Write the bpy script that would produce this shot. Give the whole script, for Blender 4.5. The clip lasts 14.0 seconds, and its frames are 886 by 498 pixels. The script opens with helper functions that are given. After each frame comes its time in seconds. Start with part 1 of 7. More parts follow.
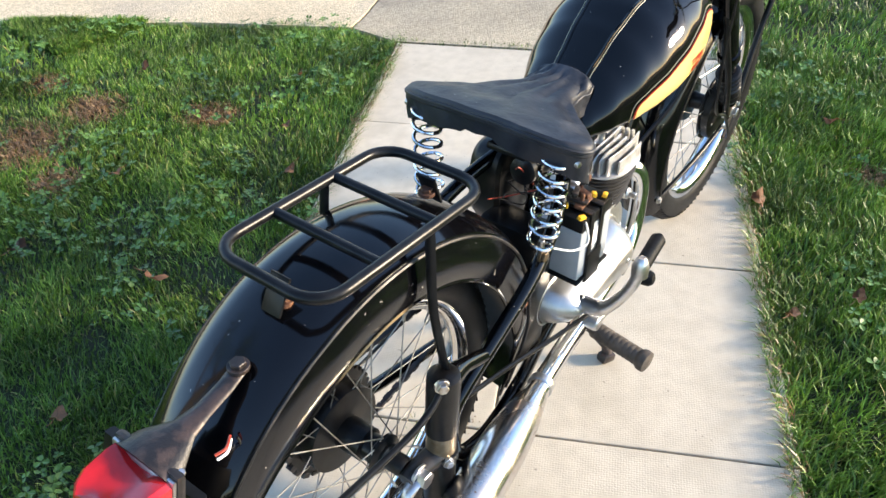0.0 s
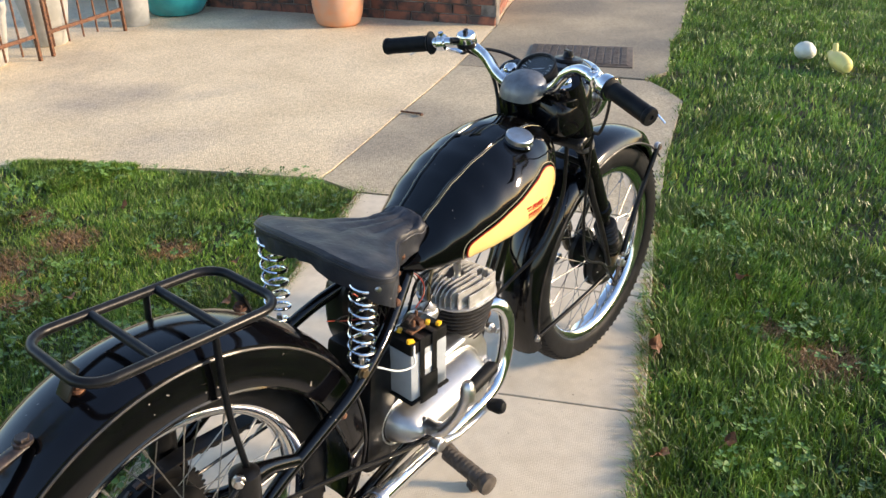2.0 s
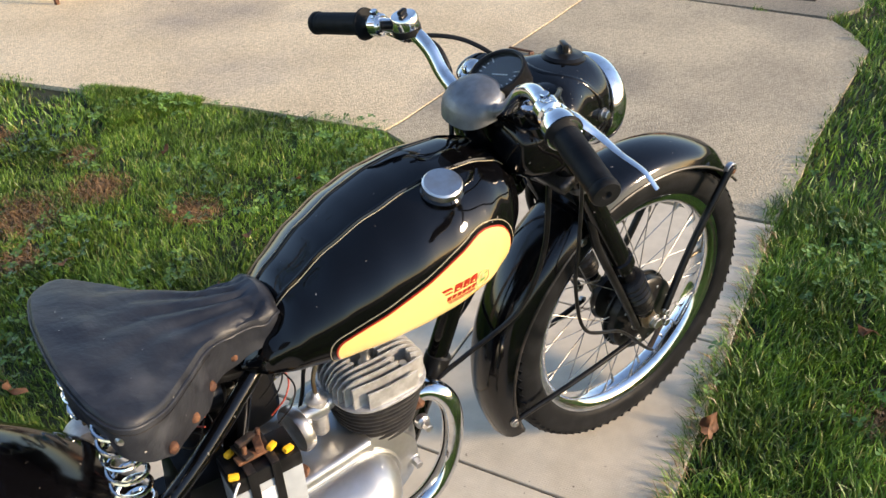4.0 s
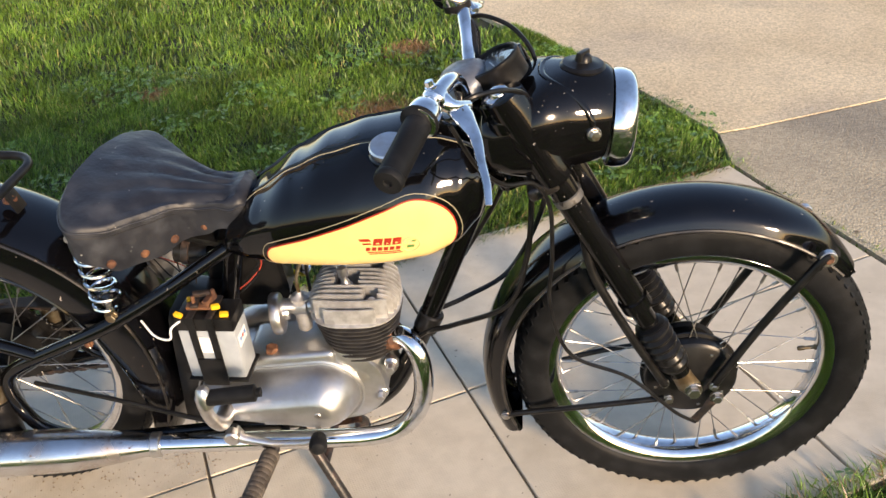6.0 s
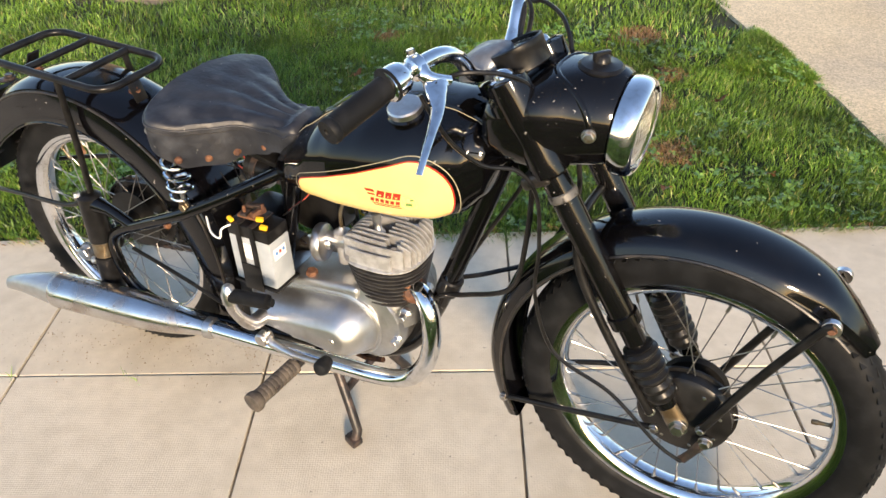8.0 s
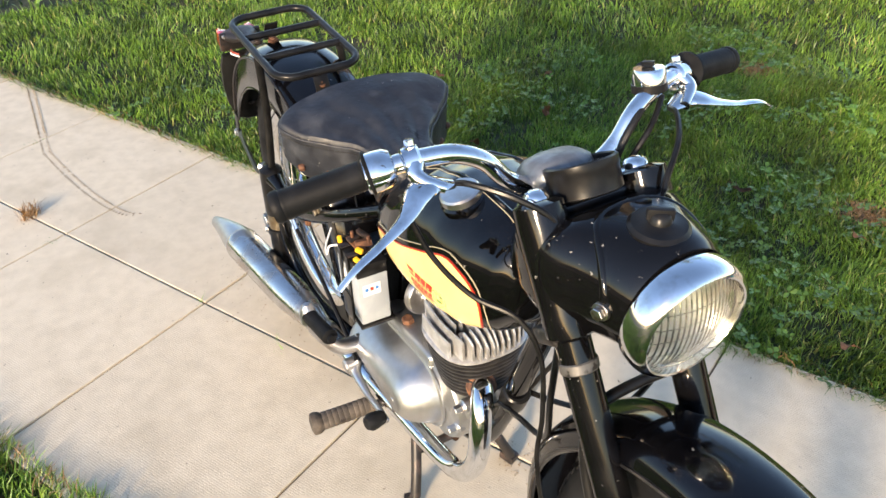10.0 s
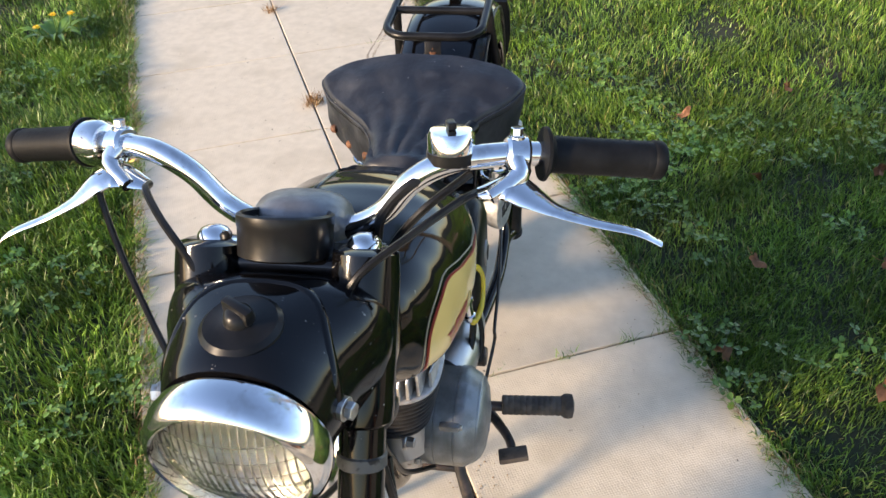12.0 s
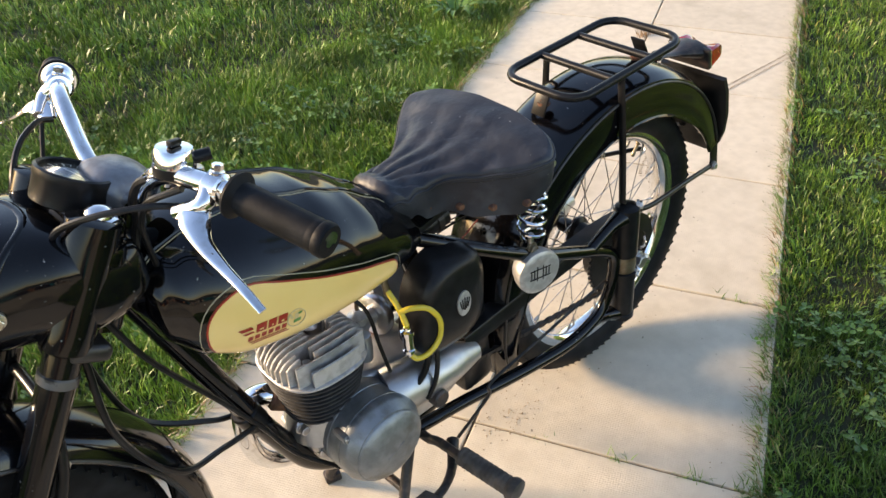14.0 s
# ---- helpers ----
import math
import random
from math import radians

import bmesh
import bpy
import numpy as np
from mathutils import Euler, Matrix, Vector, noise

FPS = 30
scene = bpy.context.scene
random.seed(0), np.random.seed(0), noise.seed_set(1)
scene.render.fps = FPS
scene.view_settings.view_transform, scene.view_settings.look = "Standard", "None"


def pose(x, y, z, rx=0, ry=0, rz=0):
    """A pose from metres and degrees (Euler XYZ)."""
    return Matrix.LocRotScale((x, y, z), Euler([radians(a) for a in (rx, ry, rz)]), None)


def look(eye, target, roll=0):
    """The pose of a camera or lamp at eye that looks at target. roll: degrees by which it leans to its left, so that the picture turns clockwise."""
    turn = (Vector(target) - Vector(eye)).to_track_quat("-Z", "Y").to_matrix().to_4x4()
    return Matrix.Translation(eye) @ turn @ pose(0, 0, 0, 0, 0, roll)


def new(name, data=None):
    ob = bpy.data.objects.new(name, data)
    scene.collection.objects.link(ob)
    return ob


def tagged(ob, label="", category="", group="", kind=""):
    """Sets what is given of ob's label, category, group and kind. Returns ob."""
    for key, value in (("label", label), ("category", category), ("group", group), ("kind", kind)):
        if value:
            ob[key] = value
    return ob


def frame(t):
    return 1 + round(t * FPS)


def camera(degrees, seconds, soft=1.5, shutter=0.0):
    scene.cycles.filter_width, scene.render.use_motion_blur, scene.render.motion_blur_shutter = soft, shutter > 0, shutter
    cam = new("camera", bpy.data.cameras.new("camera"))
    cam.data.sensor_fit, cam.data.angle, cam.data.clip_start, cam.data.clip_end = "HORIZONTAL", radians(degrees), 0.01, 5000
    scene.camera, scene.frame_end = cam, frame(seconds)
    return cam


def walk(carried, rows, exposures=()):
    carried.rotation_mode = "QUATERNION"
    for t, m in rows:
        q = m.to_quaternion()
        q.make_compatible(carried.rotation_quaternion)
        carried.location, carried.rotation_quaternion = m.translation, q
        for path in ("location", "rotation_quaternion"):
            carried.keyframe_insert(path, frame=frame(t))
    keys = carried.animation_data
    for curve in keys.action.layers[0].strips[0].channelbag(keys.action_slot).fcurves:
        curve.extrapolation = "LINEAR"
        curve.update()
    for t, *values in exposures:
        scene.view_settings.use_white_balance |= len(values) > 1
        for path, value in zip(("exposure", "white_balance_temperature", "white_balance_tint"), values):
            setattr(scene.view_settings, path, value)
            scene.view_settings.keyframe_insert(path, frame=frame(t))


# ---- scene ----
cam = camera(55.5, 14.0)
PATH = [
    (0, (-0.573, -0.669, 1.369), (0.625, 0.354, 0.138), -1.6),
    (0.5, (-0.572, -0.912, 1.376), (0.55, 0.2, 0.15), -0.7),
    (1, (-0.545, -1.026, 1.408), (0.679, 0.185, 0.39), -0.4),
    (1.5, (-0.514, -1.059, 1.411), (0.785, 0.152, 0.491), -0.5),
    (2, (-0.461, -1.06, 1.41), (0.827, 0.162, 0.49), -0.8),
    (2.5, (-0.32, -0.991, 1.392), (0.938, 0.227, 0.427), -1.4),
    (3, (-0.121, -0.909, 1.407), (1.114, 0.278, 0.374), 0.1),
    (3.2, (-0.042, -0.909, 1.409), (1.146, 0.308, 0.357), -1.1),
    (5.3, (0.918, -1.035, 1.35), (1.012, 0.593, 0.192), -1.8),
    (5.5, (0.995, -1.074, 1.36), (0.963, 0.559, 0.204), -2.7),
    (6, (1.107, -1.16, 1.376), (0.821, 0.487, 0.277), -4.7),
    (6.5, (1.176, -1.316, 1.395), (0.706, 0.329, 0.359), -2.7),
    (7, (1.283, -1.309, 1.392), (0.725, 0.314, 0.365), -2.3),
    (7.5, (1.487, -1.191, 1.379), (0.7, 0.295, 0.296), -1.8),
    (8, (1.534, -1.068, 1.375), (0.664, 0.343, 0.256), -2.2),
    (8.5, (1.497, -0.928, 1.38), (0.602, 0.431, 0.217), -0.8),
    (9, (1.542, -0.828, 1.394), (0.507, 0.401, 0.202), -0.5),
    (9.2, (1.6, -0.77, 1.406), (0.438, 0.352, 0.227), -0.9),
    (11.3, (1.738, 0.09, 1.383), (0.147, 0.094, 0.172), -3.3),
    (11.5, (1.732, 0.18, 1.387), (0.158, 0.043, 0.16), -4.2),
    (12, (1.583, 0.317, 1.36), (0.036, -0.036, 0.142), -1.6),
    (12.5, (1.501, 0.463, 1.375), (0.067, -0.192, 0.144), -1.5),
    (13, (1.437, 0.704, 1.399), (0.168, -0.267, 0.197), -0.3),
    (13.5, (1.26, 0.813, 1.377), (0.094, -0.285, 0.179), -0.5),
    (14, (1.2, 0.956, 1.406), (0.182, -0.297, 0.225), -1.8),
]
# seconds, stops, kelvin, tint
EXPOSURES = [(0, 1.66, 6050, 13), (0.5, 1.6, 6050, 14), (1.0, 1.4, 6300, 16), (1.5, 1.25, 6550, 16), (2.5, 1.25, 6550, 16), (3.2, 1.2, 6550, 16), (6.5, 1.07, 6900, 20), (7.5, 1.17, 6850, 18),
             (8.5, 1.32, 6650, 16), (9.2, 1.36, 6650, 16), (11.5, 1.48, 6450, 17), (12, 1.36, 6650, 19), (12.5, 1.36, 6850, 20), (13.5, 1.4, 7200, 19), (14, 1.52, 7200, 19)]
walk(cam, [(t, look(eye, target, roll)) for t, eye, target, roll in PATH], EXPOSURES)

# ---- light ----
SUN_AZ = math.atan2(-1.0, 0.86)
SUN_EL = radians(15.5)
world = bpy.data.worlds.new("sky")
scene.world = world
world.use_nodes = True
wn = world.node_tree.nodes
sky = wn.new("ShaderNodeTexSky")
sky.sky_type = "NISHITA"
sky.sun_disc = False
sky.sun_elevation = SUN_EL
sky.sun_rotation = math.pi / 2 - SUN_AZ
sky.dust_density = 0.4
sky.ozone_density = 1.4
wn["Background"].inputs["Strength"].default_value = 0.15
world.node_tree.links.new(sky.outputs[0], wn["Background"].inputs["Color"])
sun = bpy.data.lights.new("sun", "SUN")
sun.energy = 3.5
sun.angle = radians(9)
sun.color = (1.0, 0.80, 0.53)
sun_ob = new("sun", sun)
sun_dir = Vector((math.cos(SUN_EL) * math.cos(SUN_AZ), math.cos(SUN_EL) * math.sin(SUN_AZ), math.sin(SUN_EL)))
sun_ob.matrix_world = look(sun_dir * 20, (0, 0, 0))


# ---- materials ----
def material(name, base=(0.5, 0.5, 0.5), rough=0.5, metal=0.0, coat=0.0, second=None, scale=40.0, spread=(0.4, 0.6),
             bump=0.0, bump_scale=200.0, stain=None, stain_scale=6.0, stain_spread=(0.6, 0.7), rough_to=None, detail=6.0,
             transmission=0.0, speck=None, speck_scale=90.0, speck_at=(0.72, 0.76), vary=0.0, gloss=0.5):
    """A surface: base, mixed with second by a fine noise, stain by a coarse one and speck by sparse spots."""
    m = bpy.data.materials.new(name)
    m.use_nodes = True
    nt = m.node_tree
    n, ln = nt.nodes, nt.links
    b = n["Principled BSDF"]
    b.inputs["Roughness"].default_value = rough
    b.inputs["Metallic"].default_value = metal
    b.inputs["Specular IOR Level"].default_value = gloss
    b.inputs["Coat Weight"].default_value = coat
    b.inputs["Coat Roughness"].default_value = 0.06
    b.inputs["Transmission Weight"].default_value = transmission
    tc = n.new("ShaderNodeTexCoord")
    geo = n.new("ShaderNodeNewGeometry")
    where = geo.outputs["Position"]

    def spots(sc, lo, hi, det=detail):
        t = n.new("ShaderNodeTexNoise")
        t.inputs["Scale"].default_value = sc
        t.inputs["Detail"].default_value = det
        ln.new(where, t.inputs["Vector"])
        r = n.new("ShaderNodeMapRange")
        r.inputs["From Min"].default_value, r.inputs["From Max"].default_value = lo, hi
        ln.new(t.outputs["Fac"], r.inputs["Value"])
        return r.outputs["Result"]

    def mixed(fac, a, c):
        x = n.new("ShaderNodeMix")
        x.data_type = "RGBA"
        ln.new(fac, x.inputs["Factor"])
        if isinstance(a, tuple):
            x.inputs["A"].default_value = (*a, 1)
        else:
            ln.new(a, x.inputs["A"])
        x.inputs["B"].default_value = (*c, 1)
        return x.outputs["Result"]

    colour = base
    b.inputs["Base Color"].default_value = (*base, 1)
    rough_out = None
    if second:
        f = spots(scale, *spread)
        colour = mixed(f, colour, second)
        if rough_to is not None:
            r = n.new("ShaderNodeMapRange")
            r.inputs["To Min"].default_value, r.inputs["To Max"].default_value = rough, rough_to
            ln.new(f, r.inputs["Value"])
            ln.new(r.outputs["Result"], b.inputs["Roughness"])
    if stain:
        colour = mixed(spots(stain_scale, *stain_spread), colour, stain)
    if speck:
        f = spots(speck_scale, *speck_at, 2.0)
        colour = mixed(f, colour, speck)
    if vary:
        info = n.new("ShaderNodeObjectInfo")
        r = n.new("ShaderNodeMapRange")
        r.inputs["To Min"].default_value, r.inputs["To Max"].default_value = 1 - vary, 1 + vary
        ln.new(info.outputs["Random"], r.inputs["Value"])
        h = n.new("ShaderNodeHueSaturation")
        ln.new(r.outputs["Result"], h.inputs["Value"])
        if isinstance(colour, tuple):
            h.inputs["Color"].default_value = (*colour, 1)
        else:
            ln.new(colour, h.inputs["Color"])
        colour = h.outputs["Color"]
    if not isinstance(colour, tuple):
        ln.new(colour, b.inputs["Base Color"])
    if bump:
        t = n.new("ShaderNodeTexNoise")
        t.inputs["Scale"].default_value = bump_scale
        t.inputs["Detail"].default_value = 4
        ln.new(where, t.inputs["Vector"])
        bp = n.new("ShaderNodeBump")
        bp.inputs["Strength"].default_value = bump
        bp.inputs["Distance"].default_value = 0.002
        ln.new(t.outputs["Fac"], bp.inputs["Height"])
        ln.new(bp.outputs["Normal"], b.inputs["Normal"])
    return m


BLACK = material("black_enamel", (0.002, 0.002, 0.0025), 0.06, 0, 0.0, speck=(0.22, 0.21, 0.19), speck_scale=85, speck_at=(0.735, 0.77),
                 second=(0.003, 0.003, 0.0035), scale=9, spread=(0.55, 0.8), rough_to=0.12, bump=0.006, bump_scale=30, gloss=0.42)
WORN = material("worn_black_paint", (0.012, 0.011, 0.011), 0.34, 0, 0.0, second=(0.035, 0.03, 0.027), scale=30, spread=(0.45, 0.7), rough_to=0.6,
                speck=(0.13, 0.1, 0.08), speck_scale=80, speck_at=(0.7, 0.76), bump=0.08, bump_scale=150)
RUSTY = material("rusted_black_steel", (0.018, 0.016, 0.016), 0.42, 0.2, second=(0.06, 0.042, 0.036), scale=45, spread=(0.48, 0.62), bump=0.25, bump_scale=260)
RUST = material("brown_rust", (0.17, 0.075, 0.035), 0.75, 0.1, second=(0.07, 0.03, 0.018), scale=70, bump=0.4, bump_scale=300)
CHROME = material("pitted_chrome", (0.78, 0.79, 0.81), 0.07, 1.0, second=(0.6, 0.6, 0.6), scale=60, spread=(0.5, 0.75), rough_to=0.22,
                  speck=(0.3, 0.22, 0.15), speck_scale=140, speck_at=(0.74, 0.78), bump=0.02, bump_scale=40)
DULLCHROME = material("dull_silver_plate", (0.6, 0.6, 0.61), 0.3, 1.0, second=(0.45, 0.42, 0.4), scale=30, spread=(0.45, 0.7), rough_to=0.45, bump=0.05)
TIRED = material("rust_tinged_chrome", (0.68, 0.67, 0.66), 0.16, 1.0, second=(0.46, 0.4, 0.36), scale=14, spread=(0.42, 0.68), rough_to=0.34,
                 speck=(0.3, 0.17, 0.1), speck_scale=110, speck_at=(0.68, 0.75), bump=0.05, bump_scale=90)
ALLOY = material("dull_cast_aluminium", (0.50, 0.51, 0.52), 0.34, 0.95, second=(0.45, 0.455, 0.46), scale=60, spread=(0.35, 0.7), rough_to=0.42,
                 stain=(0.36, 0.35, 0.335), stain_scale=11, stain_spread=(0.58, 0.8), bump=0.12, bump_scale=420)
GREYALLOY = material("oxidised_aluminium", (0.25, 0.27, 0.285), 0.42, 0.7, second=(0.18, 0.195, 0.205), scale=40, bump=0.25, bump_scale=260,
                     stain=(0.16, 0.15, 0.13), stain_scale=16, stain_spread=(0.58, 0.7))
HEADALLOY = material("bare_head_casting", (0.56, 0.56, 0.56), 0.45, 0.65, second=(0.42, 0.415, 0.41), scale=60, bump=0.3, bump_scale=300)
RUBBER = material("worn_black_rubber", (0.007, 0.0075, 0.0085), 0.52, second=(0.015, 0.016, 0.018), scale=30, spread=(0.45, 0.75), bump=0.15, bump_scale=220, gloss=0.11)
PEGRUBBER = material("dusty_brown_rubber", (0.04, 0.033, 0.028), 0.8, second=(0.085, 0.07, 0.057), scale=40, bump=0.3, bump_scale=200)
LEATHER = material("cracked_black_leatherette", (0.011, 0.0125, 0.018), 0.42, second=(0.023, 0.026, 0.034), scale=22, spread=(0.42, 0.7), rough_to=0.58, gloss=0.42, stain=(0.046, 0.05, 0.06), stain_scale=15, stain_spread=(0.54, 0.74),
                   speck=(0.3, 0.29, 0.27), speck_scale=110, speck_at=(0.755, 0.775), bump=0.9, bump_scale=55)
SATIN = material("satin_black", (0.006, 0.006, 0.0065), 0.3, second=(0.012, 0.012, 0.0125), scale=35, bump=0.05, bump_scale=180, gloss=0.22)
FINS = material("black_finned_iron", (0.014, 0.014, 0.015), 0.5, second=(0.03, 0.028, 0.027), scale=50, bump=0.15, bump_scale=300)
CREAM = material("yellow_tank_panel", (0.83, 0.6, 0.22), 0.22, 0, 0.4, second=(0.8, 0.56, 0.19), scale=9, spread=(0.4, 0.7), bump=0.01)
RED = material("red_coachline", (0.33, 0.03, 0.015), 0.3)
GOLD = material("gold_line", (0.55, 0.42, 0.2), 0.4)
WHITELINE = material("pale_coachline", (0.38, 0.33, 0.22), 0.4)
GREEN = material("green_transfer", (0.1, 0.24, 0.06), 0.4)
BATTERY = material("grey_battery_case", (0.34, 0.37, 0.40), 0.35, second=(0.29, 0.32, 0.35), scale=25, bump=0.04)
YELLOW = material("yellow_plastic", (0.85, 0.48, 0.02), 0.35)
WHITE = material("white_label", (0.78, 0.78, 0.76), 0.5)
BLUE = material("blue_print", (0.05, 0.2, 0.5), 0.5)
REDLENS = material("red_lamp_lens", (0.55, 0.012, 0.014), 0.12, 0, 0.6, second=(0.35, 0.006, 0.008), scale=22, spread=(0.35, 0.65))
WIRE_RED = material("red_wire", (0.32, 0.04, 0.02), 0.45)
HOSE = material("yellow_fuel_hose", (0.72, 0.55, 0.05), 0.25, transmission=0.2)
BRASS = material("stained_brass", (0.23, 0.20, 0.145), 0.38, 0.8, second=(0.15, 0.11, 0.065), scale=40, bump=0.1)
GREYCOVER = material("grey_hammered_cover", (0.20, 0.212, 0.228), 0.36, 0.6, second=(0.155, 0.163, 0.178), scale=45, rough_to=0.5, bump=0.25, bump_scale=160)
DIAL = material("dial_face", (0.015, 0.015, 0.016), 0.4)
GLASS = material("clear_lens", (0.93, 0.93, 0.88), 0.04, transmission=1.0)
STEEL = material("zinc_bolt", (0.55, 0.54, 0.52), 0.3, 1.0, second=(0.35, 0.28, 0.22), scale=90, spread=(0.5, 0.7))
SPOKE = material("spoke_wire", (0.33, 0.325, 0.32), 0.35, 1.0, second=(0.2, 0.17, 0.14), scale=60, spread=(0.5, 0.7))
SILVERED = material("silvered_reflector", (0.88, 0.88, 0.85), 0.28, 1.0, second=(0.8, 0.79, 0.74), scale=30)
CHIPPED = material("chipped_black_enamel", (0.003, 0.003, 0.0035), 0.07, 0, 0.0, second=(0.005, 0.005, 0.006), scale=14, spread=(0.5, 0.75), rough_to=0.2,
                   speck=(0.2, 0.195, 0.185), speck_scale=170, speck_at=(0.72, 0.77), bump=0.01, bump_scale=60, gloss=0.34)
SCUFFED = material("scuffed_bare_metal", (0.11, 0.107, 0.104), 0.5, 0.4, second=(0.02, 0.018, 0.017), scale=65, spread=(0.52, 0.60), bump=0.15, bump_scale=200)
GUARD = material("rust_spotted_enamel", (0.002, 0.002, 0.0028), 0.10, 0, 0.0, second=(0.005, 0.005, 0.006), scale=12, spread=(0.5, 0.8), rough_to=0.20,
                 stain=(0.10, 0.055, 0.035), stain_scale=48, stain_spread=(0.735, 0.79), speck=(0.3, 0.27, 0.24), speck_scale=90, speck_at=(0.745, 0.775), bump=0.008, bump_scale=40, gloss=0.46)
COVERIRON = material("dull_brown_iron", (0.125, 0.098, 0.078), 0.7, 0.2, second=(0.075, 0.058, 0.047), scale=30, spread=(0.4, 0.65), bump=0.3, bump_scale=220)
PLATE = material("black_number_plate", (0.004, 0.004, 0.004), 0.4, second=(0.008, 0.008, 0.008), scale=30, gloss=0.25)


# ---- mesh builders ----
def shallow(ob):
    """The nearest parent that keeps to thing > part > sub-part."""
    while ob.parent and ob.parent.parent:
        ob = ob.parent
    return ob


def part(name, bm, mat, parent=None, label="", smooth=True, at=None):
    me = bpy.data.meshes.new(name)
    bmesh.ops.recalc_face_normals(bm, faces=bm.faces)
    bm.to_mesh(me)
    bm.free()
    if smooth:
        me.polygons.foreach_set("use_smooth", [True] * len(me.polygons))
        me.set_sharp_from_angle(angle=radians(40))
    for x in (mat if isinstance(mat, (list, tuple)) else [mat]):
        me.materials.append(x)
    ob = new(name, me)
    if parent:
        ob.parent = shallow(parent)
    if at is not None:
        ob.matrix_basis = at
    if label:
        ob["label"] = label
    return ob


def again(ob, at, parent=None):
    """Another object on the same mesh."""
    o = new(ob.name, ob.data)
    o.parent = shallow(parent) if parent else ob.parent
    o.matrix_basis = at
    if ob.get("label"):
        o["label"] = ob["label"]
    return o


def empty(name, parent=None, at=None):
    o = new(name)
    o.empty_display_size = 0.05
    if parent:
        o.parent = parent
    if at is not None:
        o.matrix_basis = at
    return o


def smoothed(points, steps=6, closed=False):
    """Catmull-Rom through the points."""
    p = [Vector(q) for q in points]
    n = len(p)
    out = []
    for i in range(n if closed else n - 1):
        a = p[(i - 1) % n] if closed or i > 0 else p[0] * 2 - p[1]
        b, c = p[i], p[(i + 1) % n]
        d = p[(i + 2) % n] if closed or i + 2 < n else p[-1] * 2 - p[-2]
        for k in range(steps):
            t = k / steps
            out.append(0.5 * (2 * b + (c - a) * t + (2 * a - 5 * b + 4 * c - d) * t * t + (3 * b - a - 3 * c + d) * t ** 3))
    if not closed:
        out.append(p[-1])
    return out


def sweep(bm, pts, radius, seg=10, closed=False, flat=1.0, up=None, caps=True):
    """A tube along pts. radius: a number, or one for each point. flat: the section's height against its width."""
    pts = [Vector(p) for p in pts]
    n = len(pts)
    rad = radius if isinstance(radius, (list, tuple)) else [radius] * n
    rings = []
    normal = None
    for i, p in enumerate(pts):
        if closed:
            tan = (pts[(i + 1) % n] - pts[i - 1]).normalized()
        else:
            tan = (pts[min(i + 1, n - 1)] - pts[max(i - 1, 0)]).normalized()
        if normal is None or up is not None:
            ref = Vector(up) if up is not None else (Vector((0, 0, 1)) if abs(tan.z) < 0.9 else Vector((1, 0, 0)))
            normal = (ref - tan * ref.dot(tan)).normalized()
        else:
            normal = (normal - tan * normal.dot(tan)).normalized()
        side = tan.cross(normal)
        rings.append([bm.verts.new(p + rad[i] * (math.cos(a) * side + flat * math.sin(a) * normal))
                      for a in (2 * math.pi * k / seg for k in range(seg))])
    skin(bm, rings, closed, caps and not closed)
    return bm


def skin(bm, rings, closed=False, caps=True):
    n = len(rings)
    for i in range(n if closed else n - 1):
        a, b = rings[i], rings[(i + 1) % n]
        m = len(a)
        for k in range(m):
            bm.faces.new((a[k], a[(k + 1) % m], b[(k + 1) % m], b[k]))
    if caps:
        bm.faces.new(rings[0][::-1])
        bm.faces.new(rings[-1])


def tube(points, radius, seg=10, steps=6, closed=False, flat=1.0, up=None):
    pts = smoothed(points, steps, closed) if steps > 1 else points
    if isinstance(radius, (list, tuple)):
        last = len(radius) - 1
        radius = [float(np.interp(i / (len(pts) - 1) * last, range(last + 1), radius)) for i in range(len(pts))]
    return sweep(bmesh.new(), pts, radius, seg, closed, flat, up)


def lathe(profile, seg=32, frame_m=None, bm=None, closed_profile=False):
    """Turns (radius, height) pairs round z. frame_m carries it into place."""
    bm = bm or bmesh.new()
    frame_m = frame_m or Matrix()
    rings = []
    for r, h in profile:
        r = max(r, 1e-4)
        rings.append([bm.verts.new(frame_m @ Vector((r * math.cos(2 * math.pi * k / seg), r * math.sin(2 * math.pi * k / seg), h))) for k in range(seg)])
    skin(bm, rings, closed_profile, not closed_profile)
    return bm


def along(a, b, roll=0.0):
    """The frame at a whose z points to b."""
    a, b = Vector(a), Vector(b)
    return Matrix.Translation(a) @ (b - a).to_track_quat("Z", "Y").to_matrix().to_4x4() @ Matrix.Rotation(roll, 4, "Z")


def rod(a, b, profile, seg=16, bm=None):
    """Turned shape from a towards b; profile in metres along it."""
    return lathe(profile, seg, along(a, b), bm)


def cyl(a, b, r, seg=16, bevel=0.001, bm=None):
    d = (Vector(b) - Vector(a)).length
    bevel = min(bevel, r * 0.4, d * 0.4)
    return rod(a, b, [(r - bevel, 0), (r, bevel), (r, d - bevel), (r - bevel, d)], seg, bm)


def block(size, at=None, bevel=0.003, bm=None, segs=2):
    b = bmesh.new()
    bmesh.ops.create_cube(b, size=1, matrix=Matrix.Diagonal((*size, 1)))
    if bevel:
        bmesh.ops.bevel(b, geom=b.edges[:], offset=bevel, segments=segs, affect="EDGES", profile=0.6)
    if at is not None:
        bmesh.ops.transform(b, matrix=at, verts=b.verts)
    return join(bm, b)


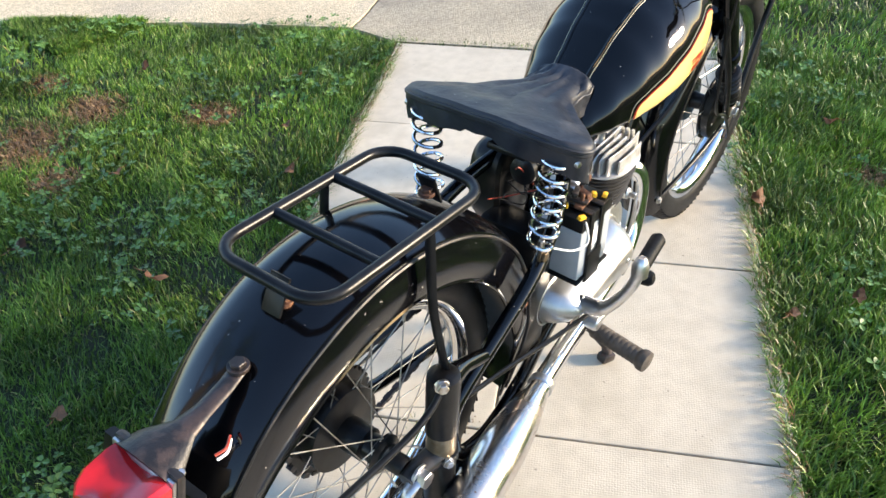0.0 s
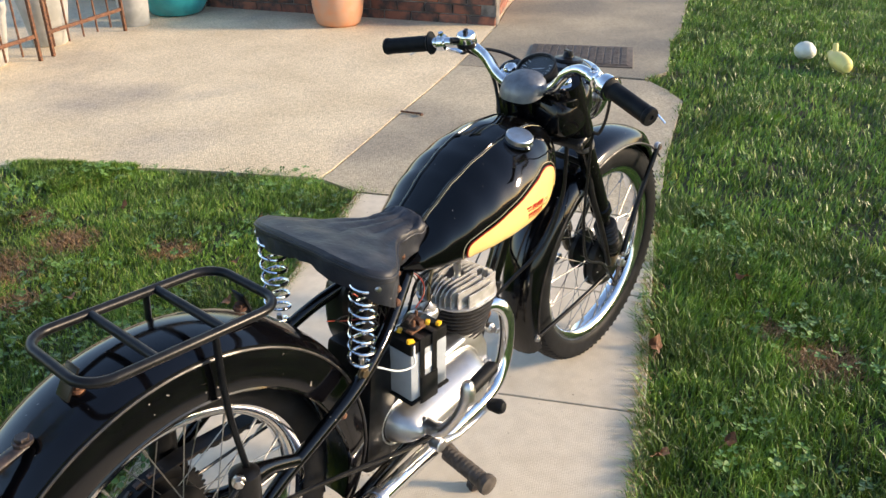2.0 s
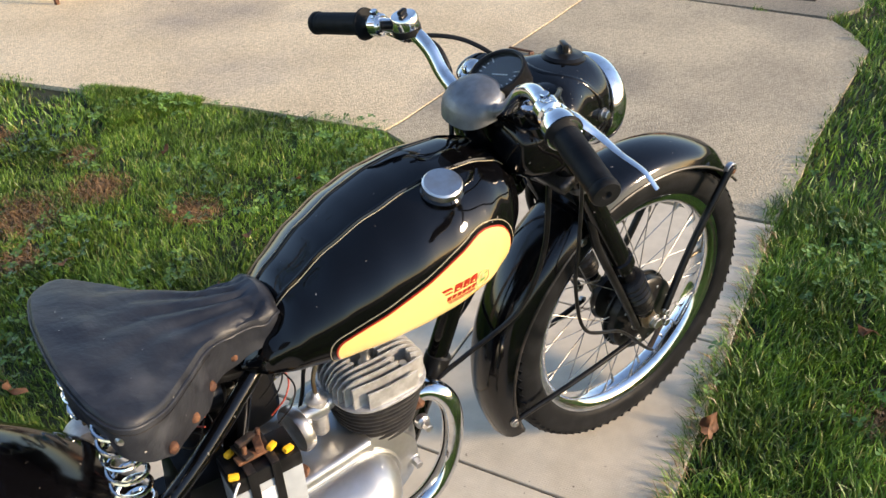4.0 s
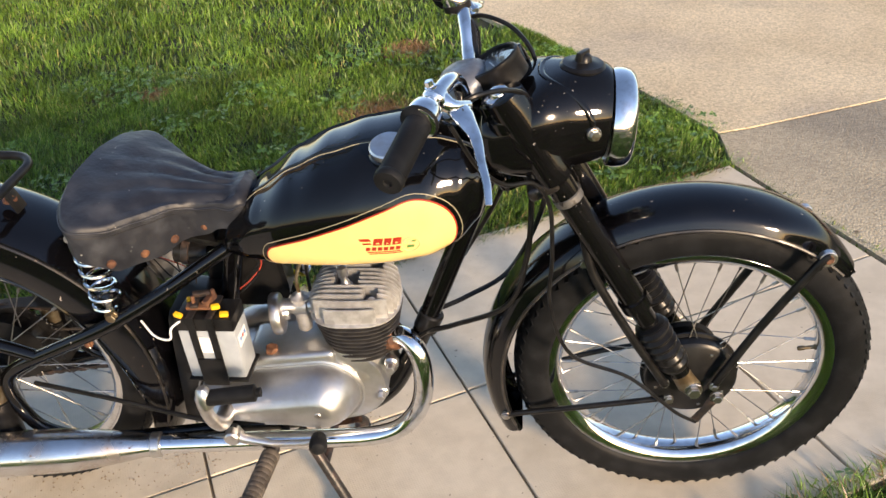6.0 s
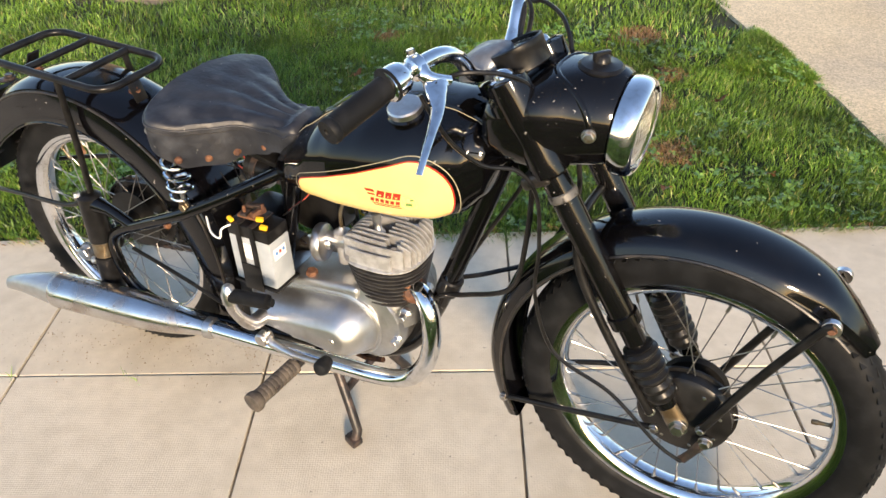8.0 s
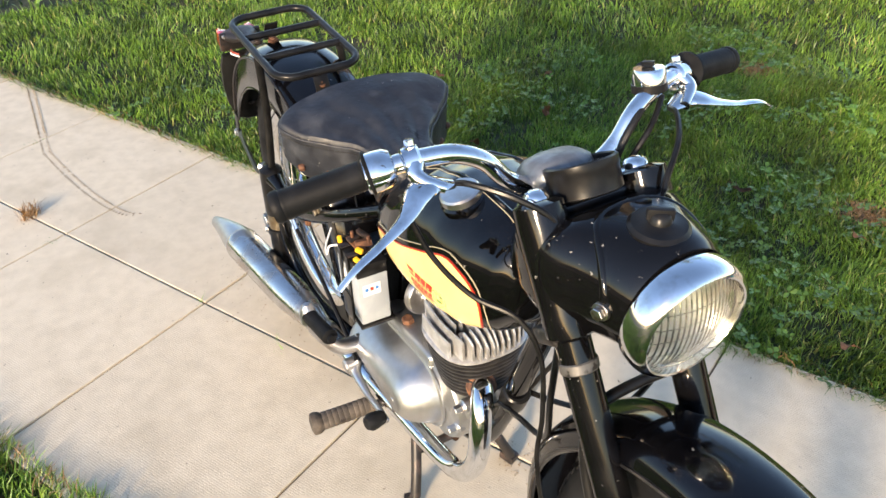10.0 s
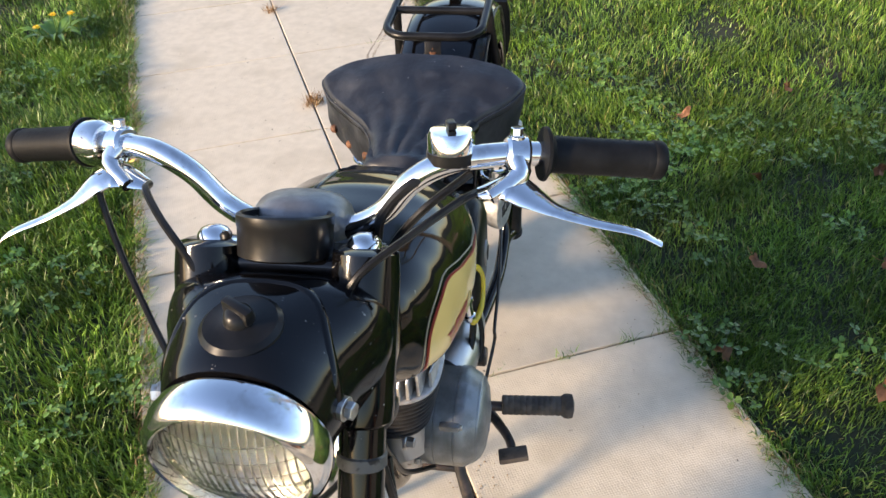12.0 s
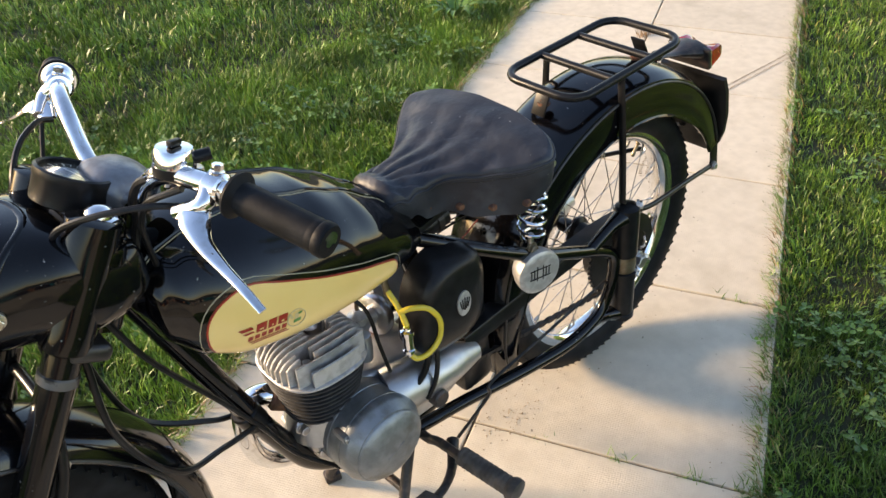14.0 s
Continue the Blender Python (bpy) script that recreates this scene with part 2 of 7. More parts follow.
def join(bm, b):
    """Adds b to bm; gives b when there is no bm."""
    if bm is None:
        return b
    me = bpy.data.meshes.new("tmp")
    b.to_mesh(me)
    b.free()
    bm.from_mesh(me)
    bpy.data.meshes.remove(me)
    return bm


def bolt(parent, at, way, r=0.007, h=0.006, mat=None, name="bolt", label=""):
    """A hexagon head on a washer."""
    a = Vector(at)
    w = Vector(way).normalized()
    bm = cyl(a - w * 0.004, a + w * 0.0015, r * 1.35, 14, 0.0005)
    cyl(a + w * 0.0015, a + w * (0.0015 + h), r, 6, 0.001, bm)
    return part(name, bm, mat or STEEL, parent, label, smooth=False)


# ---- the ground's plan: a is the way along the path, l the way across it ----
OX, OY = 0.353, 0.002
UX, UY = 0.8711, 0.4911
SLAB = 0.61


def plan(a, l, z=0.0):
    return Vector((OX + a * UX - l * UY, OY + a * UY + l * UX, z))


def unplan(x, y):
    return (x - OX) * UX + (y - OY) * UY, -(x - OX) * UY + (y - OY) * UX


PLAN_TURN = math.degrees(math.atan2(UY, UX))

# ---- the motorcycle: x ahead, y to its left, from the ground below the rear axle ----
bike = tagged(empty("motorcycle", None, pose(0, 0.007, 0, 1.3, 0, 3) @ Matrix.Scale(1.014, 4)),
              "black vintage lightweight motorcycle with yellow tank panels on its stand", "motorcycle")
REAR, FRONT = Vector((-0.008, -0.004, 0.3155)), Vector((1.315, 0, 0.3145))
X, Y, Z = Vector((1, 0, 0)), Vector((0, 1, 0)), Vector((0, 0, 1))
WHEEL_TURN = Matrix.Rotation(radians(90), 4, "X")


def wheel(name, centre, width, label, turn):
    w = empty(name, bike, Matrix.Translation(centre))
    w["label"] = label
    h = width / 2
    # tyre: bead, wall, shoulder, crown
    prof = [(0.2492, -0.0271), (0.2515, -0.0300), (0.2575, -0.0335), (0.268, -h), (0.285, -h - 0.001), (0.300, -h + 0.004), (0.3075, -h + 0.011), (0.312, -0.012), (0.3135, 0)]
    prof = prof + [(r, -y) for r, y in prof[-2::-1]]
    prof += [(0.240, 0.018), (0.240, -0.018)]
    bm = lathe(prof, 96, WHEEL_TURN, closed_profile=True)
    # tread bars on crown and shoulders
    n = 84
    for i in range(n):
        a = 2 * math.pi * i / n
        for y, lean, r, s in ((-h + 0.008, 0.45, 0.3020, (0.0125, 0.013, 0.0026)), (h - 0.008, -0.45, 0.3020, (0.0125, 0.013, 0.0026)),
                              (-0.011, 0.3, 0.3101, (0.0150, 0.013, 0.0028)), (0.011, -0.3, 0.3101, (0.0150, 0.013, 0.0028))):
            m = Matrix.Rotation(a + (0.5 * math.pi / n if abs(y) < 0.02 else 0), 4, "Y") @ pose(0, y, r, math.degrees(lean if abs(y) > 0.02 else 0) * (1 if y < 0 else 1), 0, 25 * (1 if y > 0 else -1))
            vs = bmesh.ops.create_cube(bm, size=1, matrix=m @ Matrix.Diagonal((*s, 1)))
    part("tyre", bm, RUBBER, w, "black ribbed rubber tyre")
    rim = [(0.249, -0.027), (0.2515, -0.0255), (0.2515, -0.0235), (0.243, -0.022), (0.236, -0.017), (0.2325, -0.009), (0.2325, 0.009), (0.236, 0.017),
           (0.243, 0.022), (0.2515, 0.0235), (0.2515, 0.0255), (0.249, 0.027), (0.240, 0.0255), (0.230, 0.020), (0.2255, 0.010), (0.2245, 0), (0.2255, -0.010), (0.230, -0.020), (0.240, -0.0255)]
    part("rim", lathe(rim, 96, WHEEL_TURN, closed_profile=True), CHROME, w, "pitted chrome rim")
    part("hub", lathe([(0.012, -0.062), (0.030, -0.058), (0.034, -0.052), (0.034, -0.046), (0.024, -0.04), (0.020, 0), (0.024, 0.036), (0.034, 0.042), (0.034, 0.048), (0.02, 0.052), (0.012, 0.062)], 32, WHEEL_TURN), SATIN, w)
    # spokes, crossed, one mesh each side
    flange, bed = 0.033, 0.2265
    first = {}
    for i in range(36):
        side = 1 if i % 2 else -1
        a = 2 * math.pi * i / 36 + turn
        lean = radians(58) * (1 if (i // 2) % 2 else -1)
        p = Vector((flange * math.cos(a - lean), 0.045 * side, flange * math.sin(a - lean)))
        q = Vector((bed * math.cos(a), 0.006 * side, bed * math.sin(a)))
        m = along(p, q)
        if "s" not in first:
            d = (q - p).length
            bm = lathe([(0.00115, 0), (0.00115, d - 0.02), (0.0028, d - 0.019), (0.0028, d - 0.003), (0.004, d)], 6)
            first["s"] = part("spoke", bm, SPOKE, w, "", at=m)
        else:
            again(first["s"], m, w)
    a = turn + 0.12
    q = Vector((0.228 * math.cos(a), 0, 0.228 * math.sin(a)))
    part("tyre_valve", rod(q, q * 0.8, [(0.006, 0), (0.006, 0.004), (0.0035, 0.006), (0.0035, 0.022), (0.0045, 0.023), (0.0045, 0.032), (0.003, 0.034)], 10), BRASS, w)
    return w


front_wheel = wheel("front_wheel", FRONT, 0.070, "spoked front wheel with chrome rim", 0.0)
rear_wheel = wheel("rear_wheel", REAR, 0.076, "spoked rear wheel with chrome rim", 2.1)

# front brake on the right of the hub
drum = part("brake_drum", lathe([(0.02, -0.02), (0.076, -0.022), (0.086, -0.026), (0.086, -0.03), (0.080, -0.032), (0.080, -0.05), (0.074, -0.055), (0.03, -0.058), (0.02, -0.062)], 40, Matrix.Translation(FRONT) @ WHEEL_TURN.inverted()), SATIN, bike, "black front brake drum")
for k in range(8):
    a = 2 * math.pi * k / 8 + 0.3
    bolt(drum, FRONT + Vector((0.063 * math.cos(a), -0.053, 0.063 * math.sin(a))), -Y, 0.0035, 0.002, name="rivet")
part("brake_plate", lathe([(0.02, 0.024), (0.055, 0.026), (0.06, 0.034), (0.055, 0.042), (0.02, 0.046)], 32, Matrix.Translation(FRONT) @ WHEEL_TURN.inverted()), SATIN, bike)
arm = tube([FRONT + Vector((0.045, -0.066, -0.028)), FRONT + Vector((0.030, -0.068, -0.058)), FRONT + Vector((0.012, -0.068, -0.088))], [0.011, 0.008, 0.009], 10, 1, flat=0.5, up=(0, 1, 0))
part("brake_arm", arm, RUSTY, bike, "rusty front brake arm")
bolt(bike, FRONT + Vector((0.045, -0.07, -0.028)), -Y, 0.009, 0.008)

# ---- fork ----


def fork_at(z, side):
    return Vector((1.0 + 0.312 * (0.88 - z) / 0.57, 0.074 * side, z))


for side in (-1, 1):
    leg = part("fork_leg", rod(fork_at(0.755, side), fork_at(0.30, side),
               [(0.019, 0), (0.0220, 0.002), (0.0220, 0.27), (0.026, 0.272), (0.026, 0.292), (0.02, 0.294), (0.018, 0.3), (0.018, 0.46)], 24), CHIPPED, bike, "chipped black fork leg")
    part("fork_shroud", rod(fork_at(0.885, side), fork_at(0.742, side), [(0.02, 0), (0.030, 0.004), (0.0315, 0.03), (0.0295, 0.13), (0.030, 0.14), (0.029, 0.158), (0.023, 0.163)], 24), CHIPPED, bike, "chipped black fork shroud")
    ring = part("fork_ring", rod(fork_at(0.718, side), fork_at(0.704, side), [(0.0215, 0), (0.0238, 0.002), (0.0238, 0.013), (0.0215, 0.015)], 24), SCUFFED, bike, "worn clamp ring with bare metal edge")
    bel = [(0.019, 0), (0.026, 0.004)]
    for k in range(6):
        h = 0.008 + k * 0.0165
        bel += [(0.0235, h), (0.030 - 0.0006 * k, h + 0.005), (0.030 - 0.0006 * k, h + 0.009), (0.0235, h + 0.0145)]
    bel += [(0.022, 0.11), (0.018, 0.113)]
    part("gaiter", rod(fork_at(0.462, side), fork_at(0.30, side), bel, 24), SATIN, bike, "ribbed black rubber fork gaiter")
    end = tube([fork_at(0.365, side), fork_at(0.335, side), FRONT + Vector((-0.005, 0.072 * side, 0.0)), FRONT + Vector((0.0, 0.072 * side, -0.014))], [0.017, 0.018, 0.02, 0.013], 12, 3, flat=0.55, up=(0, 1, 0))
    part("fork_end", end, BRASS, bike, "bare stained metal fork end")
    bolt(bike, FRONT + Vector((0.0, 0.082 * side, 0.0)), Y * side, 0.0115, 0.01, name="axle_nut")
    bolt(bike, FRONT + Vector((-0.05, 0.078 * side, 0.012)), Y * side, 0.0065, 0.005)
    bolt(bike, FRONT + Vector((-0.04, 0.078 * side, -0.025)), Y * side, 0.0065, 0.005)
    bolt(bike, FRONT + Vector((0.035, 0.078 * side, 0.005)), Y * side, 0.0065, 0.005)
    nut = rod(Vector((1.0, 0.071 * side, 0.862)), Vector((0.985, 0.071 * side, 0.904)), [(0.0235, 0), (0.0235, 0.019), (0.021, 0.021), (0.016, 0.022), (0.0155, 0.026), (0.012, 0.031), (0.006, 0.0335), (0.001, 0.034)], 24)
    boss = rod(Vector((1.010, 0.071 * side, 0.829)), Vector((0.989, 0.071 * side, 0.887)), [(0.024, 0), (0.031, 0.005), (0.031, 0.020), (0.029, 0.024), (0.024, 0.026), (0.012, 0.027)], 24)
    bolt(bike, Vector((0.974, 0.075 * side, 0.812)), Y * side, 0.0085, 0.006)
    part("yoke_boss", boss, BLACK, bike, "black rounded fork top boss")
    part("fork_cap", nut, CHROME, bike, "chrome fork top nut")

# steering head and yokes
head = rod((0.945, 0, 0.845), (1.015, 0, 0.695), [(0.02, 0), (0.028, 0.003), (0.028, 0.02), (0.0235, 0.024), (0.0235, 0.135), (0.028, 0.14), (0.028, 0.16), (0.02, 0.165)], 24)
part("steering_head", head, BLACK, bike)
yoke = block((0.050, 0.150, 0.028), pose(0.991, 0, 0.858, 0, -14, 0), 0.012, segs=4)
part("top_yoke", yoke, BLACK, bike, "black upper fork yoke")
yoke = block((0.05, 0.2, 0.022), pose(1.055, 0, 0.735, 0, -28, 0), 0.009, segs=3)
part("lower_yoke", yoke, WORN, bike)

# headlamp cowl, lofted back from the lamp to the fork
bm = bmesh.new()
rings = []
cowl = [  # x, half width, top, bottom, power
    (1.152, 0.070, 0.883, 0.747, 2.0), (1.143, 0.0735, 0.889, 0.742, 2.0), (1.125, 0.078, 0.893, 0.739, 2.05), (1.10, 0.0845, 0.894, 0.736, 2.2), (1.085, 0.0905, 0.893, 0.735, 2.35),
    (1.07, 0.0975, 0.891, 0.735, 2.6), (1.055, 0.1015, 0.889, 0.736, 2.9), (1.04, 0.1035, 0.886, 0.738, 3.2), (1.015, 0.102, 0.866, 0.744, 3.4), (0.985, 0.096, 0.853, 0.752, 3.4), (0.968, 0.088, 0.848, 0.765, 3.2), (0.962, 0.078, 0.842, 0.78, 2.9)]
for x, hw, top, bot, p in cowl:
    zc, hh = (top + bot) / 2, (top - bot) / 2
    ring = []
    for k in range(40):
        a = 2 * math.pi * k / 40
        cs, sn = math.cos(a), math.sin(a)
        # the lamp leans a little: the top stands ahead of the bottom
        z = zc + hh * math.copysign(abs(sn) ** (2 / p), sn)
        ring.append(bm.verts.new((x + (z - 0.82) * 0.10, hw * math.copysign(abs(cs) ** (2 / p), cs), z)))
    rings.append(ring)
skin(bm, rings)
cowl_ob = part("headlamp_cowl", bm, CHIPPED, bike, "chipped black headlamp cowl")
LAMP = Matrix.Translation((1.160, 0, 0.806)) @ Matrix.Rotation(radians(90 + 5), 4, "Y") @ Matrix.Diagonal((0.955, 0.99, 1, 1))
bm = lathe([(0.0725, -0.007), (0.0765, -0.005), (0.0785, 0.003), (0.0782, 0.012), (0.0765, 0.020), (0.0725, 0.0265), (0.0680, 0.0290), (0.0660, 0.0280), (0.0662, 0.022), (0.0695, 0.012), (0.0695, -0.007)], 56, LAMP, closed_profile=True)
rim_ob = part("headlamp_rim", bm, CHROME, bike, "chrome headlamp rim")
bm = lathe([(0.068, 0.0), (0.06, -0.016), (0.045, -0.034), (0.025, -0.047), (0.004, -0.052)], 40, LAMP)
part("reflector", bm, SILVERED, rim_ob, "silvered bowl reflector")
bm = bmesh.new()
outer = [(0.0700, 0.012), (0.067, 0.018), (0.056, 0.026), (0.04, 0.031), (0.02, 0.034), (0.0005, 0.035)]
inner = [(r, h - 0.003) for r, h in outer[::-1]]
lathe(outer + inner, 48, LAMP, bm, closed_profile=True)
lens = part("headlamp_lens", bm, GLASS, rim_ob, "clear fluted glass lens")
lens.visible_shadow = False
# flutes cast into the glass
bm = bmesh.new()
for k in range(-9, 10):
    y = k * 0.0066
    reach = math.sqrt(max(0.0, 0.064 ** 2 - y * y))
    pts = []
    for j in range(9):
        u = -reach + 2 * reach * j / 8
        r = math.hypot(y, u)
        h = 0.0335 - 0.0165 * (r / 0.066) ** 2.2 - 0.0035
        pts.append(LAMP @ Vector((u, y, h)))
    sweep(bm, pts, 0.0012, 5)
for u in (-0.03, -0.012, 0.006, 0.03):
    reach = math.sqrt(0.063 ** 2 - u * u)
    sweep(bm, [LAMP @ Vector((u, -reach + 2 * reach * j / 8, 0.0335 - 0.0165 * (math.hypot(u, -reach + 2 * reach * j / 8) / 0.066) ** 2.2 - 0.0035)) for j in range(9)], 0.0009, 5)
fl = part("lens_flutes", bm, GLASS, lens)
fl.visible_shadow = False
for side in (-1, 1):
    bolt(bike, (1.128, 0.080 * side, 0.818), (0.25, side, 0), 0.008, 0.007)
# raised edge on the cowl, from the lamp bolts up over its top


def cowl_at(x, a):
    (x0, *p0), (x1, *p1) = next((p, q) for p, q in zip(cowl, cowl[1:]) if q[0] <= x <= p[0])
    f = (x - x0) / (x1 - x0)
    hw, top, bot, p = [u + (v - u) * f for u, v in zip(p0, p1)]
    cs, sn = math.cos(a), math.sin(a)
    z = (top + bot) / 2 + (top - bot) / 2 * math.copysign(abs(sn) ** (2 / p), sn)
    return Vector((x + (z - 0.82) * 0.10, hw * math.copysign(abs(cs) ** (2 / p), cs), z))


pts = [cowl_at(1.048 + 0.078 * abs(math.cos(a)) ** 1.6, a) for a in (radians(-4 + 188 * k / 36) for k in range(37))]
pts = [Vector((p.x, p.y * 0.945, 0.815 + (p.z - 0.815) * 0.935)) for p in pts]
part("cowl_rib", sweep(bmesh.new(), pts, 0.0066, 12), CHIPPED, cowl_ob)
# light switch on the cowl
sw = part("light_switch", lathe([(0.034, -0.006), (0.034, 0.002), (0.03, 0.006), (0.018, 0.007), (0.013, 0.009), (0.011, 0.017), (0.007, 0.02)], 28, Matrix.Translation((1.115, 0, 0.889)) @ Matrix.Rotation(radians(4), 4, "Y")), SATIN, bike, "black rotary light switch")
part("switch_knob", block((0.030, 0.009, 0.014), pose(1.115, 0, 0.906, 0, 4, 60), 0.003), SATIN, sw)
# speedometer
SP = Matrix.Translation((0.999, -0.003, 0.870)) @ Matrix.Rotation(radians(-28), 4, "Y") @ Matrix.Diagonal((0.90, 0.90, 0.84, 1))
sp = part("speedometer", lathe([(0.043, 0.0), (0.048, 0.003), (0.0485, 0.034), (0.0495, 0.036), (0.0495, 0.047), (0.046, 0.049), (0.0435, 0.047), (0.0435, 0.039), (0.001, 0.039)], 40, SP), SATIN, bike, "black cased round speedometer")
part("dial", lathe([(0.043, 0.0392), (0.043, 0.0402), (0.0005, 0.0402)], 32, SP), DIAL, sp, "black dial with pale marks")
bm = bmesh.new()
for k in range(17):
    a = radians(-30 + 240 * k / 16)
    m = SP @ Matrix.Rotation(a, 4, "Z") @ pose(0, 0.0345, 0.0408)
    bmesh.ops.create_cube(bm, size=1, matrix=m @ Matrix.Diagonal((0.0020, 0.010 if k % 2 == 0 else 0.004, 0.0006, 1)))
part("dial_marks", bm, WHITE, sp, smooth=False)
part("needle", block((0.002, 0.03, 0.0008), SP @ pose(0, -0.006, 0.0409, 0, 0, 20), 0.0002), WHITE, sp)
gl = part("dial_glass", lathe([(0.0435, 0.0405), (0.0435, 0.0415), (0.0005, 0.0420)], 32, SP), GLASS, sp)
gl.visible_shadow = False
# grey domed cover over the handlebar clamp
bm = bmesh.new()
rings = []
for s, z in ((1.0, 0.862), (1.0, 0.878), (0.95, 0.893), (0.82, 0.905), (0.58, 0.913), (0.25, 0.917)):
    ring = []
    for k in range(36):
        a = 2 * math.pi * k / 36
        cx, cy = math.cos(a), math.sin(a)
        ring.append(bm.verts.new((0.937 + 0.040 * s * math.copysign(abs(cx) ** 0.75, cx), -0.004 + 0.049 * s * math.copysign(abs(cy) ** 0.8, cy), 0.857 + (z - 0.862) * 0.76 + 0.25 * (0.046 * s * cx))))
    rings.append(ring)
skin(bm, rings)
part("clamp_cover", bm, GREYCOVER, bike, "grey domed handlebar clamp cover")

# ---- handlebar ----
BAR = [(0.945, 0, 0.866), (0.945, 0.045, 0.868), (0.943, 0.078, 0.886), (0.939, 0.106, 0.918), (0.932, 0.138, 0.936), (0.921, 0.170, 0.938), (0.902, 0.223, 0.932), (0.8705, 0.334, 0.911)]
bar_pts = [(x, -y, z - 0.06 * max(0.0, y - 0.09)) for x, y, z in BAR[:0:-1]] + BAR
part("handlebar", tube(bar_pts, 0.0115, 16, 6), CHROME, bike, "pitted chrome handlebar")


def bar_at(y):
    s = -1 if y < 0 else 1
    y = abs(y)
    for a, b in zip(BAR, BAR[1:]):
        if a[1] <= y <= b[1]:
            k = (y - a[1]) / (b[1] - a[1])
            return Vector((a[0] + k * (b[0] - a[0]), s * y, a[2] + k * (b[2] - a[2]) - (0.06 * max(0.0, y - 0.09) if s < 0 else 0)))
    k = (y - BAR[-1][1]) / 0.111
    return Vector((BAR[-1][0] - 0.0315 * k, s * y, BAR[-1][2] - 0.021 * k - (0.06 * (y - 0.09) if s < 0 else 0)))


for side in (-1, 1):
    a, b = bar_at(0.230 * side if side < 0 else 0.222), bar_at(0.338 * side if side < 0 else 0.334)
    prof = [(0.012, 0), (0.025, 0.001), (0.0255, 0.004), (0.021, 0.007), (0.0175, 0.010)]
    for k in range(26):
        h = 0.013 + k * 0.0034
        prof += [(0.0172, h), (0.0178, h + 0.0017)]
    L = (b - a).length
    prof += [(0.0172, L - 0.012), (0.0187, L - 0.010), (0.0187, L - 0.003), (0.017, L), (0.006, L), (0.005, L - 0.003)]
    part("hand_grip", rod(a, b, prof, 24), RUBBER, bike, "ribbed black rubber hand grip")
    # lever clamp
    c = bar_at(-0.186 if side < 0 else 0.200)
    ax = (b - a).normalized()
    cl = cyl(c - ax * 0.011, c + ax * 0.011, 0.0175, 20, 0.003)
    part("lever_clamp", cl, CHROME, bike, "chrome lever clamp")
    bolt(bike, c + Z * 0.016 - X * 0.004, (-0.3, 0, 1), 0.006, 0.008, CHROME)
    pivot = c + Vector((0.033, 0.002 * side, -0.020))
    perch = tube([c + Vector((0.008, 0, 0)), c + Vector((0.022, 0.004 * side, -0.01)), pivot + Vector((0.008, -0.022 * side, 0.0))], [0.012, 0.010, 0.007], 10, 3)
    part("lever_perch", perch, CHROME, bike)
    tip = Vector((0.985, -0.314, 0.848)) if side < 0 else Vector((0.954, 0.334, 0.875))
    mid = pivot.lerp(tip, 0.55) + Vector((0.006, 0, 0.002))
    near = pivot + Vector((0.004, 0.012 * side, 0.0))
    nose = Vector((0.948, -0.152, 0.907)) if side < 0 else Vector((0.941, 0.168, 0.911))
    blade = tube([nose, pivot + Vector((-0.004, -0.006 * side, 0.003)), near, pivot.lerp(tip, 0.28) + Vector((0.008, 0, 0.002)), mid, pivot.lerp(tip, 0.82) + Vector((0.004, 0, 0.006)), tip],
                 [0.008, 0.0185, 0.0160, 0.0090, 0.0060, 0.0050, 0.0044], 12, 5, flat=0.40, up=(0.1, 0, 1))
    part("brake_lever" if side < 0 else "clutch_lever", blade, CHROME, bike, "polished metal hand lever")
    bolt(bike, pivot + Z * 0.004, (0.1, 0, 1), 0.0065, 0.003, CHROME, "pivot_screw")
# twist grip drum on the right, dip switch on the left
a, b = bar_at(-0.238), bar_at(-0.204)
part("twist_grip", rod(a, b, [(0.019, 0), (0.0230, 0.002), (0.0235, 0.016), (0.0225, 0.027), (0.0185, 0.034), (0.013, 0.036)], 28), CHROME, bike, "chrome twist grip drum")
c = bar_at(0.142)
ds = part("dip_switch", lathe([(0.017, 0), (0.019, 0.003), (0.019, 0.012), (0.0215, 0.013), (0.0215, 0.028), (0.019, 0.032), (0.002, 0.0335)], 28, Matrix.Translation(c + Vector((-0.004, 0, -0.004))) @ Matrix.Rotation(radians(-12), 4, "Y")), CHROME, bike, "chrome dip switch")
part("switch_base", lathe([(0.0195, 0.002), (0.0225, 0.003), (0.0225, 0.013), (0.0195, 0.014)], 24, Matrix.Translation(c + Vector((-0.004, 0, -0.004))) @ Matrix.Rotation(radians(-12), 4, "Y"), closed_profile=True), SATIN, ds)
part("switch_lever", block((0.016, 0.008, 0.007), pose(c.x - 0.012, c.y, c.z + 0.032, 0, -12, 20), 0.002), SATIN, ds)
part("horn_button", cyl(c + Vector((-0.016, 0.006, 0.012)), c + Vector((-0.042, 0.016, 0.014)), 0.007, 12), SATIN, ds)

# ---- cables ----
def cable(pts, r=0.0038, mat=None, name="cable", steps=8):
    return part(name, tube(pts, r, 8, steps), mat or SATIN, bike)


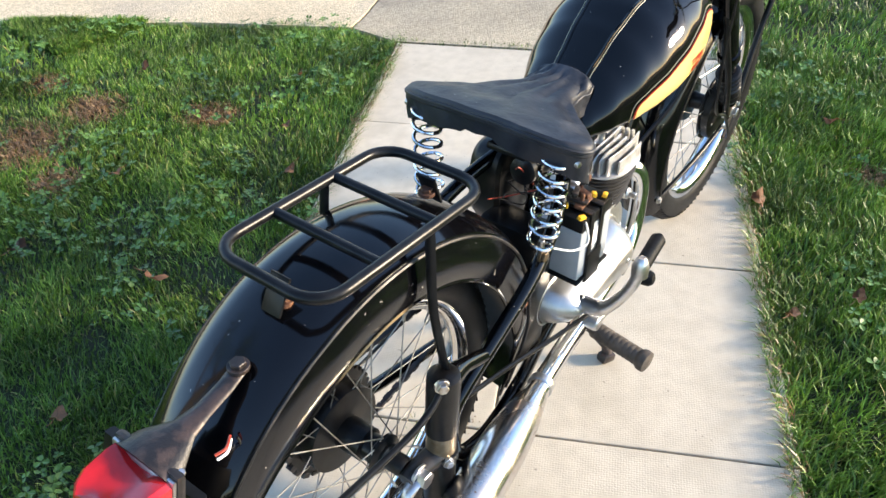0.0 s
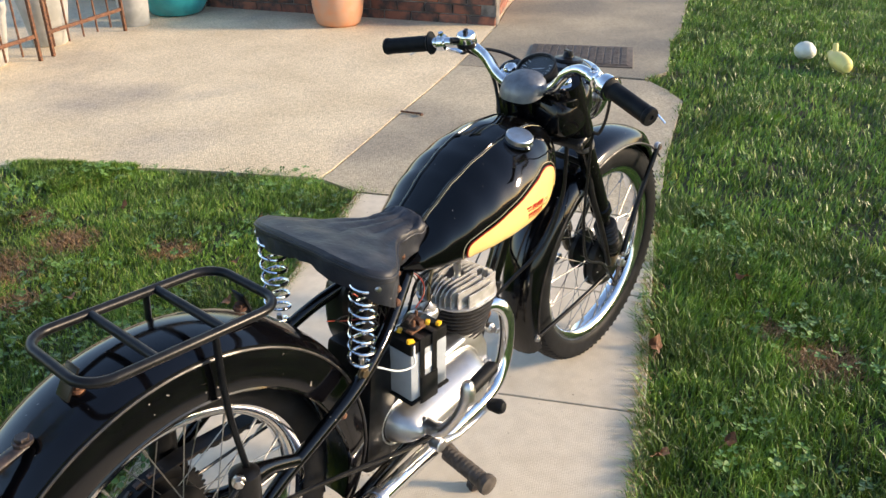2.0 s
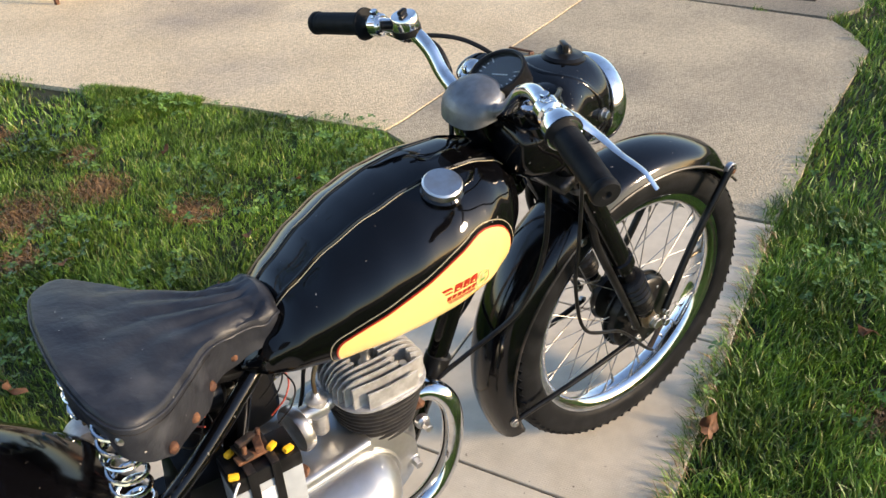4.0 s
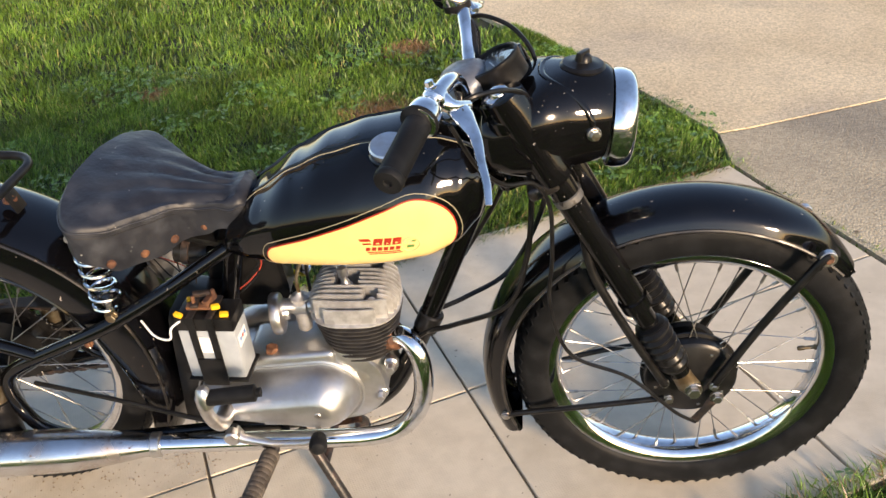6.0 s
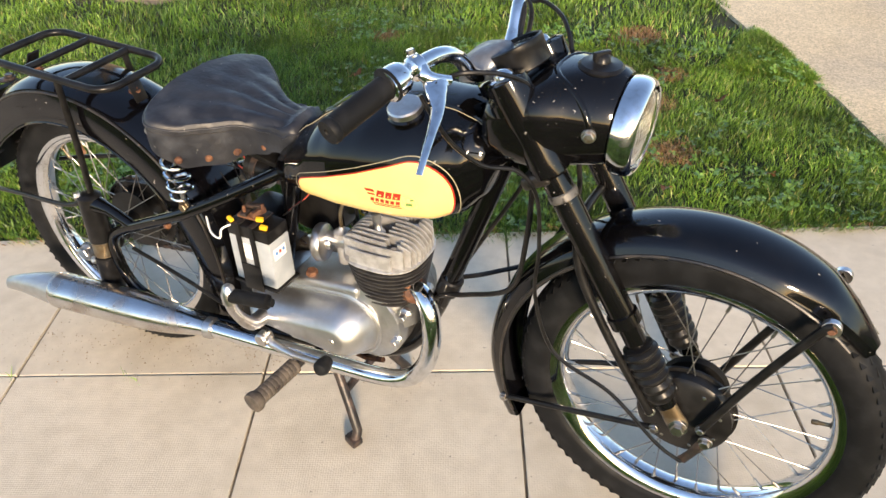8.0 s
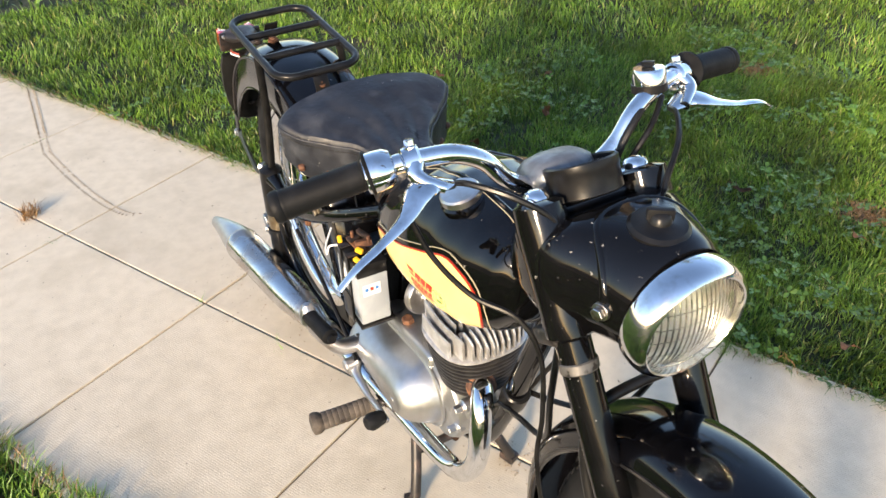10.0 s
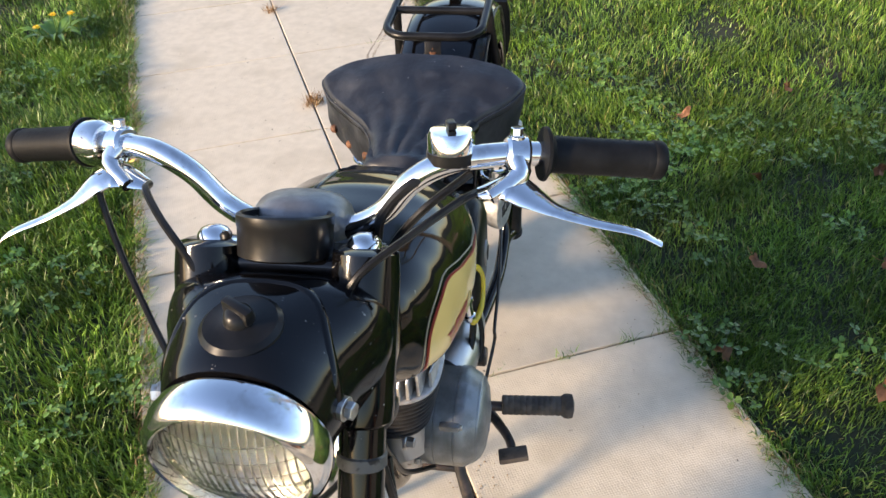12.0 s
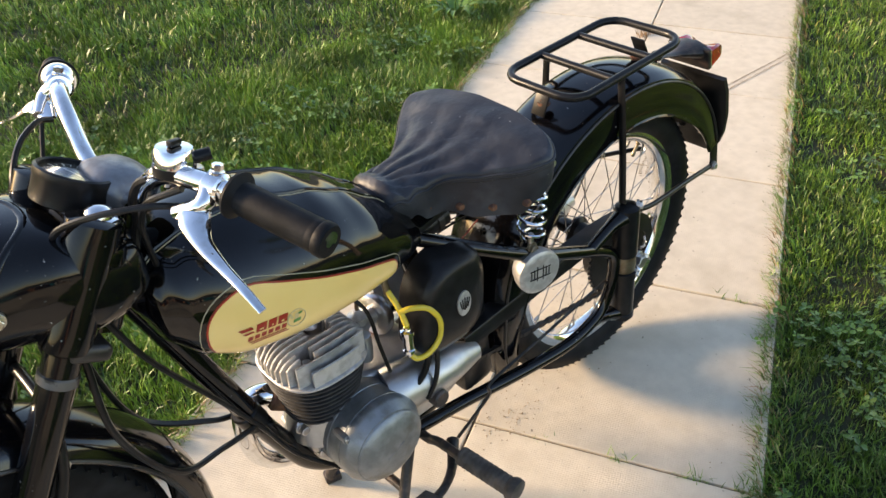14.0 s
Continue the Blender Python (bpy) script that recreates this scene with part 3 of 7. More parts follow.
cable([(0.940, 0.166, 0.911), (0.968, 0.152, 0.917), (1.01, 0.118, 0.910), (1.04, 0.078, 0.888), (1.05, 0.062, 0.858)])
cable([(0.947, -0.150, 0.907), (0.968, -0.142, 0.913), (1.003, -0.113, 0.906), (1.03, -0.080, 0.884), (1.038, -0.066, 0.855)])
cable([(0.935, -0.212, 0.905), (0.947, -0.207, 0.877), (0.968, -0.190, 0.828), (1.0, -0.160, 0.785), (1.04, -0.125, 0.765), (1.064, -0.108, 0.715), (1.068, -0.105, 0.62), (1.065, -0.108, 0.53), (1.10, -0.105, 0.42), (1.20, -0.098, 0.36), (1.285, -0.090, 0.27), (FRONT.x + 0.012, -0.076, 0.23)], 0.0034, name="brake_cable")
cable([(0.93, 0.135, 0.93), (0.95, 0.105, 0.92), (0.955, 0.08, 0.89), (0.955, 0.072, 0.86), (0.965, 0.06, 0.80), (0.955, 0.04, 0.74)], 0.005)
cable([(0.93, 0.16, 0.925), (0.955, 0.125, 0.905), (0.958, 0.095, 0.87), (0.952, 0.075, 0.83), (0.94, 0.055, 0.77)], 0.004)
cable([(1.02, 0.05, 0.74), (0.98, 0.04, 0.64), (0.90, 0.03, 0.50), (0.845, 0.025, 0.40), (0.80, 0.03, 0.31), (0.74, 0.06, 0.25)], 0.0042)
cable([(1.04, -0.06, 0.74), (1.03, -0.065, 0.60), (0.995, -0.045, 0.48), (0.90, -0.025, 0.42), (0.846, -0.022, 0.40), (0.81, -0.01, 0.36)], 0.0048)
cable([(1.06, 0.075, 0.72), (1.06, 0.09, 0.60), (1.0, 0.075, 0.47), (0.92, 0.045, 0.43), (0.852, 0.024, 0.41)], 0.0048)
for gx, gy, gz in ((1.05, 0.062, 0.868), (1.038, -0.066, 0.868)):
    part("grommet", lathe([(0.0045, 0), (0.009, 0), (0.010, 0.003), (0.008, 0.006), (0.0045, 0.007)], 18, Matrix.Translation((gx, gy, gz)), closed_profile=True), RUBBER, bike)

# ---- front mudguard and stays ----
def guard(name, centre, a0, a1, section, steps, label="", y0=0.0):
    """A mudguard: the section (radius, half width) swept from a0 to a1 degrees, with inner face."""
    bm = bmesh.new()
    rings = []
    for i in range(steps + 1):
        k = i / steps
        a = radians(a0 + (a1 - a0) * k)
        sec = section(k)
        full = [(r, -y) for r, y in sec] + [(r, y) for r, y in sec[-2::-1]]
        inner = [(r - 0.0022, y * 0.975) for r, y in full[::-1]]
        rings.append([bm.verts.new(centre + Vector((r * math.cos(a), y + y0, r * math.sin(a)))) for r, y in full + inner])
    skin(bm, rings)
    return part(name, bm, GUARD, bike, label)


def front_section(k):
    # k runs from the front tip to the rear end
    w = 0.062 * min(1.0, 0.42 + 3.2 * k) if k < 0.18 else 0.062 - 0.012 * max(0.0, (k - 0.6) / 0.4)
    d = 0.0 if k > 0.12 else (0.12 - k) * 0.16
    return [(0.319, w), (0.3225, w + 0.0025), (0.326, w * 1.0), (0.335, w * 0.965), (0.345 - d, w * 0.84), (0.353 - d, w * 0.62), (0.357 - d, w * 0.33), (0.359 - d, 0.0)]


GF = FRONT + Vector((-0.012, 0, 0))
guard("front_mudguard", GF, 39, 205, front_section, 56, label="chipped black front mudguard")
for side in (-1, 1):
    pts = [GF + Vector((0.323 * math.cos(radians(a)), (0.0635 - 0.012 * max(0.0, (a - 139) / 66)) * side, 0.323 * math.sin(radians(a)))) for a in range(46, 206, 4)]
    part("guard_bead", sweep(bmesh.new(), pts, 0.0028, 6), WORN, bike)
    y = 0.075 * side
    gb = GF + Vector((0.189, 0.066 * side, 0.266))
    part("front_stay", tube([FRONT + Vector((0.035, y, 0.005)), FRONT.lerp(gb, 0.5) + Vector((0.01, 0.036 * side, 0)), gb + Vector((-0.008, 0.004 * side, -0.006)), gb + Vector((0.006, 0.003 * side, 0.01))], [0.0075, 0.0075, 0.0075, 0.009], 10, 5), SATIN, bike, "black tubular mudguard stay")
    part("stay_tab", cyl(gb + Vector((0.004, -0.004 * side, 0.004)), gb + Vector((0.004, 0.007 * side, 0.004)), 0.014, 14), DULLCHROME, bike)
    bolt(bike, gb + Vector((0.004, 0.007 * side, 0.004)), Y * side, 0.006, 0.003, RUST)
    part("rear_stay", tube([FRONT + Vector((-0.04, y, -0.025)), FRONT + Vector((-0.18, 0.07 * side, -0.052)), GF + Vector((-0.318, 0.050 * side, -0.094))], 0.0055, 10, 4), SATIN, bike, "thin black mudguard stay")
    bolt(bike, GF + Vector((-0.318, 0.054 * side, -0.094)), Y * side, 0.0065, 0.004)
hoop = [FRONT + Vector((-0.05, -0.08, 0.012)), FRONT + Vector((-0.115, -0.088, 0.13)), FRONT + Vector((-0.178, -0.085, 0.25)), FRONT + Vector((-0.196, -0.076, 0.315)), FRONT + Vector((-0.202, -0.05, 0.342))]
hoop += [(p.x, -p.y, p.z) for p in hoop[::-1]]
part("centre_stay", tube(hoop, 0.0075, 10, 5), SATIN, bike, "black hoop mudguard stay")
for side in (-1, 1):
    bolt(bike, GF + Vector((-0.182, 0.060 * side, 0.262)), Y * side, 0.0075, 0.005)

# ---- tank ----
T0, T1 = 0.512, 0.978


def curve_at(table, x):
    for (a, p), (b, q) in zip(table, table[1:]):
        if x <= b:
            k = max(0.0, min(1.0, (x - a) / (b - a)))
            k2 = k * k * (3 - 2 * k) * 0.35 + k * 0.65
            return p + (q - p) * k2
    return table[-1][1]


TOP = [(0.512, 0.630), (0.55, 0.672), (0.60, 0.716), (0.66, 0.757), (0.72, 0.786), (0.78, 0.804), (0.84, 0.813), (0.90, 0.812), (0.94, 0.802), (0.965, 0.785), (0.978, 0.755)]
BOT = [(0.512, 0.612), (0.54, 0.602), (0.60, 0.597), (0.70, 0.597), (0.80, 0.600), (0.87, 0.607), (0.92, 0.625), (0.955, 0.66), (0.978, 0.715)]
WID = [(0.512, 0.040), (0.54, 0.072), (0.58, 0.095), (0.64, 0.117), (0.70, 0.130), (0.76, 0.136), (0.82, 0.134), (0.88, 0.124), (0.93, 0.104), (0.96, 0.082), (0.978, 0.045)]


def tank_half(x, z):
    """Half the tank's width at x and z."""
    top, bot, w = curve_at(TOP, x), curve_at(BOT, x), curve_at(WID, x)
    zc = bot + (top - bot) * 0.42
    t = (z - zc) / (top - zc) if z > zc else (zc - z) / (zc - bot)
    p = 2.25 if z > zc else 3.0
    return w * max(0.0, 1 - min(1.0, abs(t)) ** p) ** (1 / p)


bm = bmesh.new()
rings = []
NX = 72
for i in range(NX + 1):
    k = i / NX
    x = T0 + (T1 - T0) * (k - math.sin(2 * math.pi * k) * 0.09)
    top, bot, w = curve_at(TOP, x), curve_at(BOT, x), curve_at(WID, x)
    zc = bot + (top - bot) * 0.42
    ring = []
    for j in range(88):
        a = 2 * math.pi * j / 88
        cs, sn = math.cos(a), math.sin(a)
        p = 2.25 if sn > 0 else 3.0
        hz = (top - zc) if sn > 0 else (zc - bot)
        ring.append(bm.verts.new((x, w * math.copysign(abs(cs) ** (2 / p), cs), zc + hz * math.copysign(abs(sn) ** (2 / p), sn))))
    rings.append(ring)
skin(bm, rings)
tank = part("fuel_tank", bm, BLACK, bike, "glossy black fuel tank with coachlines")


def tank_top(x, y):
    """Height of the tank's skin above (x, y)."""
    top, bot, w = curve_at(TOP, x), curve_at(BOT, x), curve_at(WID, x)
    zc = bot + (top - bot) * 0.42
    return zc + (top - zc) * max(0.0, 1 - min(1, abs(y) / w) ** 2.25) ** (1 / 2.25)


for y in (-0.044, 0.044):
    pts = []
    for i in range(40):
        x = 0.545 + (0.955 - 0.545) * i / 39
        yy = y * min(1.0, 0.62 + (x - 0.545) * 1.9)
        pts.append((x, yy, tank_top(x, yy) - 0.0006))
    part("tank_rib", sweep(bmesh.new(), pts, 0.0033, 8), BLACK, tank, "raised seam along the tank top")
    pts = [(x, y_ + (0.0055 if y > 0 else -0.0055), tank_top(x, y_ + (0.0055 if y > 0 else -0.0055)) + 0.0002) for x, y_, _ in pts]
    part("top_coachline", sweep(bmesh.new(), pts, 0.0008, 5), WHITELINE, tank, "thin pale coachline")
CAPX, CAPY = 0.828, -0.072
capz = tank_top(CAPX, CAPY)
CAPM = Matrix.Translation((CAPX, CAPY, capz - 0.006)) @ Matrix.Rotation(radians(16), 4, "X") @ Matrix.Rotation(radians(-4), 4, "Y")
part("filler_neck", lathe([(0.03, -0.004), (0.031, 0.006), (0.027, 0.01)], 32, CAPM), BLACK, tank)
part("filler_cap", lathe([(0.026, 0.008), (0.0285, 0.010), (0.0285, 0.019), (0.026, 0.0215), (0.008, 0.0225), (0.001, 0.0225)], 36, CAPM), DULLCHROME, tank, "round chrome filler cap")


def badge_outline(grow, n=72):
    """Hull of a small circle at the rear and a big one at the front, in x and z."""
    (x1, z1, r1), (x2, z2, r2) = (0.642, 0.637, 0.020 + grow), (0.864, 0.680, 0.0590 + grow)
    base = math.atan2(z2 - z1, x2 - x1)
    off = math.acos((r1 - r2) / math.hypot(x2 - x1, z2 - z1))
    out = []
    m = n // 4
    for i in range(m + 1):
        a = base + off + (2 * math.pi - 2 * off) * i / m
        out.append((x1 + r1 * math.cos(a), z1 + r1 * math.sin(a)))
    for i in range(1, m):
        k = i / m
        a = base - off
        out.append((x1 + r1 * math.cos(a) + k * (x2 - x1 + (r2 - r1) * math.cos(a)), z1 + r1 * math.sin(a) + k * (z2 - z1 + (r2 - r1) * math.sin(a))))
    for i in range(m + 1):
        a = base - off + 2 * off * i / m
        out.append((x2 + r2 * math.cos(a), z2 + r2 * math.sin(a)))
    for i in range(1, m):
        k = i / m
        a = base + off
        out.append((x2 + r2 * math.cos(a) + k * (x1 - x2 + (r1 - r2) * math.cos(a)), z2 + r2 * math.sin(a) + k * (z1 - z2 + (r1 - r2) * math.sin(a))))
    return out


def on_tank(x, z, side, lift):
    return Vector((x, side * (tank_half(x, z) + lift), z))


def tank_band(g0, g1, side, lift):
    bm = bmesh.new()
    a, b = badge_outline(g0), badge_outline(g1)
    ra = [bm.verts.new(on_tank(x, z, side, lift)) for x, z in a]
    rb = [bm.verts.new(on_tank(x, z, side, lift)) for x, z in b]
    rc = [bm.verts.new(on_tank(x, z, side, lift - 0.002)) for x, z in b]
    n = len(ra)
    for i in range(n):
        j = (i + 1) % n
        bm.faces.new((ra[i], ra[j], rb[j], rb[i]))
        bm.faces.new((rb[i], rb[j], rc[j], rc[i]))
    return bm


for side in (-1, 1):
    bm = bmesh.new()
    outl = badge_outline(0)
    levels = [1.0, 0.94, 0.88, 0.80, 0.70, 0.58, 0.45, 0.3, 0.15]
    cx, cz = 0.80, 0.668
    rings = [[bm.verts.new(on_tank(cx + (x - cx) * s, cz + (z - cz) * s, side, 0.0022)) for x, z in outl] for s in levels]
    skin(bm, rings, caps=False)
    bm.faces.new(rings[-1])
    edge = [bm.verts.new(on_tank(x, z, side, -0.001)) for x, z in outl]
    skin(bm, [rings[0], edge], caps=False)
    panel = part("tank_panel", bm, CREAM, tank, "pale yellow painted tank panel")
    part("red_line", tank_band(0.0, 0.0020, side, 0.0018), RED, panel, "thin red coachline")
    part("pale_line", tank_band(0.0088, 0.0096, side, 0.0012), WHITELINE, panel, "thin pale coachline")

    # the maker's transfer as plain red, green and gold shapes
    def patch(x0, x1, z0, z1, skew, mat, name="transfer_bar", lift=0.0030):
        bm = bmesh.new()
        f = -side  # mirrored so that it runs forwards on both sides
        grid = []
        for i in range(5):
            row = []
            for j in range(3):
                z = z0 + (z1 - z0) * j / 2
                x = x0 + (x1 - x0) * i / 4 + skew * (z - z0)
                row.append(bm.verts.new(on_tank(0.833 + 1.2 * (x if side < 0 else -x), 0.668 + 1.2 * z, side, lift)))
            grid.append(row)
        for i in range(4):
            for j in range(2):
                bm.faces.new((grid[i][j], grid[i + 1][j], grid[i + 1][j + 1], grid[i][j + 1]))
        return part(name, bm, mat, panel, smooth=False)

    for k, (x0, x1) in enumerate(((-0.030, -0.0185), (-0.0165, -0.0075), (-0.0055, 0.005))):
        patch(x0, x1, 0.002, 0.0125, 0.25, RED)
        patch(x0 + 0.004, x1 - 0.003, 0.0045, 0.0062, 0.25, CREAM, lift=0.0036)
    patch(-0.045, -0.031, 0.0085, 0.0125, -0.8, RED)
    patch(-0.042, -0.031, 0.0035, 0.0060, -0.8, RED)
    for k in range(6):
        patch(-0.040 + k * 0.0076, -0.0345 + k * 0.0076, -0.0065, -0.0008, 0.2, RED)
    patch(-0.038, 0.004, -0.0098, -0.0082, 0.0, RED)
    patch(-0.036, 0.006, -0.0128, -0.0112, 0.0, RED)
    ringb = bmesh.new()
    cxr, czr = (0.833 + 0.0205 if side < 0 else 0.833 - 0.0205), 0.667
    sweep(ringb, [on_tank(cxr + 0.0135 * math.cos(a), czr + 0.0135 * math.sin(a), side, 0.0028) for a in (2 * math.pi * q / 28 for q in range(28))], 0.0008, 5, True)
    part("transfer_ring", ringb, GOLD, panel)
    patch(0.0125, 0.0215, -0.0060, -0.0015, 0.1, GREEN)
    patch(0.0140, 0.0195, -0.0015, 0.0060, 0.2, GOLD)
    patch(0.0190, 0.0240, 0.0030, 0.0058, 0.3, GREEN)
    patch(0.0105, 0.0135, 0.001, 0.0085, -0.4, GOLD)

# ---- frame ----
frame_ob = empty("bike_frame", bike)
frame_ob["label"] = "black tubular frame"
part("downtube", tube([(0.985, 0, 0.76), (0.955, 0, 0.68), (0.905, 0, 0.555), (0.84, 0, 0.395), (0.808, 0, 0.325), (0.765, 0, 0.245), (0.70, 0, 0.195), (0.60, 0, 0.17), (0.50, 0, 0.175), (0.45, 0, 0.2)], 0.0185, 16, 6), BLACK, frame_ob)
part("cable_clip", cyl((0.858, 0, 0.43), (0.842, 0, 0.392), 0.023, 18, 0.003), SATIN, frame_ob)
part("top_tube", tube([(0.96, 0, 0.72), (0.80, 0, 0.64), (0.56, 0, 0.60), (0.52, 0, 0.60)], 0.015, 12, 4), BLACK, frame_ob)
part("seat_tube", tube([(0.535, 0, 0.63), (0.50, 0, 0.50), (0.455, 0, 0.33), (0.44, 0, 0.20)], 0.0175, 14, 4), BLACK, frame_ob)
part("seat_pillar", rod((0.545, 0, 0.60), (0.557, 0, 0.70), [(0.02, 0), (0.022, 0.01), (0.014, 0.03), (0.014, 0.1)], 14), SATIN, frame_ob)
part("head_gusset", block((0.07, 0.03, 0.05), pose(0.95, 0, 0.76, 0, 25, 0), 0.01), BLACK, frame_ob)
for side in (-1, 1):
    rail = [(0.555, 0.022, 0.617), (0.50, 0.05, 0.590), (0.40, 0.092, 0.540), (0.305, 0.112, 0.492), (0.20, 0.116, 0.445), (0.125, 0.116, 0.410), (0.085, 0.115, 0.375), (0.078, 0.114, 0.32),
            (0.098, 0.112, 0.255), (0.14, 0.11, 0.225), (0.21, 0.106, 0.210), (0.33, 0.088, 0.205), (0.45, 0.06, 0.196), (0.56, 0.035, 0.182), (0.64, 0.012, 0.180)]
    part("seat_rail", tube([(x, y * side, z) for x, y, z in rail], 0.0128, 14, 6), BLACK, frame_ob, "black frame tube looping round the suspension")
    lug = tube([(0.165, 0.116 * side, 0.428), (0.105, 0.117 * side, 0.455), (0.06, 0.118 * side, 0.463)], [0.012, 0.013, 0.022], 12, 3, flat=1.0)
    part("upper_lug", lug, BLACK, frame_ob)
    lug = tube([(0.12, 0.111 * side, 0.232), (0.08, 0.114 * side, 0.222), (0.046, 0.117 * side, 0.215)], [0.012, 0.013, 0.022], 12, 3)
    part("lower_lug", lug, BLACK, frame_ob)
    bolt(frame_ob, (0.268, 0.118 * side, 0.46), Y * side, 0.006, 0.004, RUST)
    # plunger suspension
    top, low = Vector((0.056, 0.118 * side, 0.486)), Vector((0.040, 0.118 * side, 0.200))
    u = empty("plunger_unit", bike)
    u["label"] = "black plunger suspension unit with stained middle"
    def pl(a, b):
        return top.lerp(low, a), top.lerp(low, b)
    d = (low - top).length
    part("upper_shroud", rod(*pl(0.0, 1), [(0.008, 0), (0.018, 0.002), (0.0245, 0.006), (0.0255, 0.02), (0.0255, 0.118), (0.0235, 0.12)], 24), SATIN, u)
    part("bare_sleeve", rod(*pl(0.40, 1), [(0.0235, 0), (0.0235, 0.043)], 24), BRASS, u, "rust-stained bare metal sleeve")
    part("lower_shroud", rod(*pl(0.55, 1), [(0.02, 0), (0.0275, 0.002), (0.0275, 0.016), (0.0245, 0.018), (0.0245, 0.112), (0.0265, 0.114), (0.0265, 0.124), (0.018, 0.128)], 24), SATIN, u)
    bolt(u, top + Vector((-0.02, 0.012 * side, -0.006)), Vector((-0.6, 0.8 * side, 0.1)), 0.0085, 0.007)
    bolt(u, top.lerp(low, 0.58) + Vector((-0.012, 0.024 * side, 0)), Vector((-0.4, side, 0)), 0.007, 0.005)
    # axle end
    ax = REAR + Vector((0, 0.105 * side, 0.002))
    lug = tube([ax + Vector((0.052, 0.012 * side, 0.008)), ax + Vector((0.02, 0.004 * side, 0.002)), ax + Vector((-0.02, 0, 0))], [0.02, 0.019, 0.014], 12, 3, flat=0.8)
    part("axle_lug", lug, WORN, u)
    bolt(u, ax + Vector((0, 0.012 * side, 0)), Y * side, 0.0145, 0.014, DULLCHROME, "axle_nut")
    part("chain_adjuster", tube([ax + Vector((-0.012, 0.012 * side, 0)), ax + Vector((-0.03, 0.012 * side, -0.004)), ax + Vector((-0.042, 0.012 * side, -0.02))], [0.012, 0.009, 0.005], 8, 2, flat=0.4), DULLCHROME, u)
    # stay from the suspension to the mudguard's end
    st = [(0.05, 0.118 * side, 0.472), (0.01, 0.122 * side, 0.452), (-0.05, 0.118 * side, 0.437), (-0.20, 0.095 * side, 0.412), (-0.335, 0.072 * side, 0.385), (-0.352, 0.066 * side, 0.383)]
    part("guard_stay", tube([(x, y - 0.006, z) for x, y, z in st], [0.0055] * 31, 10, 6), SATIN, bike, "thin black rod stay")
    part("stay_bracket", block((0.026, 0.004, 0.062), pose(-0.349, 0.070 * side - 0.006, 0.405, 0, 12, 0), 0.0015), SATIN, bike)
    bolt(bike, (-0.346, 0.076 * side - 0.006, 0.384), Y * side, 0.008, 0.005)

# ---- rear mudguard ----
def rear_section(k):
    # k runs from the low front end, over the top, to the tail
    w = 0.078 - 0.010 * max(0.0, (k - 0.72) / 0.28) - 0.02 * max(0.0, (0.14 - k) / 0.14)
    low = 0.303 + 0.028 * max(0.0, (k - 0.82) / 0.18) + 0.03 * max(0.0, (0.22 - k) / 0.22)
    c = 0.394 - 0.006 * max(0.0, (k - 0.7) / 0.3) - 0.02 * max(0.0, (0.3 - k) / 0.3)
    return [(low, w + 0.004), (low + 0.004, w + 0.006), (0.34, w + 0.004), (c - 0.023, w + 0.0015), (c - 0.018, w), (c - 0.010, w * 0.83), (c - 0.0045, w * 0.6), (c - 0.001, w * 0.3), (c, 0.0)]


guard("rear_mudguard", REAR, -24, 160, rear_section, 64, label="black valanced rear mudguard with rust spots")
for side in (-1, 1):
    pts, low = [], []
    for i in range(60):
        k = i / 59
        a = radians(-22 + 181 * k)
        s = rear_section((a - radians(-24)) / radians(184))
        pts.append(REAR + Vector((s[3][0] * math.cos(a), (s[3][1] + 0.001) * side, s[3][0] * math.sin(a))))
        low.append(REAR + Vector((s[0][0] * math.cos(a), (s[0][1]) * side, s[0][0] * math.sin(a))))
    part("guard_seam", sweep(bmesh.new(), pts, 0.0026, 6), WORN, bike, "worn raised mudguard seam")
    part("guard_edge", sweep(bmesh.new(), low, 0.0032, 6), BLACK, bike)
# front face of the guard, down to the engine
part("guard_front", block((0.078, 0.128, 0.27), pose(0.418, -0.004, 0.345, 0, 6, 0), 0.016), SATIN, bike, "flat black panel before the rear wheel")

# ---- carrier ----
rack = empty("luggage_rack", bike)
rack["label"] = "black tubular steel luggage rack"
RZ = lambda x: 0.748 - (x + 0.145) * 0.062
RY0, RH = -0.014, 0.088
loop = []
for sx, sy, x, y in ((1, -1, 0.176, -RH), (1, 1, 0.176, RH), (-1, 1, -0.145, RH), (-1, -1, -0.145, -RH)):
    r = 0.042
    c0 = {(1, -1): -90, (1, 1): 0, (-1, 1): 90, (-1, -1): 180}[(sx, sy)]
    for j in range(7):
        a = radians(c0 + 90 * j / 6)
        px, py = x - sx * r + r * math.cos(a), y - sy * r + r * math.sin(a)
        loop.append((px, py + RY0, RZ(px)))
part("rack_hoop", sweep(bmesh.new(), loop, 0.0078, 12, True), SATIN, rack)
for x in (0.068, -0.042):
    part("rack_bar", tube([(x, -RH + RY0 + 0.003, RZ(x) - 0.001), (x, RY0, RZ(x) - 0.001), (x, RH + RY0 - 0.003, RZ(x) - 0.001)], 0.0074, 10, 2), SATIN, rack)
part("rack_foot", block((0.004, 0.03, 0.05), pose(0.165, RY0, 0.697, 0, -20, 0), 0.001), SATIN, rack)
part("rack_foot", block((0.004, 0.03, 0.05), pose(-0.13, RY0, 0.712, 0, 30, 0), 0.001), SATIN, rack)
for x in (0.158, -0.12):
    bolt(rack, (x, RY0, 0.694 if x > 0 else 0.695), Z, 0.009, 0.006, RUST)
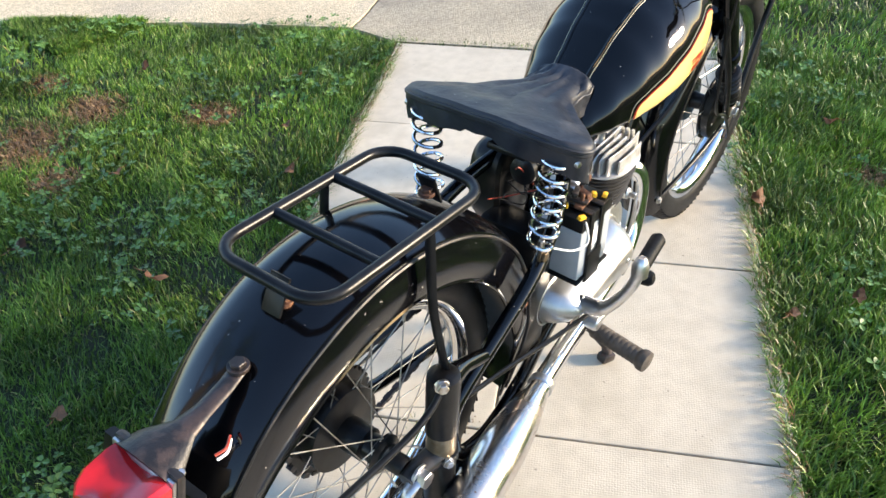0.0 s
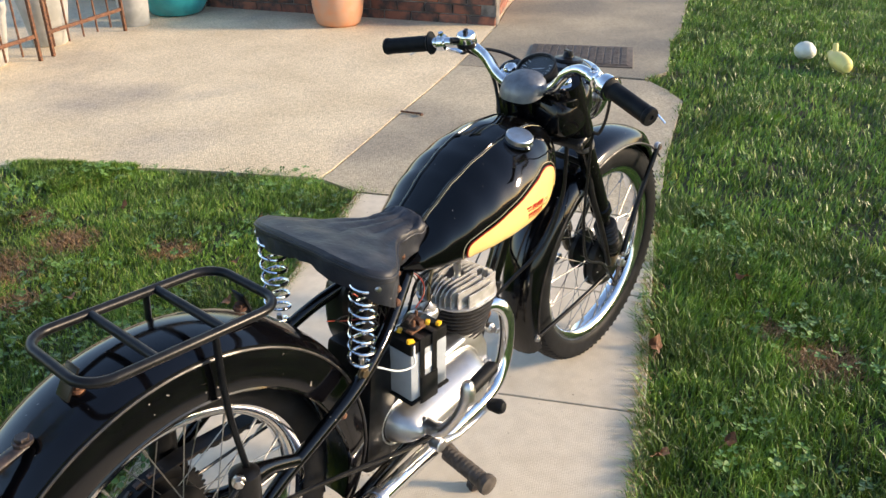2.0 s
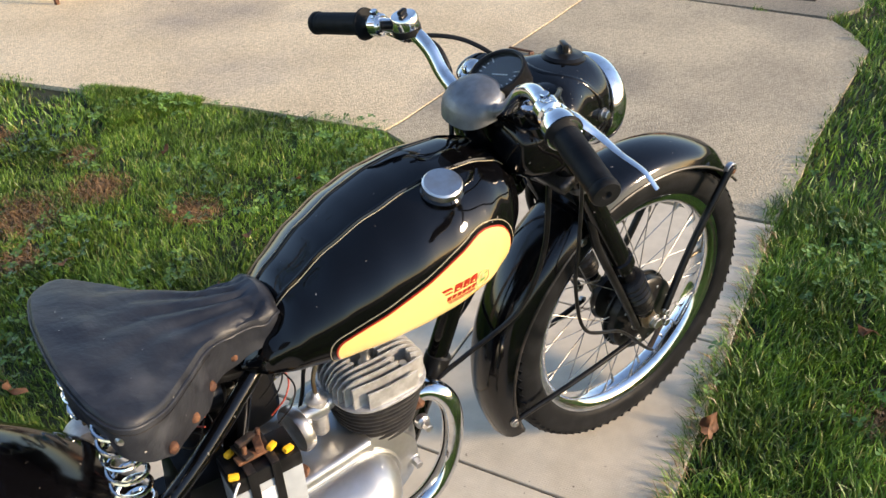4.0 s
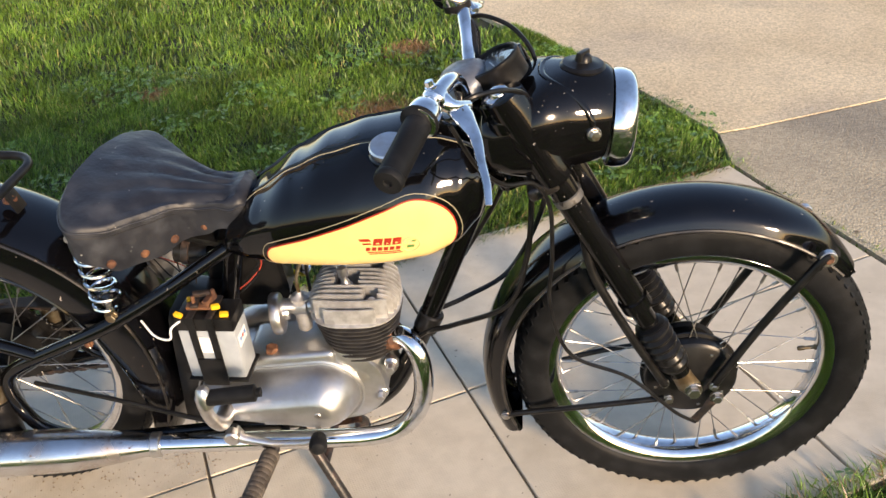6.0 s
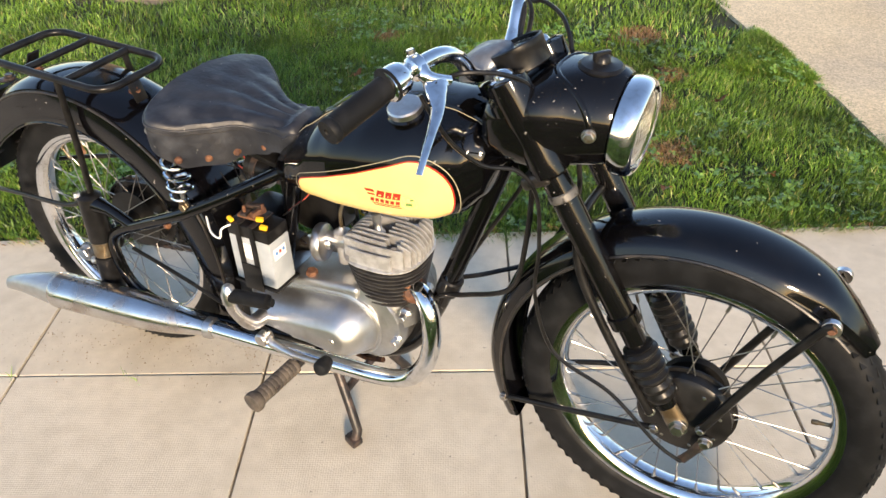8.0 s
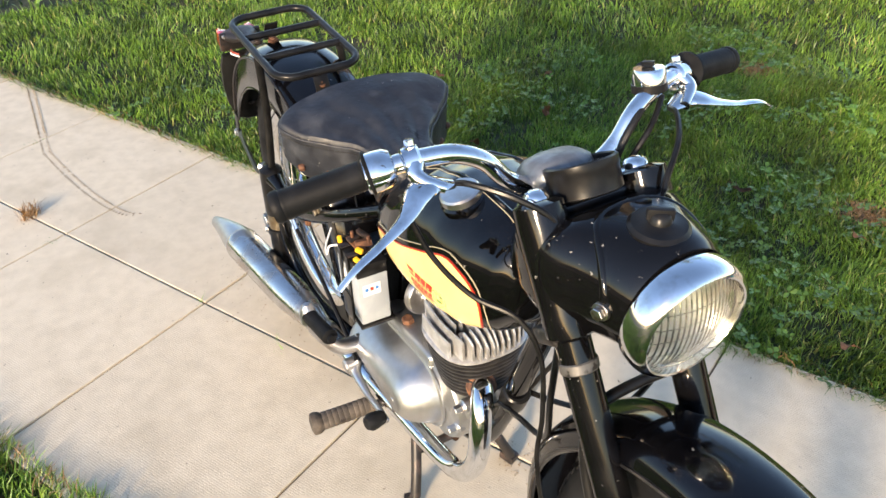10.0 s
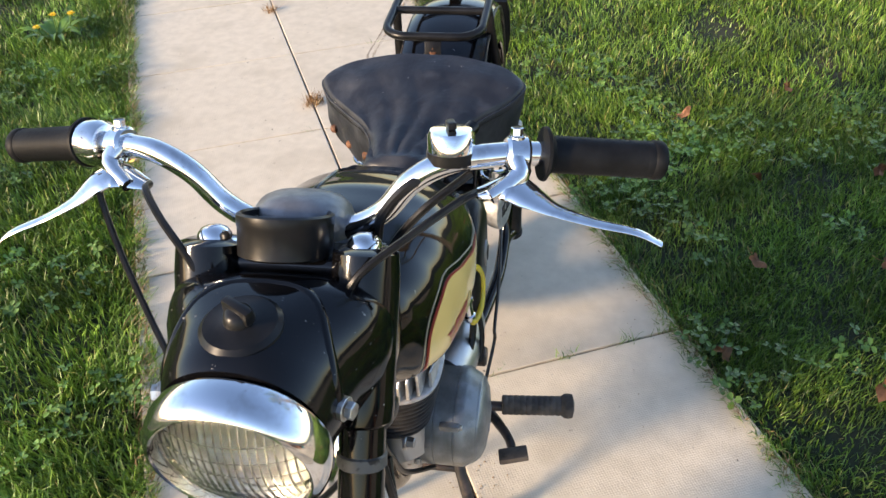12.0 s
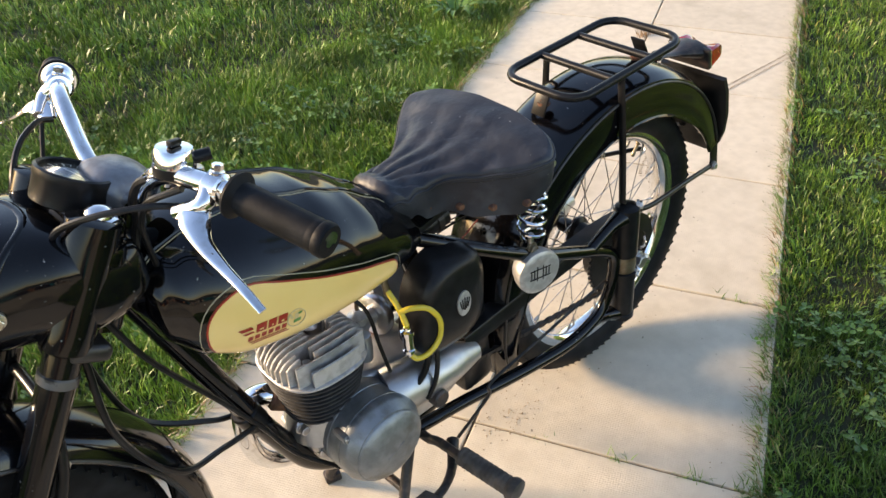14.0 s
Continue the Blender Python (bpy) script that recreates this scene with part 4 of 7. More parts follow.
for side in (-1, 1):
    part("rack_leg", tube([(0.05, RH * side + RY0, RZ(0.05) - 0.004), (0.052, 0.098 * side - 0.006, 0.60), (0.062, 0.113 * side - 0.003, 0.488)], 0.0085, 8, 3, flat=0.5), SATIN, rack)

# ---- saddle ----
def seat_outline(n=80):
    half = [(0.298, 0.0), (0.299, 0.045), (0.303, 0.085), (0.311, 0.125), (0.326, 0.154), (0.347, 0.166), (0.372, 0.156), (0.402, 0.132), (0.433, 0.101), (0.461, 0.075), (0.487, 0.058),
            (0.508, 0.053), (0.530, 0.052), (0.552, 0.053), (0.572, 0.047), (0.583, 0.026), (0.588, 0.0)]
    pts = [(x, y, 0) for x, y in half] + [(x, -y, 0) for x, y in half[-2:0:-1]]
    sm = smoothed(pts, 4, True)
    return [(p.x, p.y) for p in sm]


def seat_z(x, y):
    base = curve_at([(0.29, 0.754), (0.34, 0.746), (0.40, 0.730), (0.46, 0.718), (0.52, 0.712), (0.56, 0.706), (0.60, 0.688)], x)
    w = curve_at([(0.29, 0.16), (0.36, 0.165), (0.45, 0.105), (0.5, 0.06), (0.61, 0.046)], x)
    r, th = math.hypot(0.615 - x, y), math.atan2(y, 0.615 - x)
    # creases running out from the nose
    crease = 0.0052 * (abs(math.sin(14 * th + 0.9 * math.sin(27 * r))) - 0.6) * max(0.0, min(1.0, (0.30 - r) / 0.12)) * max(0.0, min(1.0, (r - 0.03) / 0.05))
    roll = 0.013 * math.exp(-((x - 0.568) / 0.016) ** 2)
    return base - 0.016 * (abs(y) / w) ** 2.4 + 0.0012 * math.sin(x * 60 + y * 25) * math.sin(y * 48) + crease + roll


def seat_drop(x, y):
    d = curve_at([(0.29, 0.046), (0.335, 0.058), (0.358, 0.072), (0.385, 0.088), (0.44, 0.082), (0.49, 0.064), (0.54, 0.045), (0.61, 0.034)], x)
    return d if abs(y) > 0.03 else d * 0.85


out = seat_outline()
bm = bmesh.new()
rings = []
ccx = 0.42
for s in (0.04, 0.12, 0.2, 0.29, 0.38, 0.47, 0.55, 0.63, 0.7, 0.76, 0.82, 0.87, 0.91, 0.94, 0.965):
    rings.append([bm.verts.new((ccx + (x - ccx) * s, y * s, seat_z(ccx + (x - ccx) * s, y * s))) for x, y in out])
for s, dz in ((0.99, 0.003), (1.0, 0.008), (1.004, 0.018)):
    rings.append([bm.verts.new((ccx + (x - ccx) * s, y * s, seat_z(x, y) - dz)) for x, y in out])
for f in (0.25, 0.5, 0.75, 1.0):
    rings.append([bm.verts.new((ccx + (x - ccx) * (1.004 - 0.012 * f) + 0.0035 * f * math.sin(i * 0.61), y * (1.004 - 0.03 * f) + 0.0035 * f * math.sin(i * 0.43 + f * 2), seat_z(x, y) - 0.018 - (seat_drop(x, y) - 0.018) * f)) for i, (x, y) in enumerate(out)])
rings.append([bm.verts.new((ccx + (x - ccx) * 0.96, y * 0.93, seat_z(x, y) - seat_drop(x, y) + 0.002)) for i, (x, y) in enumerate(out)])
rings.append([bm.verts.new((ccx + (x - ccx) * 0.95, y * 0.92, seat_z(x, y) - 0.026)) for x, y in out])
rings.append([bm.verts.new((ccx + (x - ccx) * 0.05, y * 0.05, 0.712)) for x, y in out])
skin(bm, rings)
saddle = part("saddle", bm, LEATHER, bike, "worn black sprung saddle with stitched cover")
piping = [(ccx + (x - ccx) * 1.003, y * 1.003, seat_z(x, y) - 0.009) for x, y in out]
part("piping", sweep(bmesh.new(), piping, 0.0024, 8, True), LEATHER, saddle, "raised seam round the saddle")
st = [(ccx + (x - ccx) * 1.0025, y * 1.0025, seat_z(x, y) - 0.0175) for x, y in out]
bm = bmesh.new()
for i in range(0, len(st), 1):
    if st[i][0] < 0.47:
        p, q = Vector(st[i]), Vector(st[(i + 1) % len(st)])
        sweep(bm, [p.lerp(q, 0.1), p.lerp(q, 0.45)], 0.001, 5)
        sweep(bm, [p.lerp(q, 0.6), p.lerp(q, 0.95)], 0.001, 5)
part("stitching", bm, WORN, saddle)
for side in (-1, 1):
    for x, y, drop in ((0.330, 0.156, 0.028), (0.380, 0.150, 0.070), (0.420, 0.114, 0.068), (0.458, 0.078, 0.062), (0.503, 0.050, 0.048)):
        o = Vector((x, y * side, seat_z(x, y) - drop))
        w = Vector(((x - ccx) * 0.4, y * side, 0)).normalized()
        part("rivet", rod(o - w * 0.006, o + w * 0.004, [(0.007, 0), (0.007, 0.006), (0.005, 0.009), (0.001, 0.010)], 12), STEEL if x < 0.35 else RUST, saddle, "dull cover rivet" if x < 0.35 else "rusted cover rivet")
    # coil spring
    a, b = Vector((0.332, 0.120 * side, 0.712)), Vector((0.326, 0.110 * side, 0.535))
    pts = []
    N = 150
    for i in range(N + 1):
        k = i / N
        ang = 2 * math.pi * 7.0 * k
        r = 0.0225 * min(1, 0.35 + k * 12, 0.5 + (1 - k) * 9)
        pts.append(a.lerp(b, k) + Vector((r * math.cos(ang), r * math.sin(ang), 0)))
    spr = part("seat_spring", sweep(bmesh.new(), pts, 0.0033, 8), CHROME, bike, "chrome coil saddle spring")
    part("spring_bolt", cyl(b + Z * 0.012, b - Z * 0.035, 0.005, 10), STEEL, spr)
    bolt(spr, b + Vector((0, 0.004 * side, -0.018)), Y * side, 0.009, 0.006, BRASS)

# black bracket, and an invented cylinder added to darken the gap under the saddle
hold = part("saddle_bracket", block((0.15, 0.075, 0.012), pose(0.455, 0, 0.622, 0, 14, 0), 0.004), SATIN, bike, "black pressed bracket under the saddle")
part("ignition_coil", rod((0.420, -0.010, 0.585), (0.505, -0.010, 0.570), [(0.018, 0), (0.024, 0.003), (0.024, 0.060), (0.020, 0.064), (0.010, 0.070), (0.008, 0.085)], 20), SATIN, hold, "black cylinder standing in for dark clutter")
part("coil_clip", rod((0.436, -0.010, 0.582), (0.450, -0.010, 0.580), [(0.0245, 0), (0.0265, 0.001), (0.0265, 0.013), (0.0245, 0.014)], 20), RUSTY, hold)

# ---- engine ----
engine = empty("engine", bike)
engine["label"] = "small single-cylinder engine with aluminium cases"
CY = Matrix.Rotation(radians(-90), 4, "X")  # z of a turned shape to +y


def turned_y(x, z, prof, seg=40):
    return lathe(prof, seg, Matrix.Translation((x, 0, z)) @ CY)


part("crankcase", turned_y(0.684, 0.302, [(0.065, -0.062), (0.082, -0.058), (0.086, -0.05), (0.086, -0.004), (0.0895, -0.003), (0.0895, 0.003), (0.086, 0.004), (0.085, 0.030), (0.080, 0.038), (0.06, 0.040)]), ALLOY, engine)
# gearbox half behind the crank
bm = bmesh.new()
rings = []
for y, s in ((-0.058, 0.9), (-0.05, 1.0), (0.04, 1.0), (0.05, 0.9)):
    ring = []
    for k in range(32):
        a = 2 * math.pi * k / 32
        ring.append(bm.verts.new((0.555 + 0.125 * s * math.copysign(abs(math.cos(a)) ** 0.7, math.cos(a)), y, 0.292 + 0.072 * s * math.copysign(abs(math.sin(a)) ** 0.7, math.sin(a)))))
    rings.append(ring)
skin(bm, rings)
part("gearbox", bm, ALLOY, engine)
part("barrel_deck", lathe([(0.045, 0.070), (0.058, 0.068), (0.060, 0.054), (0.064, 0.036), (0.066, 0.010), (0.05, 0.0)], 32, Matrix.Translation((0.722, 0, 0.300))), ALLOY, engine)
part("case_top", block((0.17, 0.11, 0.05), pose(0.60, -0.012, 0.358, 0, -6, 0), 0.014, segs=4), ALLOY, engine)


def egg(cx, cz, grow, n=56, rear=(0.465, 0.297, 0.042), front=(0.652, 0.296, 0.063)):
    """Hull of two circles, in x and z."""
    (x1, z1, r1), (x2, z2, r2) = (rear[0], rear[1], rear[2] + grow), (front[0], front[1], front[2] + grow)
    base = math.atan2(z2 - z1, x2 - x1)
    off = math.acos((r1 - r2) / math.hypot(x2 - x1, z2 - z1))
    o = []
    m = n // 4
    for i in range(m + 1):
        a = base + off + (2 * math.pi - 2 * off) * i / m
        o.append((x1 + r1 * math.cos(a), z1 + r1 * math.sin(a)))
    for i in range(1, m):
        k, a = i / m, base - off
        o.append((x1 + r1 * math.cos(a) + k * (x2 - x1 + (r2 - r1) * math.cos(a)), z1 + r1 * math.sin(a) + k * (z2 - z1 + (r2 - r1) * math.sin(a))))
    for i in range(m + 1):
        a = base - off + 2 * off * i / m
        o.append((x2 + r2 * math.cos(a), z2 + r2 * math.sin(a)))
    for i in range(1, m):
        k, a = i / m, base + off
        o.append((x2 + r2 * math.cos(a) + k * (x1 - x2 + (r1 - r2) * math.cos(a)), z2 + r2 * math.sin(a) + k * (z1 - z2 + (r1 - r2) * math.sin(a))))
    return o


bm = bmesh.new()
rings = []
for y, g in ((-0.052, 0.008), (-0.066, 0.008), (-0.0675, 0.004), (-0.080, 0.001), (-0.096, -0.006), (-0.111, -0.015), (-0.122, -0.025), (-0.1285, -0.034), (-0.1310, -0.040)):
    rings.append([bm.verts.new((x, y, z)) for x, z in egg(0, 0, g)])
skin(bm, rings)
cover = part("primary_cover", bm, ALLOY, engine, "smooth polished aluminium side cover")
pts = [(x, -0.0655, z) for x, z in egg(0, 0, 0.010)]
part("cover_flange", sweep(bmesh.new(), pts, 0.0035, 6, True), ALLOY, cover)
for x, z, y in ((0.652, 0.298, -0.130), (0.648, 0.268, -0.127), (0.482, 0.316, -0.121)):
    part("cover_screw", cyl((x, y + 0.006, z), (x, y - 0.003, z), 0.0062, 14), STEEL, cover)
# maker's name as a plain raised strip
part("cast_strip", block((0.05, 0.002, 0.007), pose(0.572, -0.1215, 0.268, 24, 0, 0), 0.0008), ALLOY, cover)
part("filler_plug", cyl((0.562, -0.046, 0.366), (0.564, -0.048, 0.390), 0.012, 6, 0.002), RUST, engine, "rusty oil filler plug")
for x, z in ((0.782, 0.356), (0.757, 0.285)):
    part("bolt_lug", cyl((x, -0.045, z), (x, -0.060, z), 0.013, 16, 0.003), ALLOY, engine)
    bolt(engine, (x, -0.06, z), -Y, 0.0075, 0.014, DULLCHROME)
    bolt(engine, (x, 0.030, z), Y, 0.0085, 0.012, DULLCHROME)
# magneto cover on the left
mag = part("magneto_cover", turned_y(0.682, 0.312, [(0.06, 0.030), (0.078, 0.033), (0.0795, 0.036), (0.0795, 0.063), (0.078, 0.064), (0.078, 0.0655), (0.0795, 0.0665), (0.0795, 0.094), (0.0785, 0.0945), (0.0785, 0.096), (0.0795, 0.0965), (0.0795, 0.108), (0.077, 0.113), (0.068, 0.128), (0.066, 0.1285), (0.0655, 0.130), (0.0635, 0.1325), (0.05, 0.139), (0.025, 0.143), (0.001, 0.144)], 64), GREYALLOY, engine, "round oxidised magneto cover")
for a in (35, 160, 275):
    o = Vector((0.682 + 0.0795 * math.cos(radians(a)), 0.090, 0.312 + 0.0795 * math.sin(radians(a))))
    part("cover_clip", block((0.012, 0.03, 0.012), Matrix.Translation(o), 0.003), GREYALLOY, mag)
    part("cover_screw", cyl(o, o + Y * 0.02, 0.0042, 10), STEEL, mag)
part("cast_strip", block((0.04, 0.0015, 0.009), pose(0.680, 0.1435, 0.308, 0, 25, 0), 0.0005), GREYALLOY, mag)
part("sprocket_cover", tube([(0.63, 0.06, 0.345), (0.57, 0.075, 0.35), (0.50, 0.08, 0.345), (0.44, 0.082, 0.335)], [0.045, 0.043, 0.036, 0.018], 16, 4, flat=1.0), ALLOY, engine, "pointed aluminium sprocket cover")
part("clutch_adjuster", cyl((0.56, 0.09, 0.325), (0.56, 0.125, 0.325), 0.017, 16, 0.003), RUSTY, engine)
# cylinder and head: fins
BX, BZ = 0.724, 0.358
barrel = part("cylinder_barrel", lathe([(0.05, 0), (0.052, 0.0), (0.045, 0.004), (0.045, 0.10), (0.06, 0.102)], 28, Matrix.Translation((BX, 0, BZ - 0.008))), FINS, engine)
for k in range(9):
    r = 0.062 + 0.0024 * k
    z = BZ + 0.006 + k * 0.0105
    bm = bmesh.new()
    rings = []
    for dr, dz in ((-0.02, 0), (-0.001, 0), (0, 0.0008), (0, 0.0028), (-0.001, 0.0036), (-0.02, 0.0036)):
        rings.append([bm.verts.new((BX + (r + dr) * math.copysign(abs(math.cos(a)) ** 0.85, math.cos(a)), (r + dr) * math.copysign(abs(math.sin(a)) ** 0.85, math.sin(a)), z + dz)) for a in (2 * math.pi * q / 40 for q in range(40))])
    skin(bm, rings)
    part("barrel_fin", bm, FINS, barrel)
HZ0 = BZ + 0.100
bm = bmesh.new()
rings = []
for r, z in ((0.078, 0), (0.0815, 0.001), (0.0815, 0.004), (0.079, 0.006), (0.055, 0.008), (0.03, 0.012), (0.004, 0.014)):
    rings.append([bm.verts.new((BX + r * math.copysign(abs(math.cos(a)) ** 0.72, math.cos(a)), r * math.copysign(abs(math.sin(a)) ** 0.72, math.sin(a)), HZ0 + z)) for a in (2 * math.pi * q / 48 for q in range(48))])
skin(bm, rings)
head = part("cylinder_head", bm, HEADALLOY, engine, "pale bare aluminium cylinder head")
for k in range(-6, 7):
    y = k * 0.0124
    reach = 0.0805 * (1 - (abs(y) / 0.0805) ** 2.8) ** (1 / 2.8)
    # the middle fins stop short of the plug, the outer ones of the nuts
    spans = ((-reach, -0.034), (0.010, reach)) if abs(k) < 2 else ((-reach, 0.024), (0.048, reach)) if abs(k) in (3, 4) and reach > 0.06 else ((-reach, reach),)
    for x0, x1 in spans:
        bm = bmesh.new()
        secs = []
        for j in range(13):
            x = x0 + (x1 - x0) * j / 12
            yy = y - 0.008 * (x / 0.08) ** 2 * (1 if y >= 0 else -1) * (0.3 + abs(y) / 0.08)
            dome = 0.046 * max(0.0, 1 - (max(abs(x), abs(y)) / 0.086) ** 5.0) ** 0.7 + 0.007
            secs.append([bm.verts.new((BX + x, yy + s, HZ0 + h)) for s, h in ((-0.0024, 0.001), (-0.0017, dome - 0.001), (0, dome), (0.0017, dome - 0.001), (0.0024, 0.001))])
        skin(bm, secs)
        part("head_fin", bm, HEADALLOY, head, smooth=False)
part("spark_plug", rod((BX - 0.012, -0.012, HZ0 + 0.035), (BX - 0.016, -0.016, HZ0 + 0.10), [(0.011, 0), (0.012, 0.008), (0.008, 0.012), (0.006, 0.03), (0.009, 0.032), (0.009, 0.05), (0.004, 0.054)], 12), DULLCHROME, head)
part("plug_lead", tube([(BX - 0.016, -0.016, HZ0 + 0.095), (BX - 0.05, -0.01, HZ0 + 0.10), (BX - 0.09, 0.03, HZ0 + 0.06), (BX - 0.10, 0.05, HZ0 - 0.02), (BX - 0.11, 0.07, HZ0 - 0.10)], 0.0035, 8, 6), SATIN, head)
for sx, sy in ((0.036, 0.043), (0.036, -0.043)):
    bolt(head, (BX + sx, sy, HZ0 + 0.008), Z, 0.0075, 0.026, DULLCHROME, "head_nut")
# carburettor with round intake
carb = part("carburettor", rod((0.655, -0.006, 0.455), (0.590, -0.012, 0.455), [(0.014, 0), (0.014, 0.02), (0.018, 0.022), (0.018, 0.045), (0.014, 0.05), (0.014, 0.066)], 20), ALLOY, engine, "cast alloy carburettor")
part("mixing_chamber", rod((0.622, -0.008, 0.40), (0.622, -0.008, 0.485), [(0.010, 0), (0.0135, 0.004), (0.0145, 0.035), (0.0165, 0.04), (0.0165, 0.062), (0.0175, 0.064), (0.0175, 0.074), (0.008, 0.079), (0.005, 0.085)], 18), HEADALLOY, carb)
part("throttle_cable", tube([(0.622, -0.008, 0.482), (0.624, -0.008, 0.52), (0.65, -0.006, 0.57), (0.70, -0.004, 0.60)], 0.0036, 8, 5), BRASS, carb)
part("float_bowl", rod((0.634, 0.020, 0.40), (0.634, 0.020, 0.455), [(0.008, 0), (0.012, 0.003), (0.014, 0.03), (0.012, 0.055)], 16), ALLOY, carb)
part("air_filter", rod((0.600, -0.016, 0.446), (0.566, -0.022, 0.444), [(0.013, 0), (0.015, 0.004), (0.015, 0.008), (0.030, 0.010), (0.037, 0.013), (0.039, 0.017), (0.039, 0.027), (0.036, 0.031), (0.012, 0.033), (0.006, 0.034)], 36), DULLCHROME, carb, "round pressed metal air filter")
# exhaust
exh = part("exhaust_pipe", tube([(0.778, -0.022, 0.392), (0.805, -0.034, 0.402), (0.826, -0.048, 0.39), (0.838, -0.058, 0.355), (0.836, -0.062, 0.295), (0.82, -0.066, 0.245), (0.785, -0.070, 0.205), (0.73, -0.074, 0.187), (0.64, -0.085, 0.190), (0.50, -0.104, 0.203), (0.32, -0.131, 0.221)], 0.0185, 20, 7), CHROME, bike, "chrome exhaust pipe with tight bend")
part("exhaust_flange", rod((0.772, -0.018, 0.388), (0.806, -0.034, 0.403), [(0.024, 0), (0.026, 0.003), (0.026, 0.024), (0.022, 0.028)], 14), RUST, exh, "rusty exhaust ring nut")
S0, S1 = Vector((0.334, -0.1305, 0.2205)), Vector((-0.055, -0.192, 0.247))
sd = (S1 - S0).length
sil = part("silencer", rod(S0, S1, [(0.0195, 0), (0.0215, 0.002), (0.0215, 0.02), (0.023, 0.03), (0.034, 0.095), (0.040, 0.15), (0.0415, 0.19), (0.0415, sd - 0.012), (0.041, sd - 0.006), (0.0385, sd)], 36), TIRED, bike, "rust-tinged chrome silencer")
part("silencer_clip", rod(S0, S1, [(0.022, -0.006), (0.024, -0.004), (0.024, 0.010), (0.022, 0.012)], 24), DULLCHROME, sil)
sdir = (S1 - S0).normalized()
bm = bmesh.new()
m = along(S1 - sdir * 0.006, S1 + sdir)
rings = []
for h, w, t in ((0, 0.0385, 0.0385), (0.03, 0.036, 0.034), (0.07, 0.029, 0.026), (0.11, 0.022, 0.018), (0.145, 0.016, 0.012), (0.147, 0.013, 0.009), (0.12, 0.012, 0.008)):
    rings.append([bm.verts.new(m @ Vector((t * math.cos(2 * math.pi * k / 28), w * math.sin(2 * math.pi * k / 28), h)) - Vector((0, 0, 0.9 * h * h))) for k in range(28)])
skin(bm, rings)
part("silencer_tail", bm, ALLOY, sil, "dull silver tapered tail piece")

# ---- battery on the right ----
bat = empty("battery", bike)
bat["label"] = "grey battery with black lid and straps"
BM = pose(0.490, -0.097, 0.388, 0, 0, -2)
part("battery_case", block((0.100, 0.058, 0.105), BM @ pose(0, 0, 0.0525), 0.004), BATTERY, bat)
part("battery_lid", block((0.1005, 0.0585, 0.026), BM @ pose(0, 0, 0.118), 0.003), SATIN, bat, "black plastic lid")
for dx in (-0.022, 0.012):
    part("battery_strap", block((0.0125, 0.0025, 0.150), BM @ pose(dx, -0.0315, 0.06), 0.0006), SATIN, bat)
    part("strap_top", block((0.0125, 0.062, 0.003), BM @ pose(dx, 0.0, 0.1345), 0.0008), RUSTY, bat)
part("strap_pad", block((0.045, 0.003, 0.06), BM @ pose(-0.004, -0.0332, 0.016), 0.001), SATIN, bat)
for size, at, mat in (((0.050, 0.016, 0.006), (-0.008, -0.004, 0.140, 4, 3, 6), RUST), ((0.014, 0.036, 0.006), (-0.020, 0.002, 0.146, 0, 5, 14), RUSTY), ((0.012, 0.030, 0.012), (0.004, 0.006, 0.146, 0, -6, -10), RUST), ((0.030, 0.010, 0.009), (-0.010, 0.012, 0.154, 8, 6, 20), RUSTY)):
    part("terminal_clamp", block(size, BM @ pose(*at), 0.002), mat, bat, "rusty clamp bar")
for dx, dy in ((-0.020, -0.006), (0.008, 0.014)):
    part("clamp_bolt", cyl(BM @ Vector((dx, dy, 0.14)), BM @ Vector((dx + 0.002, dy, 0.162)), 0.0035, 10), RUST, bat)
for dx, dy, dz, r in ((0.036, -0.020, 0.136, 20), (0.018, -0.008, 0.142, 35), (-0.044, -0.022, 0.134, -15), (-0.034, 0.016, 0.138, 30)):
    part("terminal_cap", block((0.015, 0.009, 0.008), BM @ pose(dx, dy, dz, 10, 12, r), 0.0025), YELLOW, bat, "yellow terminal cover")
part("battery_label", block((0.028, 0.0012, 0.034), BM @ pose(-0.005, -0.0297, 0.075), 0), WHITE, bat)
lab = part("side_label", block((0.0012, 0.034, 0.024), BM @ pose(0.0506, -0.004, 0.076), 0), WHITE, bat, "white maker's label")
for j, mt in ((0, BLUE), (1, RED), (2, BLUE)):
    part("label_bar", block((0.0008, 0.006, 0.007), BM @ pose(0.0514, -0.014 + 0.010 * j, 0.078), 0), mt, lab)
part("battery_tray", block((0.108, 0.070, 0.006), BM @ pose(0, 0.002, -0.004), 0.002), SATIN, bat)
cable([(0.455, -0.118, 0.516), (0.436, -0.135, 0.508), (0.43, -0.14, 0.488), (0.40, -0.13, 0.487), (0.37, -0.105, 0.50)], 0.002, WHITE, "white_wire")
random.seed(5)
for k in range(7):
    a = Vector((0.44 + 0.02 * random.random(), -0.06 + 0.06 * random.random(), 0.53 + 0.02 * random.random()))
    b = Vector((0.36 + 0.05 * random.random(), -0.08 + 0.10 * random.random(), 0.55 + 0.05 * random.random()))
    mid = (a + b) / 2 + Vector((random.uniform(-0.02, 0.02), random.uniform(-0.03, 0.03), random.uniform(-0.02, 0.03)))
    cable([a, mid, b], 0.0013, WIRE_RED if k % 6 == 0 else SATIN, "wire")
for k in range(4):
    a = Vector((0.535, -0.07 + 0.02 * k, 0.525))
    cable([a, a + Vector((0.025, 0.0, 0.022)), a + Vector((0.04, 0.02, 0.04)), a + Vector((0.02, 0.05, 0.07))], 0.0013, WIRE_RED if k == 1 else SATIN, "wire")

